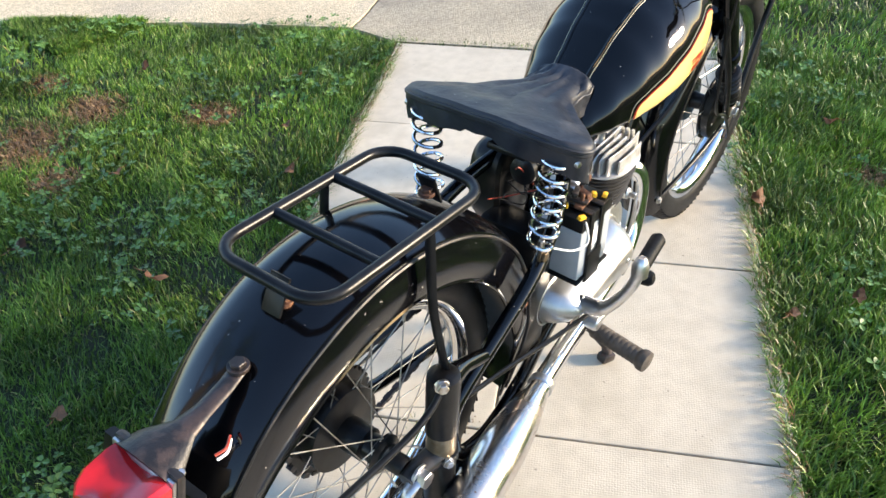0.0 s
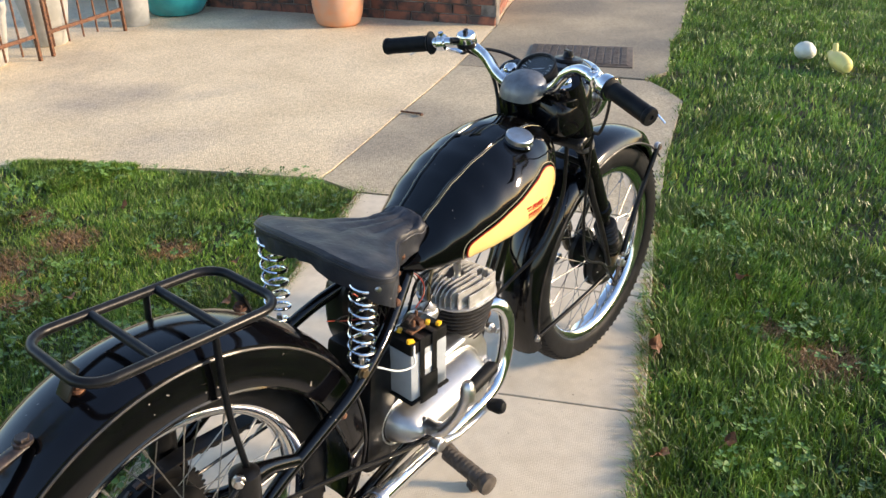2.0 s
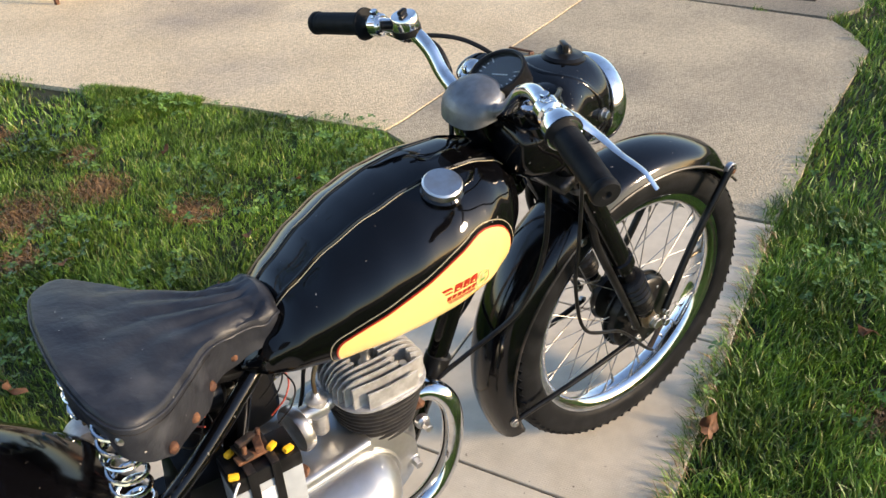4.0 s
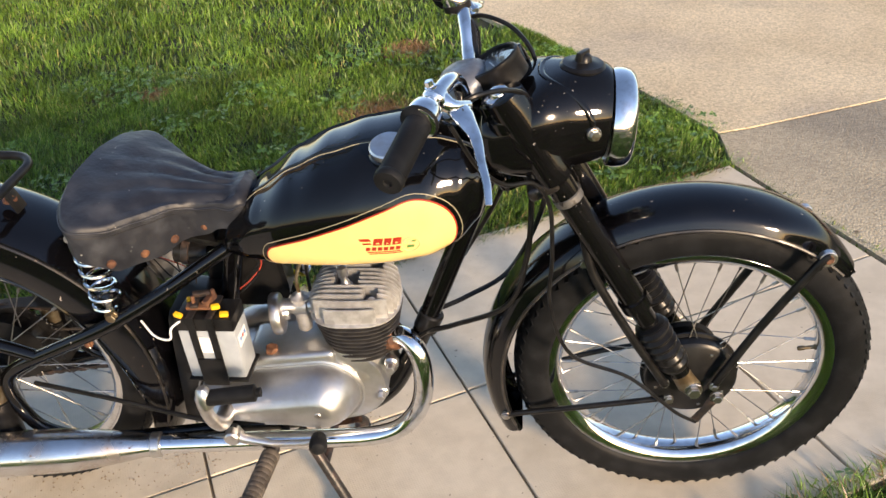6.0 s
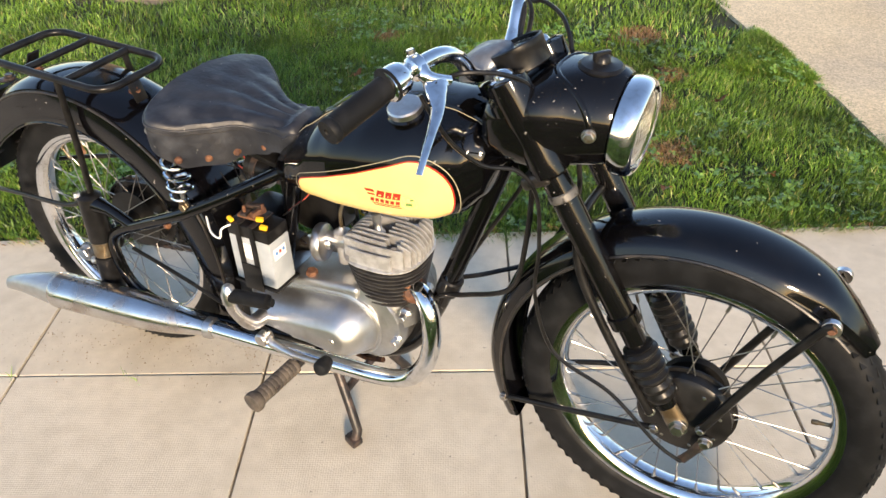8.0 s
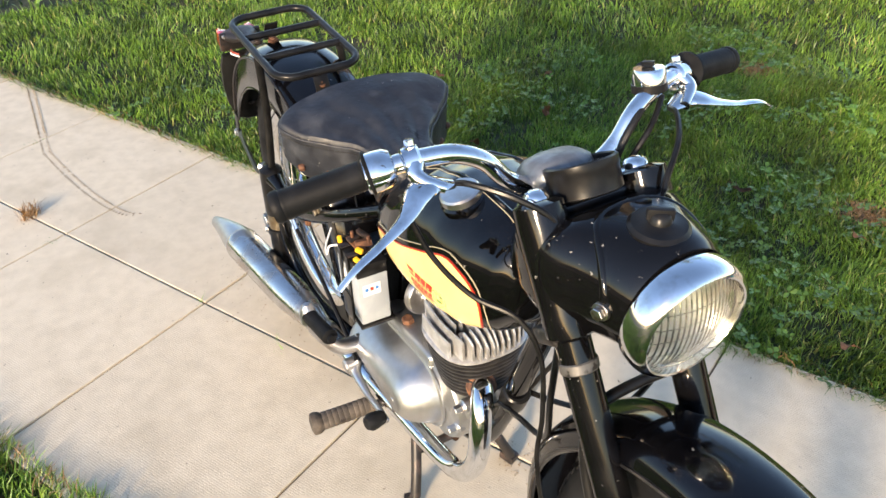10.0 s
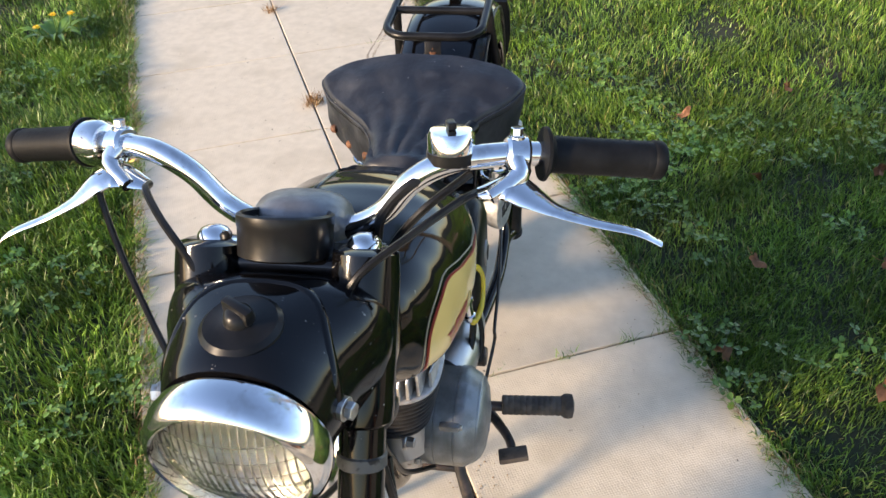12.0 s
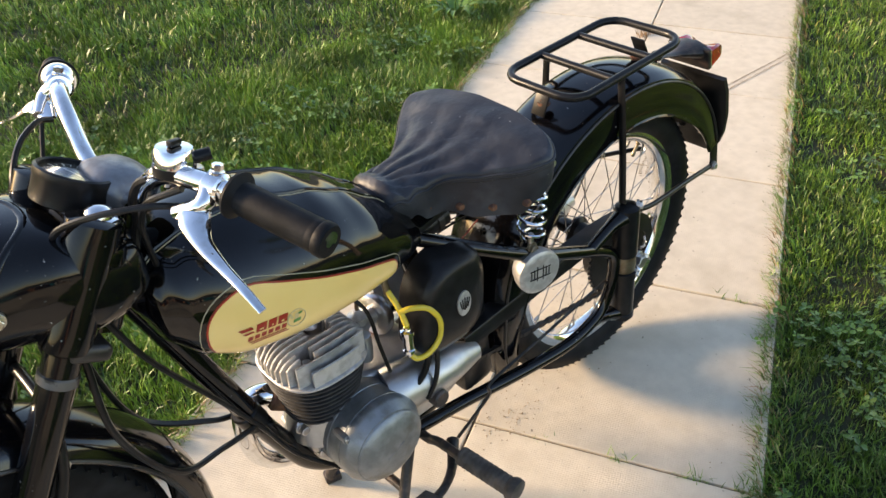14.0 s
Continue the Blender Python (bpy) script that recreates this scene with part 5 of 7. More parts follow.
# ---- footrests, levers, stand ----
bar = part("footrest_bar", tube([(0.545, -0.20, 0.190), (0.55, -0.1, 0.19), (0.552, -0.06, 0.178), (0.552, 0.06, 0.178), (0.55, 0.1, 0.19), (0.545, 0.20, 0.190)], 0.009, 12, 4), RUSTY, bike)
for side in (-1, 1):
    prof = [(0.008, 0), (0.017, 0.001)]
    for k in range(10):
        prof += [(0.0178, 0.004 + k * 0.0105), (0.0178, 0.009 + k * 0.0105), (0.0168, 0.0105 + k * 0.0105)]
    prof += [(0.0215, 0.112), (0.0225, 0.118), (0.0215, 0.126), (0.012, 0.129)]
    part("footrest_rubber", rod((0.545, (0.126 if side < 0 else 0.148) * side, 0.192), (0.528, (0.256 if side < 0 else 0.280) * side, 0.186), prof, 20), PEGRUBBER, bike, "worn ribbed rubber footrest")
# kick starter
kick = part("kick_starter", tube([(0.484, -0.110, 0.303), (0.485, -0.150, 0.306), (0.486, -0.172, 0.322), (0.488, -0.196, 0.360), (0.492, -0.210, 0.395), (0.496, -0.213, 0.422)], [0.017, 0.016, 0.013, 0.011, 0.011, 0.011], 14, 3), DULLCHROME, bike, "dull metal kick starter")
part("kick_joint", rod((0.498, -0.214, 0.405), (0.498, -0.214, 0.45), [(0.010, 0), (0.0155, 0.004), (0.0155, 0.024), (0.013, 0.03), (0.011, 0.038), (0.006, 0.043)], 18), DULLCHROME, kick)
part("kick_rubber", rod((0.503, -0.214, 0.425), (0.592, -0.205, 0.430), [(0.009, 0), (0.014, 0.001), (0.0145, 0.08), (0.011, 0.082), (0.008, 0.083), (0.008, 0.09)], 18), RUBBER, kick, "black rubber kick pedal")
gear = part("gear_lever", tube([(0.492, -0.135, 0.262), (0.51, -0.143, 0.252), (0.56, -0.142, 0.238), (0.62, -0.140, 0.238), (0.648, -0.145, 0.25), (0.653, -0.155, 0.268)], [0.013, 0.010, 0.0065, 0.006, 0.006, 0.006], 10, 1), DULLCHROME, bike, "bent metal gear lever")
part("gear_clamp", cyl((0.492, -0.13, 0.262), (0.492, -0.158, 0.262), 0.015, 14, 0.003), DULLCHROME, gear)
part("gear_rubber", rod((0.653, -0.150, 0.268), (0.660, -0.192, 0.274), [(0.009, 0), (0.013, 0.004), (0.016, 0.02), (0.0165, 0.03), (0.012, 0.038), (0.004, 0.041)], 16), RUBBER, gear)
pedal = part("brake_pedal", tube([(0.52, 0.10, 0.175), (0.56, 0.14, 0.165), (0.60, 0.165, 0.17), (0.63, 0.175, 0.175)], [0.012, 0.009, 0.008, 0.008], 10, 3), RUSTY, bike)
part("pedal_plate", block((0.034, 0.05, 0.010), pose(0.645, 0.178, 0.18, 8, -14, 10), 0.003), PEGRUBBER, pedal)
cable([(0.515, 0.11, 0.185), (0.45, 0.125, 0.255), (0.44, 0.125, 0.285), (0.30, 0.12, 0.30), (0.05, 0.10, 0.31)], 0.0032, WORN, "brake_rod")
cable([(0.50, -0.135, 0.275), (0.40, -0.12, 0.285), (0.26, -0.108, 0.318), (0.12, -0.10, 0.35)], 0.0045, SATIN, "rear_cable")
stand = empty("centre_stand", bike)
stand["label"] = "worn black tubular centre stand"
for side in (-1, 1):
    part("stand_leg", tube([(0.585, 0.055 * side, 0.185), (0.61, 0.070 * side, 0.14), (0.645, 0.092 * side, 0.075), (0.668, 0.108 * side, 0.035), (0.664, 0.116 * side, 0.012)], [0.0105] * 4 + [0.012], 12, 1), RUSTY, stand)
    part("stand_foot", block((0.034, 0.026, 0.020), pose(0.660, 0.116 * side, 0.011, 0, 8, 20 * side), 0.005), RUSTY, stand)
part("stand_bar", tube([(0.625, -0.082, 0.105), (0.628, 0, 0.11), (0.625, 0.082, 0.105)], 0.009, 10, 3), RUSTY, stand)
part("stand_spring", tube([(0.60, 0.0, 0.15), (0.65, -0.02, 0.165), (0.70, -0.03, 0.185)], 0.006, 10, 3), RUST, stand)

# ---- left side: toolbox, horn, fuel hose, chain ----
bm = bmesh.new()
rings = []
for y, s in ((0.045, 0.9), (0.052, 1.0), (0.098, 0.97), (0.110, 0.90), (0.116, 0.74), (0.118, 0.5)):
    ring = []
    for k in range(40):
        a = 2 * math.pi * k / 40
        cs, sn = math.cos(a), math.sin(a)
        hx = 0.073 * (1 - 0.12 * sn)
        ring.append(bm.verts.new((0.508 + s * hx * math.copysign(abs(cs) ** 0.62, cs) - 0.012 * sn, y, 0.498 + s * 0.090 * math.copysign(abs(sn) ** 0.62, sn))))
    rings.append(ring)
skin(bm, rings)
tb = part("toolbox", bm, SATIN, bike, "black pressed steel toolbox with oval badge")
bm = bmesh.new()
lathe([(0.001, 0), (0.0165, 0), (0.0165, 0.003), (0.014, 0.0035), (0.001, 0.0035)], 28, Matrix.Translation((0.497, 0.1175, 0.498)) @ Matrix.Diagonal((0.9, 1, 1.5, 1)) @ CY, bm)
ov = part("oval_badge", bm, HEADALLOY, tb, "small oval chrome badge")
for k in range(-2, 3):
    part("badge_bar", block((0.0022, 0.0012, 0.026 - abs(k) * 0.004), pose(0.497 + k * 0.0042, 0.1215, 0.498, 0, k * 7, 0), 0.0003), SATIN, ov)
HN = Matrix.Translation((0.321, 0.112, 0.474)) @ Matrix.Rotation(radians(-12), 4, "Z") @ CY
horn = part("horn", lathe([(0.02, -0.02), (0.035, -0.014), (0.041, 0.0), (0.0435, 0.012), (0.043, 0.02), (0.035, 0.024), (0.028, 0.0225), (0.001, 0.0225)], 36, HN), HEADALLOY, bike, "round silver horn with pierced grille")
for k in range(-3, 4):
    if k:
        part("horn_slot", block((0.0022, 0.0018, 0.040 - abs(k) * 0.009), HN @ CY.inverted() @ pose(k * 0.0062, 0.0226, 0, 0, 0, 0), 0.0006), SATIN, horn)
for k in (-1, 1):
    part("horn_slot", block((0.044, 0.0018, 0.0022), HN @ CY.inverted() @ pose(0, 0.0228, k * 0.009), 0.0006), SATIN, horn)
tap = part("fuel_tap", rod((0.606, 0.045, 0.605), (0.606, 0.06, 0.545), [(0.010, 0), (0.012, 0.004), (0.009, 0.012), (0.009, 0.03), (0.006, 0.04), (0.006, 0.06)], 14), BRASS, bike)
part("fuel_filter", rod((0.603, 0.098, 0.500), (0.606, 0.104, 0.445), [(0.006, 0), (0.006, 0.006), (0.0115, 0.008), (0.0115, 0.014), (0.009, 0.016), (0.009, 0.040), (0.0115, 0.042), (0.0115, 0.047), (0.006, 0.050), (0.005, 0.056)], 18), CHROME, bike, "clear inline fuel filter with metal ends")
part("fuel_hose", tube([(0.606, 0.06, 0.552), (0.604, 0.082, 0.53), (0.602, 0.096, 0.50)], 0.005, 12, 5), HOSE, bike, "yellow plastic fuel hose")
part("fuel_hose", tube([(0.606, 0.088, 0.526), (0.592, 0.102, 0.533), (0.568, 0.112, 0.524), (0.551, 0.118, 0.494), (0.554, 0.119, 0.460), (0.574, 0.117, 0.440), (0.596, 0.111, 0.436), (0.606, 0.104, 0.447)], 0.0048, 12, 6), HOSE, bike, "yellow plastic fuel hose")
cable([(0.60, 0.10, 0.36), (0.575, 0.105, 0.40), (0.56, 0.10, 0.46), (0.55, 0.06, 0.54)], 0.006, SATIN, "wiring_loom")
cable([(0.585, 0.115, 0.34), (0.565, 0.118, 0.38), (0.55, 0.105, 0.44), (0.53, 0.07, 0.56)], 0.0045, SATIN, "wiring_loom")
# chain and guard
bm = bmesh.new()
teeth = 44
rings = []
for y, s in ((0.058, 0.985), (0.0595, 1.0), (0.0620, 1.0), (0.0635, 0.985)):
    rings.append([bm.verts.new((REAR.x + s * r * math.cos(a), y, REAR.z + s * r * math.sin(a))) for r, a in
                  (((0.098, 0.0975, 0.0915, 0.0915)[q % 4], 2 * math.pi * (q + (0.15, -0.15, -0.1, 0.1)[q % 4]) / (teeth * 4)) for q in range(teeth * 4))])
skin(bm, rings)
part("rear_sprocket", bm, SATIN, bike, "large black toothed rear sprocket")
part("rear_drum", turned_y(REAR.x, REAR.z, [(0.014, -0.095), (0.017, -0.09), (0.017, -0.064), (0.022, -0.06), (0.022, -0.022), (0.028, -0.02), (0.028, 0.024), (0.074, 0.028), (0.074, 0.056), (0.02, 0.058)], 36), SATIN, bike)
E0, R1 = Vector((0.50, 0.062, 0.325)), Vector((REAR.x, 0.0605, REAR.z))
run = []
for i in range(13):
    a = radians(90 + 180 * i / 12)
    run.append(R1 + Vector((0.094 * math.cos(a), 0, 0.094 * math.sin(a))))
low = [E0 + Vector((0.0, 0, -0.028)), E0 + Vector((0.026, 0, -0.01)), E0 + Vector((0.026, 0, 0.012)), E0 + Vector((0, 0, 0.028))]
path_c = run + low
link = []
length = 0
for i in range(len(path_c)):
    p, q = path_c[i], path_c[(i + 1) % len(path_c)]
    n = max(1, int((q - p).length / 0.0127))
    link += [(p.lerp(q, k / n), (q - p).normalized()) for k in range(n)]
bm = bmesh.new()
for i, (p, d) in enumerate(link):
    a = math.atan2(d.z, d.x)
    w = 0.010 if i % 2 else 0.007
    bmesh.ops.create_cube(bm, size=1, matrix=Matrix.Translation(p) @ Matrix.Rotation(-a, 4, "Y") @ Matrix.Diagonal((0.0145, w, 0.009 if i % 2 else 0.007, 1)))
part("drive_chain", bm, RUSTY, bike, "grimy drive chain", smooth=False)
bm = bmesh.new()
top = [(0.46, 0.373), (0.36, 0.385), (0.22, 0.402), (0.10, 0.413), (0.03, 0.413), (-0.04, 0.402), (-0.085, 0.375), (-0.105, 0.335)]
sm = smoothed([(x, 0, z) for x, z in top], 5)
secs = [[bm.verts.new((p.x + dx, y, p.z + dz)) for y, dz, dx in ((0.045, 0, 0), (0.078, 0, 0), (0.080, -0.003, 0), (0.080, -0.034 + (0 if p.x > 0 else 0.0), 0.012 if p.x < -0.05 else 0), (0.078, -0.034, 0.012 if p.x < -0.05 else 0), (0.077, -0.003, 0), (0.045, -0.003, 0))] for p in sm]
skin(bm, secs)
part("chain_guard", bm, SATIN, bike, "black pressed chain guard")

# ---- tail lamp and number plate ----
TY = -0.030
arm = tube([(-0.207, TY + 0.006, 0.660), (-0.235, TY, 0.657), (-0.268, TY, 0.649), (-0.296, TY, 0.645), (-0.326, TY, 0.643), (-0.350, TY, 0.638)], [0.011, 0.0115, 0.0125, 0.018, 0.038, 0.048], 16, 1, flat=0.42, up=(0, 0, 1))
brk = part("lamp_bracket", arm, RUSTY, bike, "rusty black tail lamp bracket")
bolt(brk, (-0.209, TY + 0.004, 0.667), Z, 0.010, 0.006, RUSTY)
part("lamp_collar", block((0.012, 0.104, 0.05), pose(-0.346, TY, 0.627, 0, 14, 0), 0.005), RUSTY, brk)
part("lamp_gasket", block((0.005, 0.100, 0.048), pose(-0.354, TY, 0.625, 0, 14, 0), 0.002), DULLCHROME, brk)
bm = bmesh.new()
rings = []
LM = pose(-0.356, TY, 0.625, 0, 14, 0)
for x, hw, h0, h1 in ((0, 0.048, -0.022, 0.022), (-0.012, 0.0475, -0.022, 0.021), (-0.03, 0.044, -0.021, 0.014), (-0.042, 0.040, -0.019, 0.004), (-0.048, 0.034, -0.014, -0.004)):
    rings.append([bm.verts.new(LM @ Vector((x - (0.010 if abs(y) > 0.8 and x < -0.02 else 0), hw * y, h0 + (h1 - h0) * z))) for y, z in ((-1, 0.05), (-0.92, 0), (-0.4, 0), (0, 0), (0.4, 0), (0.92, 0), (1, 0.05), (1, 0.9), (0.9, 1), (0.6, 1), (0.35, 0.86), (0, 0.82), (-0.35, 0.86), (-0.6, 1), (-0.9, 1), (-1, 0.9))])
skin(bm, rings)
part("tail_lens", bm, REDLENS, brk, "faded red plastic tail lamp lens")
part("screw", cyl((-0.335, TY - 0.040, 0.640), (-0.335, TY - 0.044, 0.648), 0.0042, 12), DULLCHROME, brk)
PM = pose(-0.333, -0.006, 0.604, 0, 13, 0)
bm = bmesh.new()
ol = [(-0.080, 0.0), (-0.086, -0.03), (-0.087, -0.09), (-0.080, -0.14), (-0.068, -0.175), (-0.055, -0.195), (-0.036, -0.203)]
ol = ol + [(-y, z) for y, z in ol[::-1]]
rings = [[bm.verts.new(PM @ Vector((x, y * s, z if s == 1 else z * 0.99))) for y, z in ol] for x, s in ((0.012, 0.97), (0.010, 1), (0.0, 1), (-0.0015, 0.98))]
skin(bm, rings)
np_ob = part("number_plate", bm, PLATE, brk, "black number plate with pale unreadable bars")
for z, n, dy in ((-0.058, 2, 0.056), (-0.128, 3, 0.047)):
    for j in range(n):
        part("plate_bar", block((0.0016, 0.026, 0.056), PM @ pose(-0.0018, (j - (n - 1) / 2) * dy, z, 0, 0, 0), 0.0006), WHITE, np_ob)
for side in (-1, 1):
    part("plate_stay", tube([(-0.335, 0.03 * side, 0.46), (-0.352, 0.03 * side, 0.452), (-0.366, 0.03 * side, 0.45)], 0.007, 8, 2, flat=0.5), RUSTY, brk)
cable([(-0.262, TY - 0.03, 0.622), (-0.278, TY - 0.042, 0.626), (-0.292, TY - 0.04, 0.626)], 0.0018, WIRE_RED, "wire")
cable([(-0.262, TY - 0.03, 0.616), (-0.278, TY - 0.043, 0.620), (-0.292, TY - 0.042, 0.620)], 0.0018, WHITE, "wire")

# ---- ground materials ----
def slab_material():
    """Pale buff paving with a fine grid of pimples, worn and stained."""
    m = material("buff_paving_slab", (0.63, 0.55, 0.425), 0.85, second=(0.565, 0.49, 0.375), scale=24, spread=(0.38, 0.66), stain=(0.44, 0.375, 0.275), stain_scale=5.0,
                 stain_spread=(0.52, 0.85), speck=(0.16, 0.13, 0.10), speck_scale=60, speck_at=(0.72, 0.79), vary=0.07)
    nt = m.node_tree
    n, ln = nt.nodes, nt.links
    b = n["Principled BSDF"]
    tc = n.new("ShaderNodeTexCoord")
    v = n.new("ShaderNodeTexVoronoi")
    v.inputs["Scale"].default_value = 190
    v.inputs["Randomness"].default_value = 0.25
    ln.new(tc.outputs["Object"], v.inputs["Vector"])
    f = n.new("ShaderNodeTexNoise")
    f.inputs["Scale"].default_value = 320
    ln.new(tc.outputs["Object"], f.inputs["Vector"])
    mx = n.new("ShaderNodeMath")
    mx.operation = "MULTIPLY_ADD"
    mx.inputs[1].default_value = 0.5
    ln.new(f.outputs["Fac"], mx.inputs[0])
    ln.new(v.outputs["Distance"], mx.inputs[2])
    bp = n.new("ShaderNodeBump")
    bp.inputs["Strength"].default_value = 0.35
    bp.inputs["Distance"].default_value = 0.002
    bp.invert = True
    ln.new(mx.outputs[0], bp.inputs["Height"])
    ln.new(bp.outputs["Normal"], b.inputs["Normal"])
    return m


def aggregate_material(name, base, second, stain, spread):
    """Worn concrete with sandy stones showing."""
    m = material(name, base, 0.9, second=second, scale=2.2, spread=(0.38, 0.66), stain=stain, stain_scale=0.9, stain_spread=spread,
                 speck=(0.2, 0.15, 0.1), speck_scale=26, speck_at=(0.72, 0.8))
    nt = m.node_tree
    n, ln = nt.nodes, nt.links
    b = n["Principled BSDF"]
    src = b.inputs["Base Color"].links[0].from_socket
    geo = n.new("ShaderNodeNewGeometry")
    v = n.new("ShaderNodeTexVoronoi")
    v.inputs["Scale"].default_value = 130
    ln.new(geo.outputs["Position"], v.inputs["Vector"])
    sep = n.new("ShaderNodeSeparateColor")
    ln.new(v.outputs["Color"], sep.inputs["Color"])
    r = n.new("ShaderNodeMapRange")
    r.inputs["To Min"].default_value, r.inputs["To Max"].default_value = 0.76, 1.22
    ln.new(sep.outputs["Red"], r.inputs["Value"])
    h = n.new("ShaderNodeHueSaturation")
    ln.new(src, h.inputs["Color"])
    ln.new(r.outputs["Result"], h.inputs["Value"])
    ln.new(h.outputs["Color"], b.inputs["Base Color"])
    bp = n.new("ShaderNodeBump")
    bp.inputs["Strength"].default_value = 0.5
    bp.inputs["Distance"].default_value = 0.004
    bp.invert = True
    ln.new(v.outputs["Distance"], bp.inputs["Height"])
    ln.new(bp.outputs["Normal"], b.inputs["Normal"])
    return m


def grass_material(name, dark, light, dry):
    m = bpy.data.materials.new(name)
    m.use_nodes = True
    n, ln = m.node_tree.nodes, m.node_tree.links
    b = n["Principled BSDF"]
    b.inputs["Roughness"].default_value = 0.42
    geo = n.new("ShaderNodeNewGeometry")
    ramp = n.new("ShaderNodeValToRGB")
    e = ramp.color_ramp.elements
    e[0].position, e[0].color = 0.0, (*dark, 1)
    e[1].position, e[1].color = 0.92, (*light, 1)
    x = ramp.color_ramp.elements.new(1.0)
    x.color = (*dry, 1)
    ln.new(geo.outputs["Random Per Island"], ramp.inputs["Fac"])
    t = n.new("ShaderNodeTexNoise")
    t.inputs["Scale"].default_value = 3.2
    ln.new(geo.outputs["Position"], t.inputs["Vector"])
    r = n.new("ShaderNodeMapRange")
    r.inputs["From Min"].default_value, r.inputs["From Max"].default_value = 0.35, 0.7
    r.inputs["To Min"].default_value, r.inputs["To Max"].default_value = 0.6, 1.35
    ln.new(t.outputs["Fac"], r.inputs["Value"])
    h = n.new("ShaderNodeHueSaturation")
    ln.new(ramp.outputs["Color"], h.inputs["Color"])
    ln.new(r.outputs["Result"], h.inputs["Value"])
    ln.new(h.outputs["Color"], b.inputs["Base Color"])
    tr = n.new("ShaderNodeBsdfTranslucent")
    ln.new(h.outputs["Color"], tr.inputs["Color"])
    mix = n.new("ShaderNodeMixShader")
    mix.inputs[0].default_value = 0.12
    ln.new(b.outputs[0], mix.inputs[1])
    ln.new(tr.outputs[0], mix.inputs[2])
    ln.new(mix.outputs[0], n["Material Output"].inputs["Surface"])
    return m


SLAB_M = slab_material()
AGG = aggregate_material("exposed_aggregate_concrete", (0.70, 0.565, 0.37), (0.60, 0.475, 0.30), (0.36, 0.30, 0.23), (0.52, 0.72))
WORN_AGG = aggregate_material("worn_grey_concrete", (0.52, 0.43, 0.29), (0.40, 0.33, 0.225), (0.27, 0.23, 0.17), (0.45, 0.66))
# darkest and brownest of the three concrete tones, with coarse stains
HOUSE_AGG = aggregate_material("stained_house_concrete", (0.38, 0.315, 0.215), (0.28, 0.235, 0.165), (0.20, 0.175, 0.135), (0.42, 0.62))
SOIL = material("lawn_soil", (0.026, 0.03, 0.012), 0.95, second=(0.018, 0.026, 0.008), scale=9, stain=(0.085, 0.055, 0.03), stain_scale=1.7, stain_spread=(0.6, 0.7), bump=0.8, bump_scale=60)
GRASS = grass_material("lawn_blades", (0.035, 0.09, 0.01), (0.20, 0.345, 0.045), (0.42, 0.36, 0.14))
DRY = grass_material("dead_grass_blades", (0.16, 0.09, 0.035), (0.34, 0.20, 0.09), (0.42, 0.32, 0.17))
CLOVER = grass_material("clover_leaves", (0.05, 0.12, 0.018), (0.13, 0.24, 0.04), (0.18, 0.27, 0.06))
BRICK = material("sooty_red_brick", (0.26, 0.1, 0.06), 0.85, second=(0.06, 0.045, 0.04), scale=9, spread=(0.42, 0.6), bump=0.5, bump_scale=90, vary=0.25)
MORTAR = material("grey_mortar", (0.22, 0.2, 0.18), 0.95, second=(0.1, 0.09, 0.08), scale=12, bump=0.4, bump_scale=120)
TERRA = material("terracotta", (0.62, 0.27, 0.13), 0.7, second=(0.55, 0.3, 0.18), scale=12, bump=0.1, bump_scale=120)
TEAL = material("teal_glaze", (0.02, 0.25, 0.28), 0.15, 0, 0.5, second=(0.03, 0.32, 0.34), scale=10)
ZINC = material("weathered_zinc", (0.5, 0.5, 0.48), 0.5, 0.3, second=(0.38, 0.38, 0.36), scale=10, bump=0.05)
BARK = material("grey_bark", (0.2, 0.16, 0.12), 0.9, second=(0.1, 0.085, 0.07), scale=22, spread=(0.4, 0.6), stain=(0.5, 0.36, 0.06), stain_scale=14, stain_spread=(0.66, 0.7), bump=0.9, bump_scale=50)
LEAF = material("fallen_leaf_brown", (0.24, 0.11, 0.05), 0.7, second=(0.14, 0.07, 0.035), scale=60, vary=0.4)
PETAL = material("yellow_petals", (0.8, 0.55, 0.02), 0.6)
TOY_Y = material("pale_yellow_plastic", (0.78, 0.66, 0.2), 0.5, second=(0.72, 0.6, 0.22), scale=14)
TOY_W = material("dirty_white_plastic", (0.72, 0.72, 0.62), 0.5, second=(0.6, 0.6, 0.5), scale=14)

# ---- ground sheet, reaching the horizon ----
bm = bmesh.new()
N = 48
edges = sorted(set([-600.0, -200.0, -60.0, -25.0, 25.0, 60.0, 200.0, 600.0] + [-12 + 0.5 * i for i in range(49)]))
rows = [[bm.verts.new((x, y, -0.022 + (0.006 * noise.noise(Vector((x * 1.3, y * 1.3, 0))) if abs(x) < 12 and abs(y) < 12 else 0))) for y in edges] for x in edges]
for i in range(len(edges) - 1):
    for j in range(len(edges) - 1):
        bm.faces.new((rows[i][j], rows[i + 1][j], rows[i + 1][j + 1], rows[i][j + 1]))
tagged(part("ground", bm, SOIL), "dark soil under a rough mown lawn", "lawn", kind="structure")

# concrete drive beyond the path's end
PATH_END = 3 * SLAB + 0.015


def drive_edge(l):
    """How far along the plan the drive begins, at l across."""
    if l < 0.59:
        return PATH_END
    return 1.975 - (l - 0.85) * 0.11 if l > 0.8 else 1.90


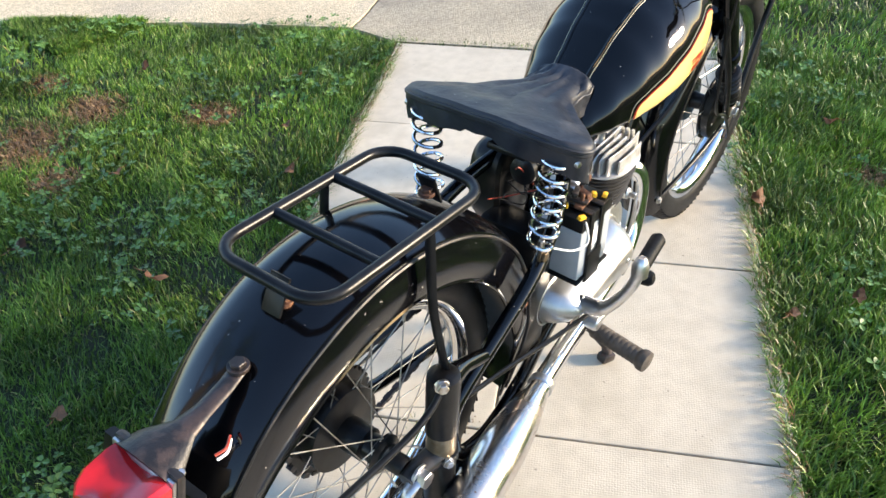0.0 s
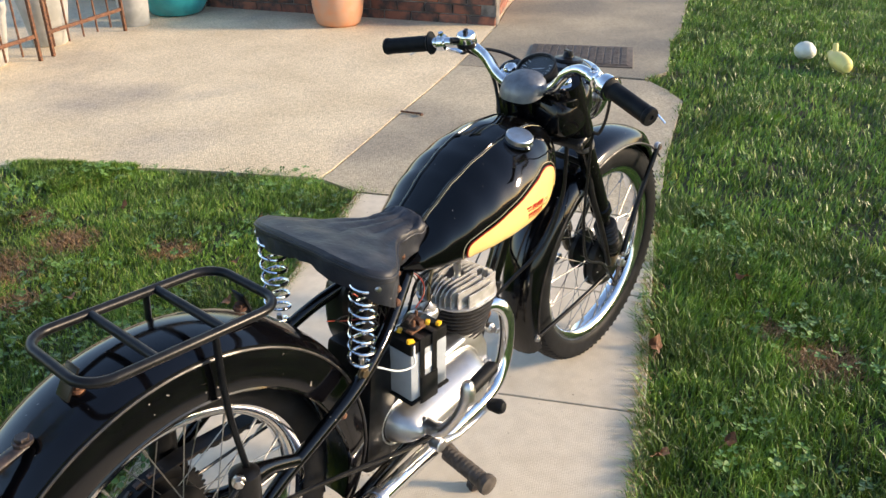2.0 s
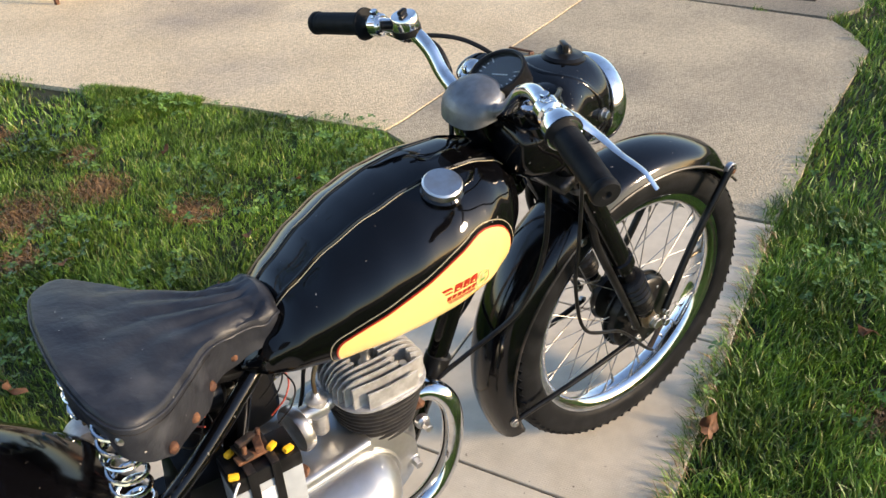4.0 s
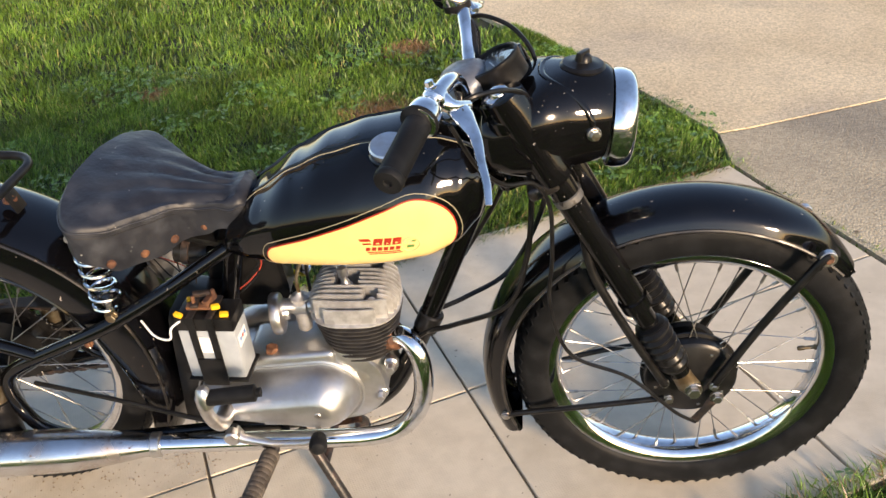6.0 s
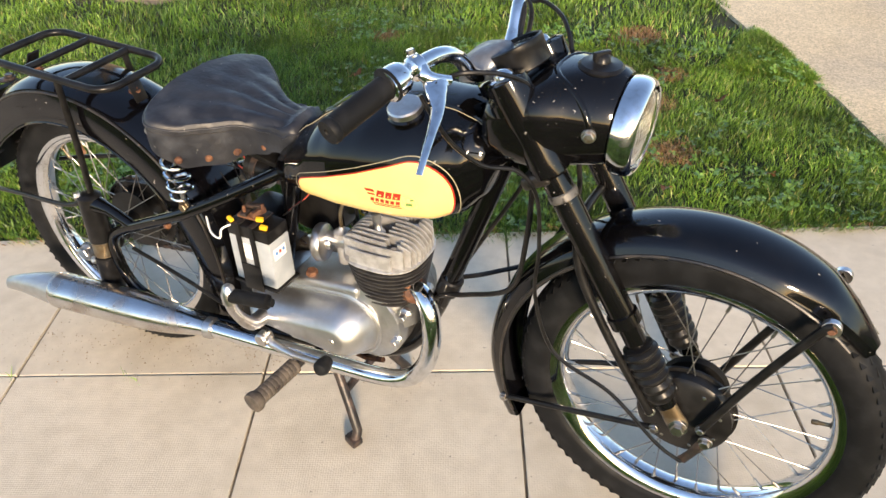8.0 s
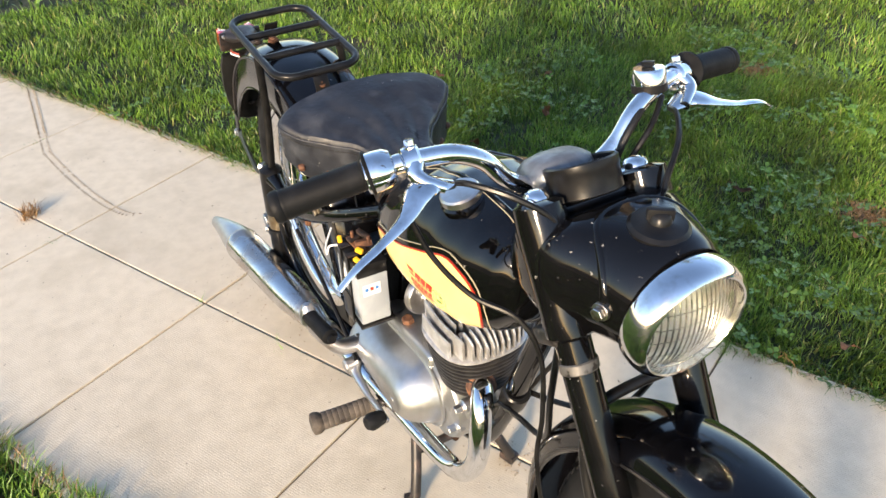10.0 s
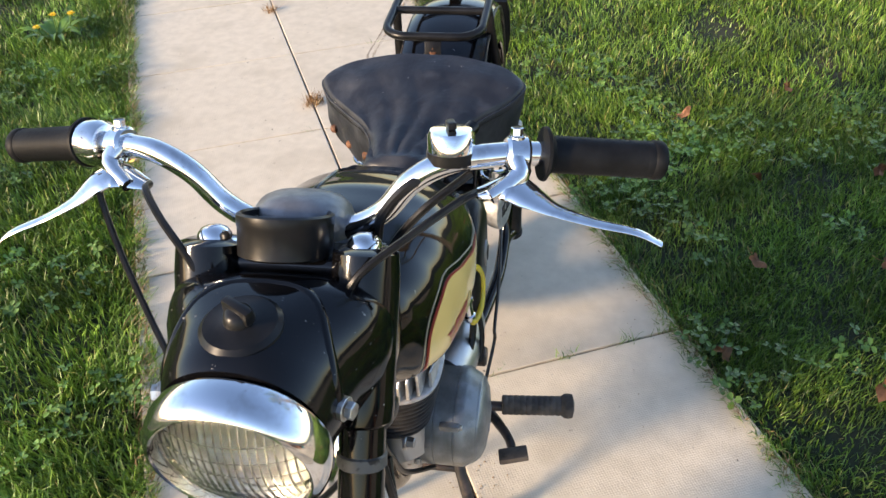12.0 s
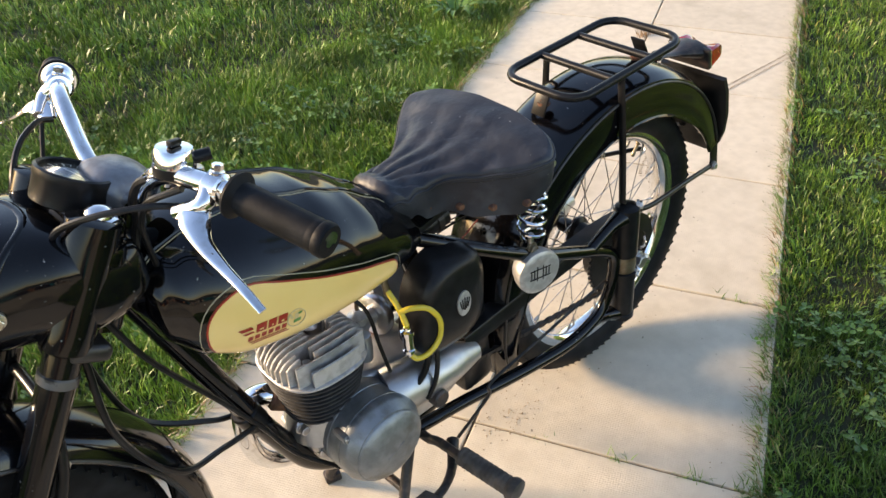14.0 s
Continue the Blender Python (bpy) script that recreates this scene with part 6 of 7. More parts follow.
LAWN_EDGE = [(1.8, -0.588), (2.16, -0.62), (2.46, -0.628), (2.95, -0.670), (3.40, -0.712), (3.586, -0.632), (3.79, -0.50), (3.99, -0.637), (4.75, -0.64), (4.98, -0.70), (6.2, -0.777), (9.0, -1.0)]


def lawn_right(a):
    """Where the lawn to the right begins, across the plan."""
    return float(np.interp(a, [p for p, _ in LAWN_EDGE], [q for _, q in LAWN_EDGE]))


def sheet(name, pts, top, thick, mat, label, category):
    bm = bmesh.new()
    up = [bm.verts.new((*p[:2], top)) for p in pts]
    dn = [bm.verts.new((*p[:2], top - thick)) for p in pts]
    bm.faces.new(up)
    n = len(up)
    for i in range(n):
        bm.faces.new((up[i], dn[i], dn[(i + 1) % n], up[(i + 1) % n]))
    return tagged(part(name, bm, mat, smooth=False), label, category, kind="structure")


CRACK = [(1.95, 0.822), (2.07, 0.800), (2.44, 0.768), (2.81, 0.738), (3.35, 0.685), (3.88, 0.645), (4.41, 0.617), (5.0, 0.605)]
left = [plan(a, l + 0.006) for a, l in CRACK] + [plan(5.6, 0.64), plan(9, 0.64), plan(9, 9)] + [plan(drive_edge(l) + 0.02 * math.sin(l * 9), l) for l in (9, 7, 5, 4, 3.2, 2.6, 2.0, 1.5, 1.1)]
sheet("driveway", left, -0.001, 0.03, AGG, "sandy exposed-aggregate concrete drive", "driveway")
sheet("concrete_apron", [plan(3.885, 0.640), plan(4.41, 0.611), plan(5.0, 0.599), plan(5.6, 0.63), plan(9, 0.63), *[plan(a, lawn_right(a) - 0.012) for a in (9, 7, 6.2, 5.5, 4.98, 4.75, 4.4, 3.99, 3.79)]], -0.001, 0.03, HOUSE_AGG, "smooth stained concrete by the house", "concrete path")
sheet("concrete_apron", [plan(PATH_END + 0.004, 0.62)] + [plan(a, l - 0.005) for a, l in CRACK[:6]] + [plan(a, lawn_right(a) - 0.012) for a in (3.755, 3.586, 3.40, 2.95, 2.46, 2.16, PATH_END + 0.004)], -0.003, 0.03, WORN_AGG, "worn sandy concrete between path and drive", "concrete path")

# the path's slabs
JOINT = material("joint_sand", (0.20, 0.165, 0.12), 0.95, second=(0.07, 0.06, 0.045), scale=14, spread=(0.4, 0.6), bump=0.4, bump_scale=200)
path_ob = tagged(empty("path", None), "garden path of square buff paving slabs", "path", kind="structure")
bed = block((12 * SLAB, 2 * SLAB, 0.02), pose(*plan(-3 * SLAB, 0, -0.017), 0, 0, PLAN_TURN), 0)
part("joint_filling", bed, JOINT, path_ob, smooth=False)
sm = None
random.seed(3)
for i in range(-9, 3):
    for j in (-1, 0):
        if sm is None:
            ob = sm = part("paving_slab", block((SLAB - 0.006, SLAB - 0.006, 0.04), None, 0.003), SLAB_M, path_ob, smooth=False)
        else:
            ob = again(sm, Matrix())
        c = plan(i * SLAB + SLAB / 2, j * SLAB + SLAB / 2, -0.02 + random.uniform(-0.0012, 0.0012))
        ob.matrix_basis = pose(c.x, c.y, c.z, random.uniform(-0.12, 0.12), random.uniform(-0.12, 0.12), PLAN_TURN + random.choice((0, 180)))

# inspection cover in the concrete
cov = tagged(empty("inspection_cover", None, pose(*plan(4.245, -0.09, 0.0), 0, 0, PLAN_TURN + 2.2)), "rusty ribbed iron inspection cover set in concrete", "manhole cover")
part("cover_frame", block((0.51, 0.66, 0.012), pose(0, 0, 0.001), 0.003), COVERIRON, cov)
part("cover_plate", block((0.46, 0.61, 0.008), pose(0, 0, 0.0065), 0.002), COVERIRON, cov)
rib = None
for i in range(14):
    for j in range(12):
        m = pose(-0.208 + i * 0.032, -0.275 + j * 0.050, 0.012)
        if rib is None:
            rib = part("cover_rib", block((0.024, 0.040, 0.006), None, 0.002, segs=1), COVERIRON, cov, at=m, smooth=False)
        else:
            again(rib, m)
peg = [plan(2.893, 0.729, 0.006), plan(2.884, 0.67, 0.006), plan(2.876, 0.615, 0.006), plan(2.862, 0.602, 0.008), plan(2.84, 0.608, 0.012)]
tagged(part("iron_peg", tube(peg, 0.006, 8, 4), RUST), "bent rusty iron peg lying on the concrete", "metal peg")

# ---- low brick wall beyond the drive ----
def brick_run(parent, origin, turn, count, courses, sm):
    for c in range(courses):
        for i in range(count):
            off = 0.1125 if c % 2 else 0
            m = pose(*origin, 0, 0, turn) @ pose(0.1125 + i * 0.225 + off, 0, 0.0375 + c * 0.075 - 0.01)
            if sm is None:
                sm = part("brick", block((0.215, 0.10, 0.065), None, 0.004, segs=1), BRICK, parent, at=m, smooth=False)
            else:
                again(sm, m, parent)
    return sm


WA, WL, WTURN = 4.98, 0.61, 84
wall = tagged(empty("wall_house"), "low sooty red brick wall at the edge of the drive", "brick wall", kind="structure")
face = pose(*plan(WA, WL), 0, 0, PLAN_TURN + WTURN)
side_face = pose(*plan(WA, WL), 0, 0, PLAN_TURN + 3)
part("mortar_core", block((4.0, 0.088, 0.45), face @ pose(2.0, -0.07, 0.21), 0.002), MORTAR, wall)
part("mortar_core", block((2.7, 0.088, 0.45), side_face @ pose(1.55, 0.07, 0.21), 0.002), MORTAR, wall)
o = face @ Vector((0, -0.062, 0))
sm_b = brick_run(wall, o, PLAN_TURN + WTURN, 17, 6, None)
o = side_face @ Vector((0.12, 0.062, 0))
brick_run(wall, o, PLAN_TURN + 3, 12, 6, sm_b)
part("coping", block((4.1, 0.16, 0.05), face @ pose(1.98, -0.06, 0.46), 0.008), MORTAR, wall)
part("coping", block((2.9, 0.16, 0.05), side_face @ pose(1.55, 0.06, 0.462), 0.008), MORTAR, wall)


# ---- pots by the wall ----
def pot(name, at, prof, mat, label, soil_r, soil_z):
    p = part(name, lathe(prof, 40, closed_profile=True), mat)
    p.matrix_basis = Matrix.Translation(at)
    part("pot_soil", lathe([(soil_r, soil_z - 0.02), (soil_r, soil_z), (0.001, soil_z + 0.01)], 24), SOIL, p)
    return tagged(p, label, "plant pot", "pots by the house")


pot("terracotta_pot", (3.70, 3.94, -0.002), [(0.001, 0), (0.14, 0), (0.165, 0.02), (0.185, 0.09), (0.195, 0.17), (0.19, 0.22), (0.175, 0.245), (0.18, 0.255), (0.185, 0.40), (0.165, 0.40), (0.16, 0.25), (0.16, 0.05), (0.001, 0.05)], TERRA, "round terracotta flower pot standing on the drive", 0.16, 0.36)
pot("glazed_pot", (3.13, 5.28, -0.002), [(0.001, 0), (0.19, 0), (0.22, 0.02), (0.27, 0.12), (0.30, 0.25), (0.30, 0.38), (0.27, 0.38), (0.25, 0.1), (0.001, 0.08)], TEAL, "large teal glazed flower pot on the drive", 0.26, 0.34)
pot("zinc_planter", (2.68, 5.13, -0.002), [(0.001, 0), (0.10, 0), (0.105, 0.01), (0.13, 0.40), (0.135, 0.41), (0.12, 0.41), (0.095, 0.03), (0.001, 0.03)], ZINC, "tall pale zinc planter beside the railing", 0.115, 0.38)
# rusty iron railing stand with pale pots behind it
rl = tagged(empty("iron_railing", None, pose(1.804, 4.648, 0, 0, 0, 25)), "rusty iron railing panels leaning together on the drive", "iron railing")
for x in (-0.9, -0.10, 0.02, 0.78):
    part("post", block((0.022, 0.022, 0.62), pose(x, 0, 0.31), 0.003), RUST, rl)
for z in (0.16, 0.56):
    part("rail", block((0.82, 0.012, 0.025), pose(-0.5, 0, z), 0.002), RUST, rl)
    part("rail", block((0.76, 0.012, 0.025), pose(0.40, 0, z), 0.002), RUST, rl)
for k in range(12):
    x = -0.82 + k * 0.145
    if abs(x + 0.04) > 0.05:
        part("spike", tube([(x, 0, 0.06), (x, 0, 0.4), (x, 0, 0.60)], [0.007, 0.007, 0.004], 8, 1), RUST, rl)
for x, y in ((1.44, 4.75), (1.97, 5.02), (1.02, 4.53)):
    pot("stone_pot", (x, y, -0.002), [(0.001, 0), (0.10, 0), (0.12, 0.02), (0.17, 0.32), (0.18, 0.34), (0.18, 0.40), (0.16, 0.40), (0.12, 0.05), (0.001, 0.05)], ZINC, "pale weathered pot behind the railing", 0.15, 0.36)

# ---- tree trunk on the far lawn ----
random.seed(11)
tr = tagged(empty("tree", None, pose(-2.30, 2.24, -0.03)), "tree trunk with yellow lichen rising from the lawn", "tree")
bm = bmesh.new()
rings = []
for z, r in ((0, 0.30), (0.05, 0.25), (0.15, 0.215), (0.35, 0.20), (0.8, 0.185), (1.5, 0.17), (2.2, 0.16), (3.0, 0.12), (3.8, 0.07), (4.5, 0.02)):
    rings.append([bm.verts.new(((r + (0.05 if z < 0.1 else 0.02) * noise.noise(Vector((math.cos(a) * 2, math.sin(a) * 2, z * 2)))) * math.cos(a), (r + (0.05 if z < 0.1 else 0.02) * noise.noise(Vector((math.cos(a) * 2, math.sin(a) * 2, z * 2)))) * math.sin(a), z)) for a in (2 * math.pi * k / 36 for k in range(36))])
skin(bm, rings)
part("trunk", bm, BARK, tr)
tips = []
for q in range(7):
    a, z0 = q * 2.4 + 0.4, 1.9 + 0.3 * q
    L = 1.5 - 0.12 * q
    p0, p2 = Vector((0, 0, z0)), Vector((L * math.cos(a), L * math.sin(a), z0 + 0.75 * L))
    part("limb", tube([p0, p0.lerp(p2, 0.5) + Vector((0, 0, -0.08)), p2], [0.055, 0.035, 0.012], 10, 5), BARK, tr)
    tips += [p0.lerp(p2, u) for u in (0.55, 0.75, 0.95)]
tips.append(Vector((0, 0, 4.4)))
vs, fs = [], []
for q in range(3600):
    c = random.choice(tips) + Vector((random.gauss(0, 0.24), random.gauss(0, 0.24), random.gauss(0, 0.2)))
    m = Matrix.Translation(c) @ Matrix.Rotation(random.uniform(0, 6.28), 4, "Z") @ Matrix.Rotation(random.uniform(-1, 1), 4, "X")
    n0, s = len(vs), random.uniform(0.02, 0.036)
    vs += [tuple(m @ Vector((s * x, s * y, s * z))) for x, y, z in ((-1, 0, 0), (-0.2, 0.5, 0.12), (1, 0, 0), (-0.2, -0.5, 0.12), (0.2, 0, -0.05))]
    fs += [(n0, n0 + 4, n0 + 1), (n0 + 1, n0 + 4, n0 + 2), (n0 + 2, n0 + 4, n0 + 3), (n0 + 3, n0 + 4, n0)]
me = bpy.data.meshes.new("crown")
me.from_pydata(vs, [], fs)
me.materials.append(CLOVER)
crown = new("crown", me)
crown.parent = tr

# ---- things on the right-hand lawn ----
toy = tagged(part("toy_bottle", rod((4.72, 0.55, 0.045), (4.86, 0.71, 0.075), [(0.012, 0), (0.03, 0.008), (0.045, 0.04), (0.052, 0.09), (0.05, 0.14), (0.036, 0.18), (0.026, 0.20), (0.024, 0.225), (0.018, 0.23)], 28), TOY_Y), "pale yellow plastic toy lying on the lawn", "toy")
part("toy_handle", cyl((4.835, 0.68, 0.10), (4.84, 0.69, 0.15), 0.016, 14, 0.004), TOY_Y, toy)
bm = bmesh.new()
bmesh.ops.create_uvsphere(bm, u_segments=28, v_segments=16, radius=1, matrix=pose(4.95, 0.90, 0.05) @ Matrix.Diagonal((0.065, 0.065, 0.055, 1)))
for v in bm.verts:
    v.co += v.normal * 0.012 * noise.noise(v.co * 18)
tagged(part("toy_ball", bm, TOY_W), "dirty white soft ball lying on the lawn", "ball")


# ---- grass ----
def bare(x, y):
    """Dead patches in the lawn: 1 in their middle."""
    f = 0.0
    for px, py, r in ((0.36, 1.90, 0.17), (0.64, 1.93, 0.13), (0.85, 1.57, 0.11), (1.755, -0.487, 0.13), (1.80, -0.30, 0.08), (0.31, 1.62, 0.09), (0.36, 2.62, 0.13), (0.64, 2.24, 0.09), (-0.70, 2.12, 0.09), (-1.75, 0.70, 0.16), (0.69, 2.98, 0.2), (-2.3, 2.2, 0.42)):
        d = math.hypot(x - px, y - py) / r
        f = max(f, 1.15 - d)
    return max(0.0, min(1.0, f))


def on_lawn(x, y):
    a, l = unplan(x, y)
    if -9 * SLAB < a < PATH_END and abs(l) < 0.594 + 0.05 * noise.noise(Vector((x * 6, y * 6, 2))) - 0.012:
        return False
    if l >= 0:
        return a < drive_edge(l) + 0.025 + 0.03 * noise.noise(Vector((x * 6, y * 6, 0)))
    if a < PATH_END:
        return True
    return l < lawn_right(a) + 0.028 * max(0.0, min(1.0, 3.0 - a)) + 0.014 * noise.noise(Vector((x * 6, y * 6, 0)))


def strip(mesh_name, roots, heights, widths, turns, leans, bends, mat):
    """One mesh of bent, tapered blades, five corners each."""
    n = len(roots)
    co = np.zeros((n, 5, 3), np.float32)
    dx, dy = np.cos(turns), np.sin(turns)
    lx, ly = np.cos(bends), np.sin(bends)
    for k, (t, w) in enumerate(((0.0, 1.0), (0.0, -1.0), (0.55, 0.8), (0.55, -0.8), (1.0, 0.0))):
        off = leans * heights * t ** 1.7
        co[:, k, 0] = roots[:, 0] + dx * widths * w * 0.5 + lx * off
        co[:, k, 1] = roots[:, 1] + dy * widths * w * 0.5 + ly * off
        co[:, k, 2] = roots[:, 2] + heights * t * np.sqrt(np.maximum(0.15, 1 - (leans * 0.75 * t) ** 2))
    me = bpy.data.meshes.new(mesh_name)
    me.vertices.add(n * 5)
    me.vertices.foreach_set("co", co.reshape(-1))
    base = (np.arange(n) * 5)[:, None]
    loops = np.concatenate([base + np.array([0, 1, 3, 2]), base + np.array([2, 3, 4])], axis=1).astype(np.int32)
    me.loops.add(n * 7)
    me.loops.foreach_set("vertex_index", loops.reshape(-1))
    me.polygons.add(n * 2)
    starts = np.stack([np.arange(n) * 7, np.arange(n) * 7 + 4], axis=1).astype(np.int32)
    me.polygons.foreach_set("loop_start", starts.reshape(-1))
    me.polygons.foreach_set("use_smooth", [True] * (n * 2))
    me.update()
    me.validate()
    me.materials.append(mat)
    return new(mesh_name, me)


rng = np.random.default_rng(7)


def scatter(n, box, want, keep=None):
    """n random lawn places in the box, tufted."""
    got = []
    x0, x1, y0, y1 = box
    while len(got) < n:
        for x, y in rng.uniform((x0, y0), (x1, y1), (4000, 2)):
            if on_lawn(x, y):
                b = bare(x, y)
                tuft = 0.55 + 0.6 * noise.noise(Vector((x * 5, y * 5, 5))) + 0.35 * noise.noise(Vector((x * 17, y * 17, 9)))
                if rng.random() < want(x, y, b, tuft):
                    got.append((x, y, b, tuft))
                    if len(got) >= n:
                        break
    return np.array(got)


def lawn(name, n, box, height, width, label, want=None):
    g = scatter(n, box, want or (lambda x, y, b, t: (1 - 0.93 * b) * min(1, 0.35 + t)))
    z = np.full(len(g), -0.024)
    h = height * (0.55 + 0.55 * rng.random(len(g))) * (0.7 + 0.5 * np.clip(g[:, 3], 0, 1.2)) * (1 - 0.5 * g[:, 2])
    w = width * rng.uniform(0.6, 1.3, len(g))
    lean = np.clip(rng.normal(0.55, 0.3, len(g)), 0, 1.15)
    swirl = np.array([noise.noise(Vector((x * 2.3, y * 2.3, 3))) * 5 for x, y in g[:, :2]])
    bend = swirl + rng.normal(0, 1.5, len(g))
    roots = np.column_stack([g[:, 0], g[:, 1], z])
    return tagged(strip(name, roots, h, w, rng.uniform(0, 2 * math.pi, len(g)), lean, bend, GRASS), label, "grass", kind="stuff")


def mown(low=0.18, side=0, where=None):
    """How likely a blade is at a place: less on bare patches, and on one side of the path only."""
    return lambda x, y, b, t: (1 - 0.93 * b) * min(1, low + t) if (not side or unplan(x, y)[1] * side > 0) and (where is None or where(x, y)) else 0


lawn("lawn_grass", 130000, (-1.2, 2.3, -0.3, 2.4), 0.038, 0.0032, "rough green lawn grass beside the path", mown(side=1))
lawn("lawn_grass", 135000, (-1.9, 2.5, -2.0, 0.9), 0.054, 0.0038, "rough green lawn grass beside the path", mown(side=-1))
lawn("lawn_grass", 45000, (-3.0, -1.2, -1.3, 1.6), 0.042, 0.004, "rough green lawn grass farther off", mown(0.25, 1))
lawn("lawn_grass", 50000, (-3.4, 0.8, 1.6, 4.2), 0.050, 0.0055, "rough green lawn grass farther off", mown(0.25, 1, lambda x, y: x < -1.2 or y > 2.4))
lawn("lawn_grass", 80000, (2.4, 8.0, -0.8, 2.6), 0.052, 0.0055, "rough green lawn grass towards the house", mown(0.25, -1, lambda x, y: x > 2.5))
lawn("lawn_grass", 48000, (-2.6, 1.2, -3.8, -1.0), 0.050, 0.0045, "rough green lawn grass farther off", mown(0.25, -1, lambda x, y: x < -1.9 or y < -2.0))
lawn("lawn_grass", 26000, (0.8, 2.4, 2.4, 3.8), 0.048, 0.005, "rough green lawn grass by the drive", mown(0.25, 1))
lawn("lawn_grass", 70000, (-7.0, 9.0, -6.5, 6.5), 0.055, 0.014, "rough green lawn grass all round", mown(0.5, 0, lambda x, y: x < -3.0 or y < -2.4 or y > 4.0 or (x > 2.4 and y < -0.5)))

# dead grass in the bare patches and along the path's edges
g = scatter(9000, (-1.2, 2.3, -1.2, 2.8), lambda x, y, b, t: b)
tagged(strip("dead_grass", np.column_stack([g[:, 0], g[:, 1], np.full(len(g), -0.022)]), rng.uniform(0.012, 0.035, len(g)), rng.uniform(0.002, 0.004, len(g)), rng.uniform(0, 6.28, len(g)),
             rng.uniform(0.7, 1.2, len(g)), rng.uniform(0, 6.28, len(g)), DRY), "brown dead grass in bare patches of the lawn", "dead grass", kind="stuff")
ed = []
while len(ed) < 8500:
    a, s = rng.uniform(-3.2, 1.8), rng.choice((-1, 1))
    l = s * (0.590 + abs(rng.normal(0, 0.024)))
    p = plan(a, l)
    ed.append((p.x, p.y, math.atan2(UX, -UY) + (math.pi if s > 0 else 0) + rng.normal(0, 0.7)))
ed = np.array(ed)
for q, mat, label in ((ed[:3200], DRY, "dry grass fringe along the paving edge"), (ed[3200:], GRASS, "green grass leaning over the paving edge")):
    tagged(strip("edge_grass", np.column_stack([q[:, 0], q[:, 1], np.full(len(q), -0.014)]), rng.uniform(0.02, 0.065, len(q)), rng.uniform(0.0016, 0.0036, len(q)), rng.uniform(0, 6.28, len(q)),
                 rng.uniform(0.6, 1.2, len(q)), q[:, 2], mat), label, "grass", kind="stuff")
# small tufts in the joints
tf = []
for a0, l0, n in ((0.0, 0.32, 24), (0.0, 0.47, 30), (0.0, 0.17, 10), (-SLAB, 0.50, 20), (-SLAB, 0.0, 6), (-0.34, 0.0, 8), (-2 * SLAB, -0.05, 8), (-1.1, 0.57, 20), (0.0, 0.58, 40), (SLAB, 0.56, 24), (-3 * SLAB, 0.3, 12), (-0.31, -0.02, 4), (3.79, -0.2, 60), (3.83, 0.2, 40)):
    for k in range(n):
        p = plan(a0 + rng.normal(0, 0.006), l0 + rng.normal(0, 0.02))
        tf.append((p.x, p.y))
tf = np.array(tf)
tagged(strip("joint_weeds", np.column_stack([tf[:, 0], tf[:, 1], np.full(len(tf), -0.012)]), rng.uniform(0.015, 0.04, len(tf)), rng.uniform(0.0015, 0.003, len(tf)), rng.uniform(0, 6.28, len(tf)),
             rng.uniform(0.2, 1.0, len(tf)), rng.uniform(0, 6.28, len(tf)), GRASS), "tiny grass tufts in the paving joints", "weeds", kind="stuff")

# clover and broad leaves among the grass: three small leaflets on a stalk
def clover_patch(n, box, size, seed):
    r = np.random.default_rng(seed)
    vs, fs = [], []
    while len(vs) < n * 21:
        x, y = r.uniform(box[0], box[1]), r.uniform(box[2], box[3])
        if not on_lawn(x, y) or noise.noise(Vector((x * 3, y * 3, 12))) < 0.05:
            continue
        z = r.uniform(0.012, 0.035)
        s = size * r.uniform(0.7, 1.4)
        t0 = r.uniform(0, 6.28)
        tx, ty = r.normal(0, 0.3, 2)
        for k in range(3):
            a = t0 + k * 2.094
            b = len(vs)
            for u, w in ((0.05, 0), (0.5, 0.42), (0.95, 0.38), (1.12, 0.0), (0.95, -0.38), (0.5, -0.42), (0.6, 0.0)):
                px, py = s * (u * math.cos(a) - w * math.sin(a)), s * (u * math.sin(a) + w * math.cos(a))
                vs.append((x + px, y + py, z + px * tx + py * ty + (0.12 * s if w else 0)))
            for q in range(6):
                fs.append((b + q, b + (q + 1) % 6, b + 6))
    me = bpy.data.meshes.new("clover")
    me.from_pydata(vs, [], fs)
    me.materials.append(CLOVER)
    return tagged(new("clover", me), "clover and small broad leaves among the grass", "clover", kind="stuff")


clover_patch(1500, (-1.2, 1.9, 0.3, 2.6), 0.012, 1)
clover_patch(1300, (-1.6, 2.6, -2.0, 0.6), 0.012, 2)

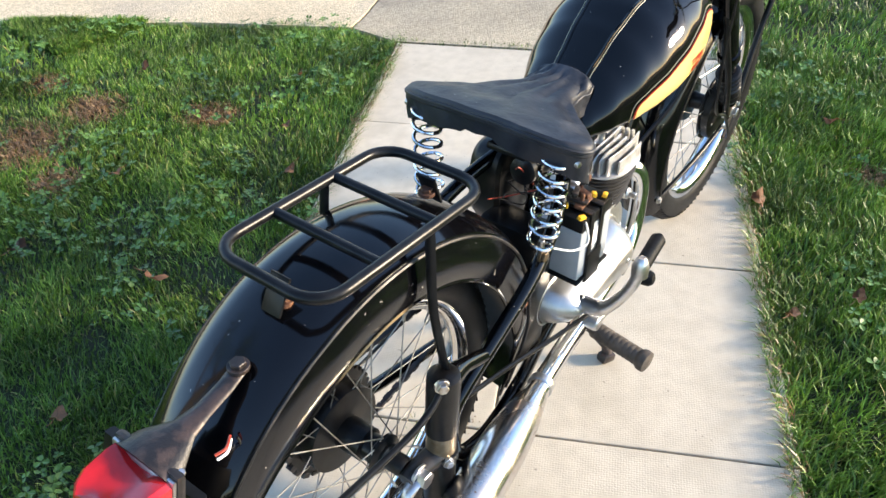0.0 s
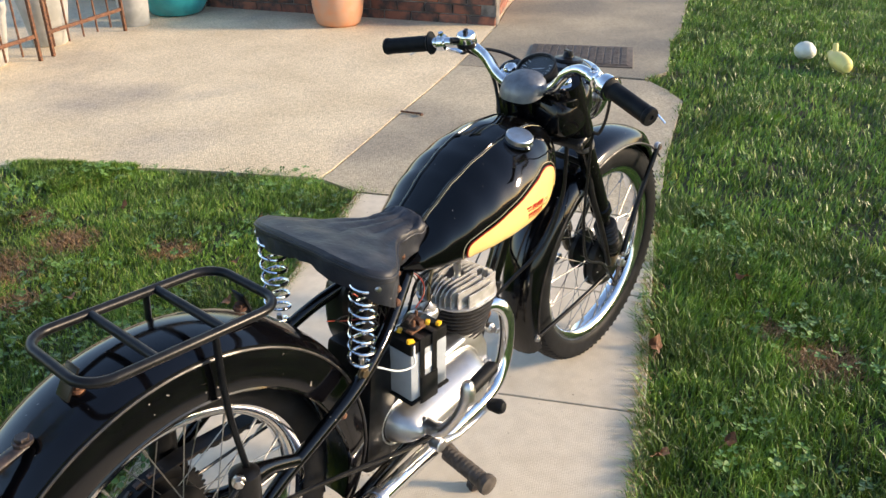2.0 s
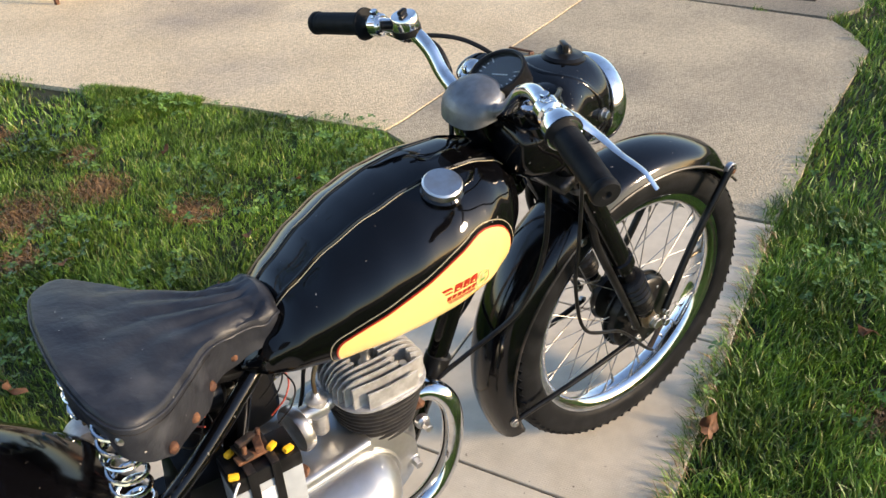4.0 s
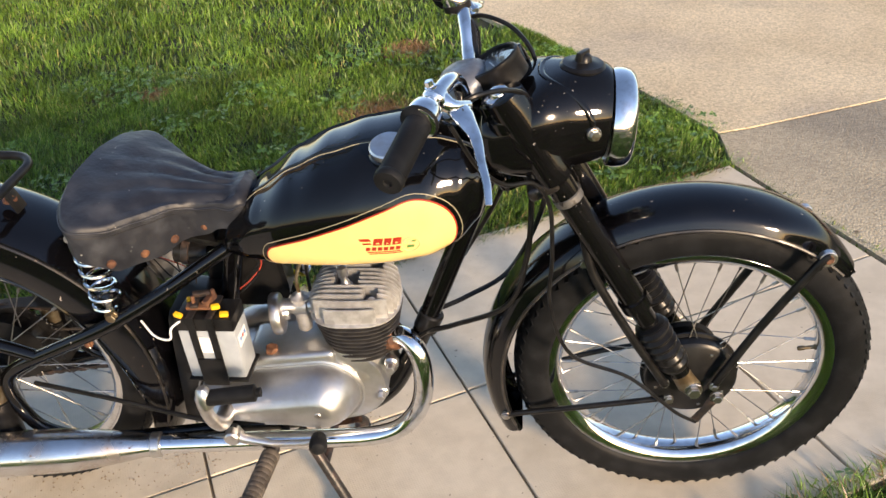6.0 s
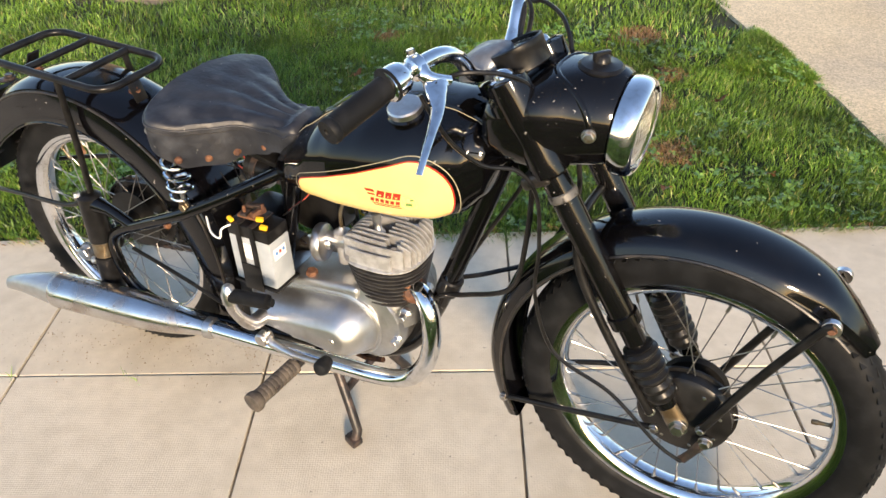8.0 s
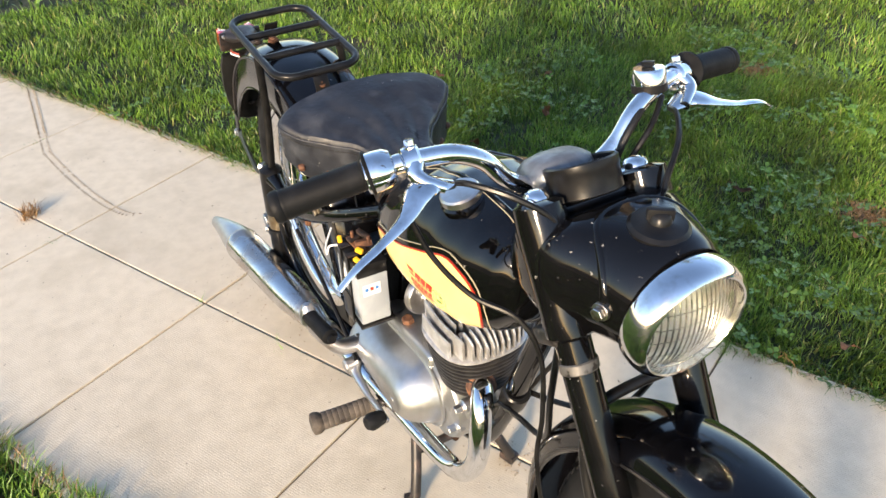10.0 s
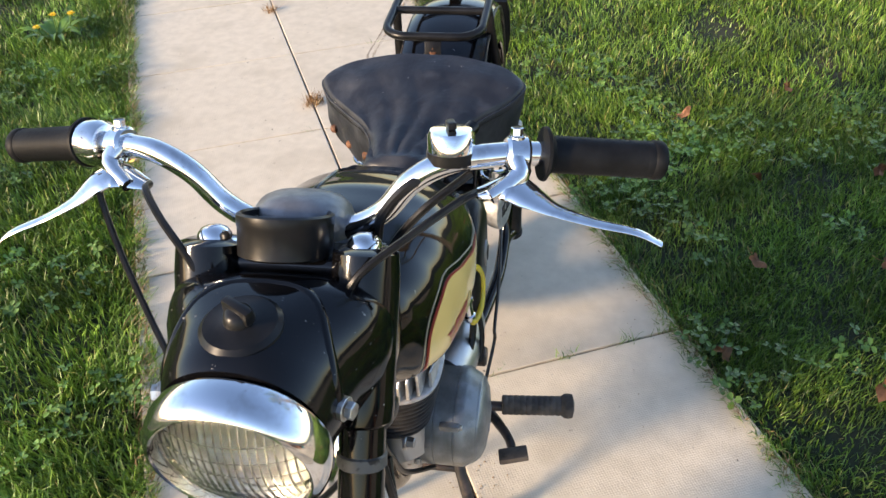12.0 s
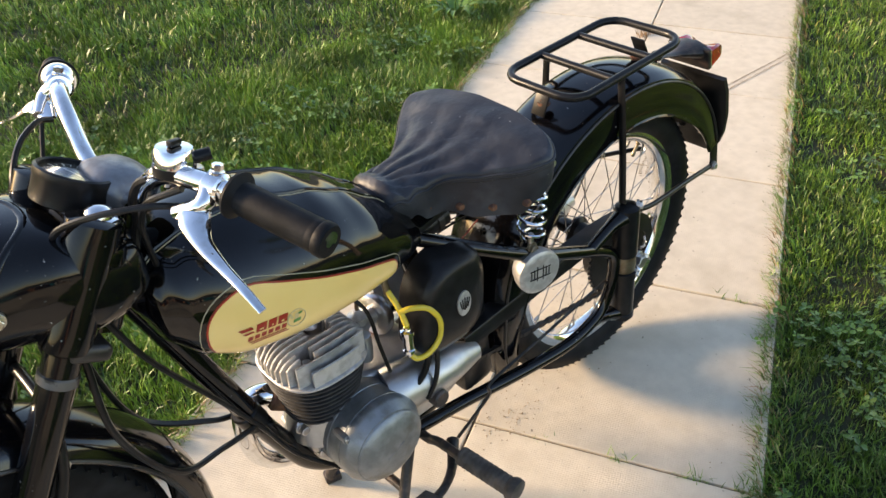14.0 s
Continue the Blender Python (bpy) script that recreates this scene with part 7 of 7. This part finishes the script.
# fallen leaves, each bent and lobed
random.seed(21)
lv = None
spots = [(0.93, 1.27), (0.42, 1.45), (0.05, 1.35), (-0.62, 0.75), (-0.95, 0.55), (-0.25, 1.05), (0.6, 2.2), (1.2, 1.5), (0.2, 0.95), (-0.2, 0.72), (-0.7, 1.1), (1.2, -0.45), (1.05, -0.35), (2.0, -0.1), (-0.5, 1.6), (0.3, 2.4), (-1.0, 1.3), (0.15, 0.62), (0.75, 1.05), (1.45, -0.1), (-1.2, 0.9), (0.9, 2.0)]
for x, y in spots:
    if not on_lawn(x, y):
        continue
    m = pose(x, y, 0.022 + 0.01 * random.random(), random.uniform(-35, 35), random.uniform(-35, 35), random.uniform(0, 360)) @ Matrix.Diagonal((*([random.uniform(0.7, 1.3)] * 3), 1))
    if lv is None:
        bm = bmesh.new()
        ring = []
        for k in range(16):
            a = 2 * math.pi * k / 16
            r = 0.021 * (1 + 0.22 * math.cos(5 * a)) * (1.25 if math.cos(a) > 0.6 else 1)
            ring.append(bm.verts.new((r * math.cos(a), r * math.sin(a) * 0.75, 0.007 * math.cos(2 * a) + 0.004 * math.sin(3 * a))))
        c = bm.verts.new((0, 0, -0.002))
        for k in range(16):
            bm.faces.new((ring[k], ring[(k + 1) % 16], c))
        bmesh.ops.solidify(bm, geom=bm.faces[:], thickness=0.0006)
        sweep(bm, [(-0.02, 0, 0.005), (-0.035, 0.003, 0.002), (-0.045, 0.006, 0.004)], 0.0008, 5)
        lv = tagged(part("fallen_leaf", bm, LEAF, at=m), "curled brown fallen leaf on the lawn", "leaf", "fallen leaves")
    else:
        o = again(lv, m)
        tagged(o, "", "leaf", "fallen leaves")

# dandelion plant by the path
dn = tagged(empty("dandelion", None, pose(-1.23, -1.895, -0.02)), "dandelion plant with yellow flowers in the lawn", "dandelion")
for k in range(14):
    a = 2 * math.pi * k / 14 + random.uniform(-0.2, 0.2)
    L = random.uniform(0.09, 0.16)
    bm = bmesh.new()
    secs = []
    for j in range(7):
        u = j / 6
        w = 0.016 * math.sin(math.pi * min(1, u * 0.9 + 0.08)) * (1 if j % 2 else 0.7) + 0.001
        secs.append((L * u, w, 0.07 * math.sin(u * 2.2)))
    vsu = [[bm.verts.new((x * math.cos(a) - s * w * math.sin(a), x * math.sin(a) + s * w * math.cos(a), z + (0.004 if s else 0))) for s in (-1, 0, 1)] for x, w, z in secs]
    for p, q in zip(vsu, vsu[1:]):
        for s in (0, 1):
            bm.faces.new((p[s], p[s + 1], q[s + 1], q[s]))
    part("leaf", bm, CLOVER, dn)
for x, y, z in ((0.02, 0.03, 0.13), (-0.05, 0.06, 0.11), (0.06, -0.03, 0.09)):
    part("stalk", tube([(x * 0.3, y * 0.3, 0), (x * 0.8, y * 0.8, z * 0.6), (x, y, z)], 0.0025, 6, 3), CLOVER, dn)
    bm = bmesh.new()
    for k in range(26):
        a, t = k * 2.4, 0.25 + 0.75 * (k / 26)
        bmesh.ops.create_cube(bm, size=1, matrix=pose(x, y, z, 0, 0, math.degrees(a)) @ pose(0.011 * t, 0, 0.006 * (1 - t), 0, -60 * (1 - t), 0) @ Matrix.Diagonal((0.013, 0.004, 0.0012, 1)))
    part("flower", bm, PETAL, dn, smooth=False)

# dry brown weeds in two joints
for x, y, n, s in ((-0.872, -0.686, 110, 0.055), (-1.64, -1.137, 60, 0.045)):
    q = np.column_stack([x + rng.normal(0, 0.014, n), y + rng.normal(0, 0.014, n), np.full(n, -0.006)])
    tagged(strip("dry_weed", q, rng.uniform(0.4, 1.1, n) * s, rng.uniform(0.002, 0.0045, n), rng.uniform(0, 6.28, n), rng.uniform(0.3, 1.15, n), rng.uniform(0, 6.28, n), DRY),
           "brown dried weed growing from a paving joint", "weed")

# crumbs of earth and oil dirt lying on the paving
CRUMB = material("earth_crumbs", (0.24, 0.17, 0.10), 0.95, second=(0.34, 0.26, 0.17), scale=40)
vs, fs = [], []
for x0, y0, sx, sy, n in ((-0.22, -0.17, 0.10, 0.06, 130), (0.03, -0.06, 0.14, 0.05, 150), (0.25, 0.02, 0.12, 0.04, 90), (0.30, 0.055, 0.04, 0.02, 50), (0.60, 0.15, 0.05, 0.03, 60), (0.69, 0.175, 0.03, 0.03, 40), (-0.87, -0.68, 0.05, 0.05, 40), (1.1, 0.9, 0.3, 0.1, 30), (-0.1, 0.42, 0.3, 0.03, 40)):
    for k in range(n):
        x, y = rng.normal(x0, sx), rng.normal(y0, sy)
        s, a, b0 = rng.uniform(0.0007, 0.0024), rng.uniform(0, 6.28), len(vs)
        ring = [(x + s * math.cos(a + q * 1.257) * rng.uniform(0.6, 1.2), y + s * math.sin(a + q * 1.257) * rng.uniform(0.6, 1.2), 0.0) for q in range(5)]
        vs += ring + [(x, y, 0.0012 + 0.4 * s)]
        fs += [(b0 + q, b0 + (q + 1) % 5, b0 + 5) for q in range(5)]
me = bpy.data.meshes.new("dirt_crumbs")
me.from_pydata(vs, [], fs)
me.materials.append(CRUMB)
tagged(new("dirt_crumbs", me), "brown earth crumbs scattered on the paving", "dirt", kind="stuff")

# tread mark left by a muddy wheel along the path
MARK = material("dried_mud_print", (0.17, 0.13, 0.09), 0.95, second=(0.30, 0.25, 0.19), scale=60, spread=(0.4, 0.6))
bm = bmesh.new()
for j in range(118):
    k = j / 117
    x = -0.72 - 1.25 * k
    y = -0.385 - 0.205 * min(1, k * 2.2) ** 0.6 - 0.02 * k
    if rng.random() < 0.12:
        continue
    for off, lean in ((-0.011, 35), (0.011, -35)):
        bmesh.ops.create_cube(bm, size=1, matrix=pose(x, y + off, 0.0012, 0, 0, 7 + lean + rng.normal(0, 5)) @ Matrix.Diagonal((0.0042 * rng.uniform(0.5, 1.1), 0.011 * rng.uniform(0.6, 1.1), 0.0008, 1)))
tagged(part("tyre_mark", bm, MARK, smooth=False), "zigzag mud print of a tyre along the paving", "tyre mark", kind="stuff")
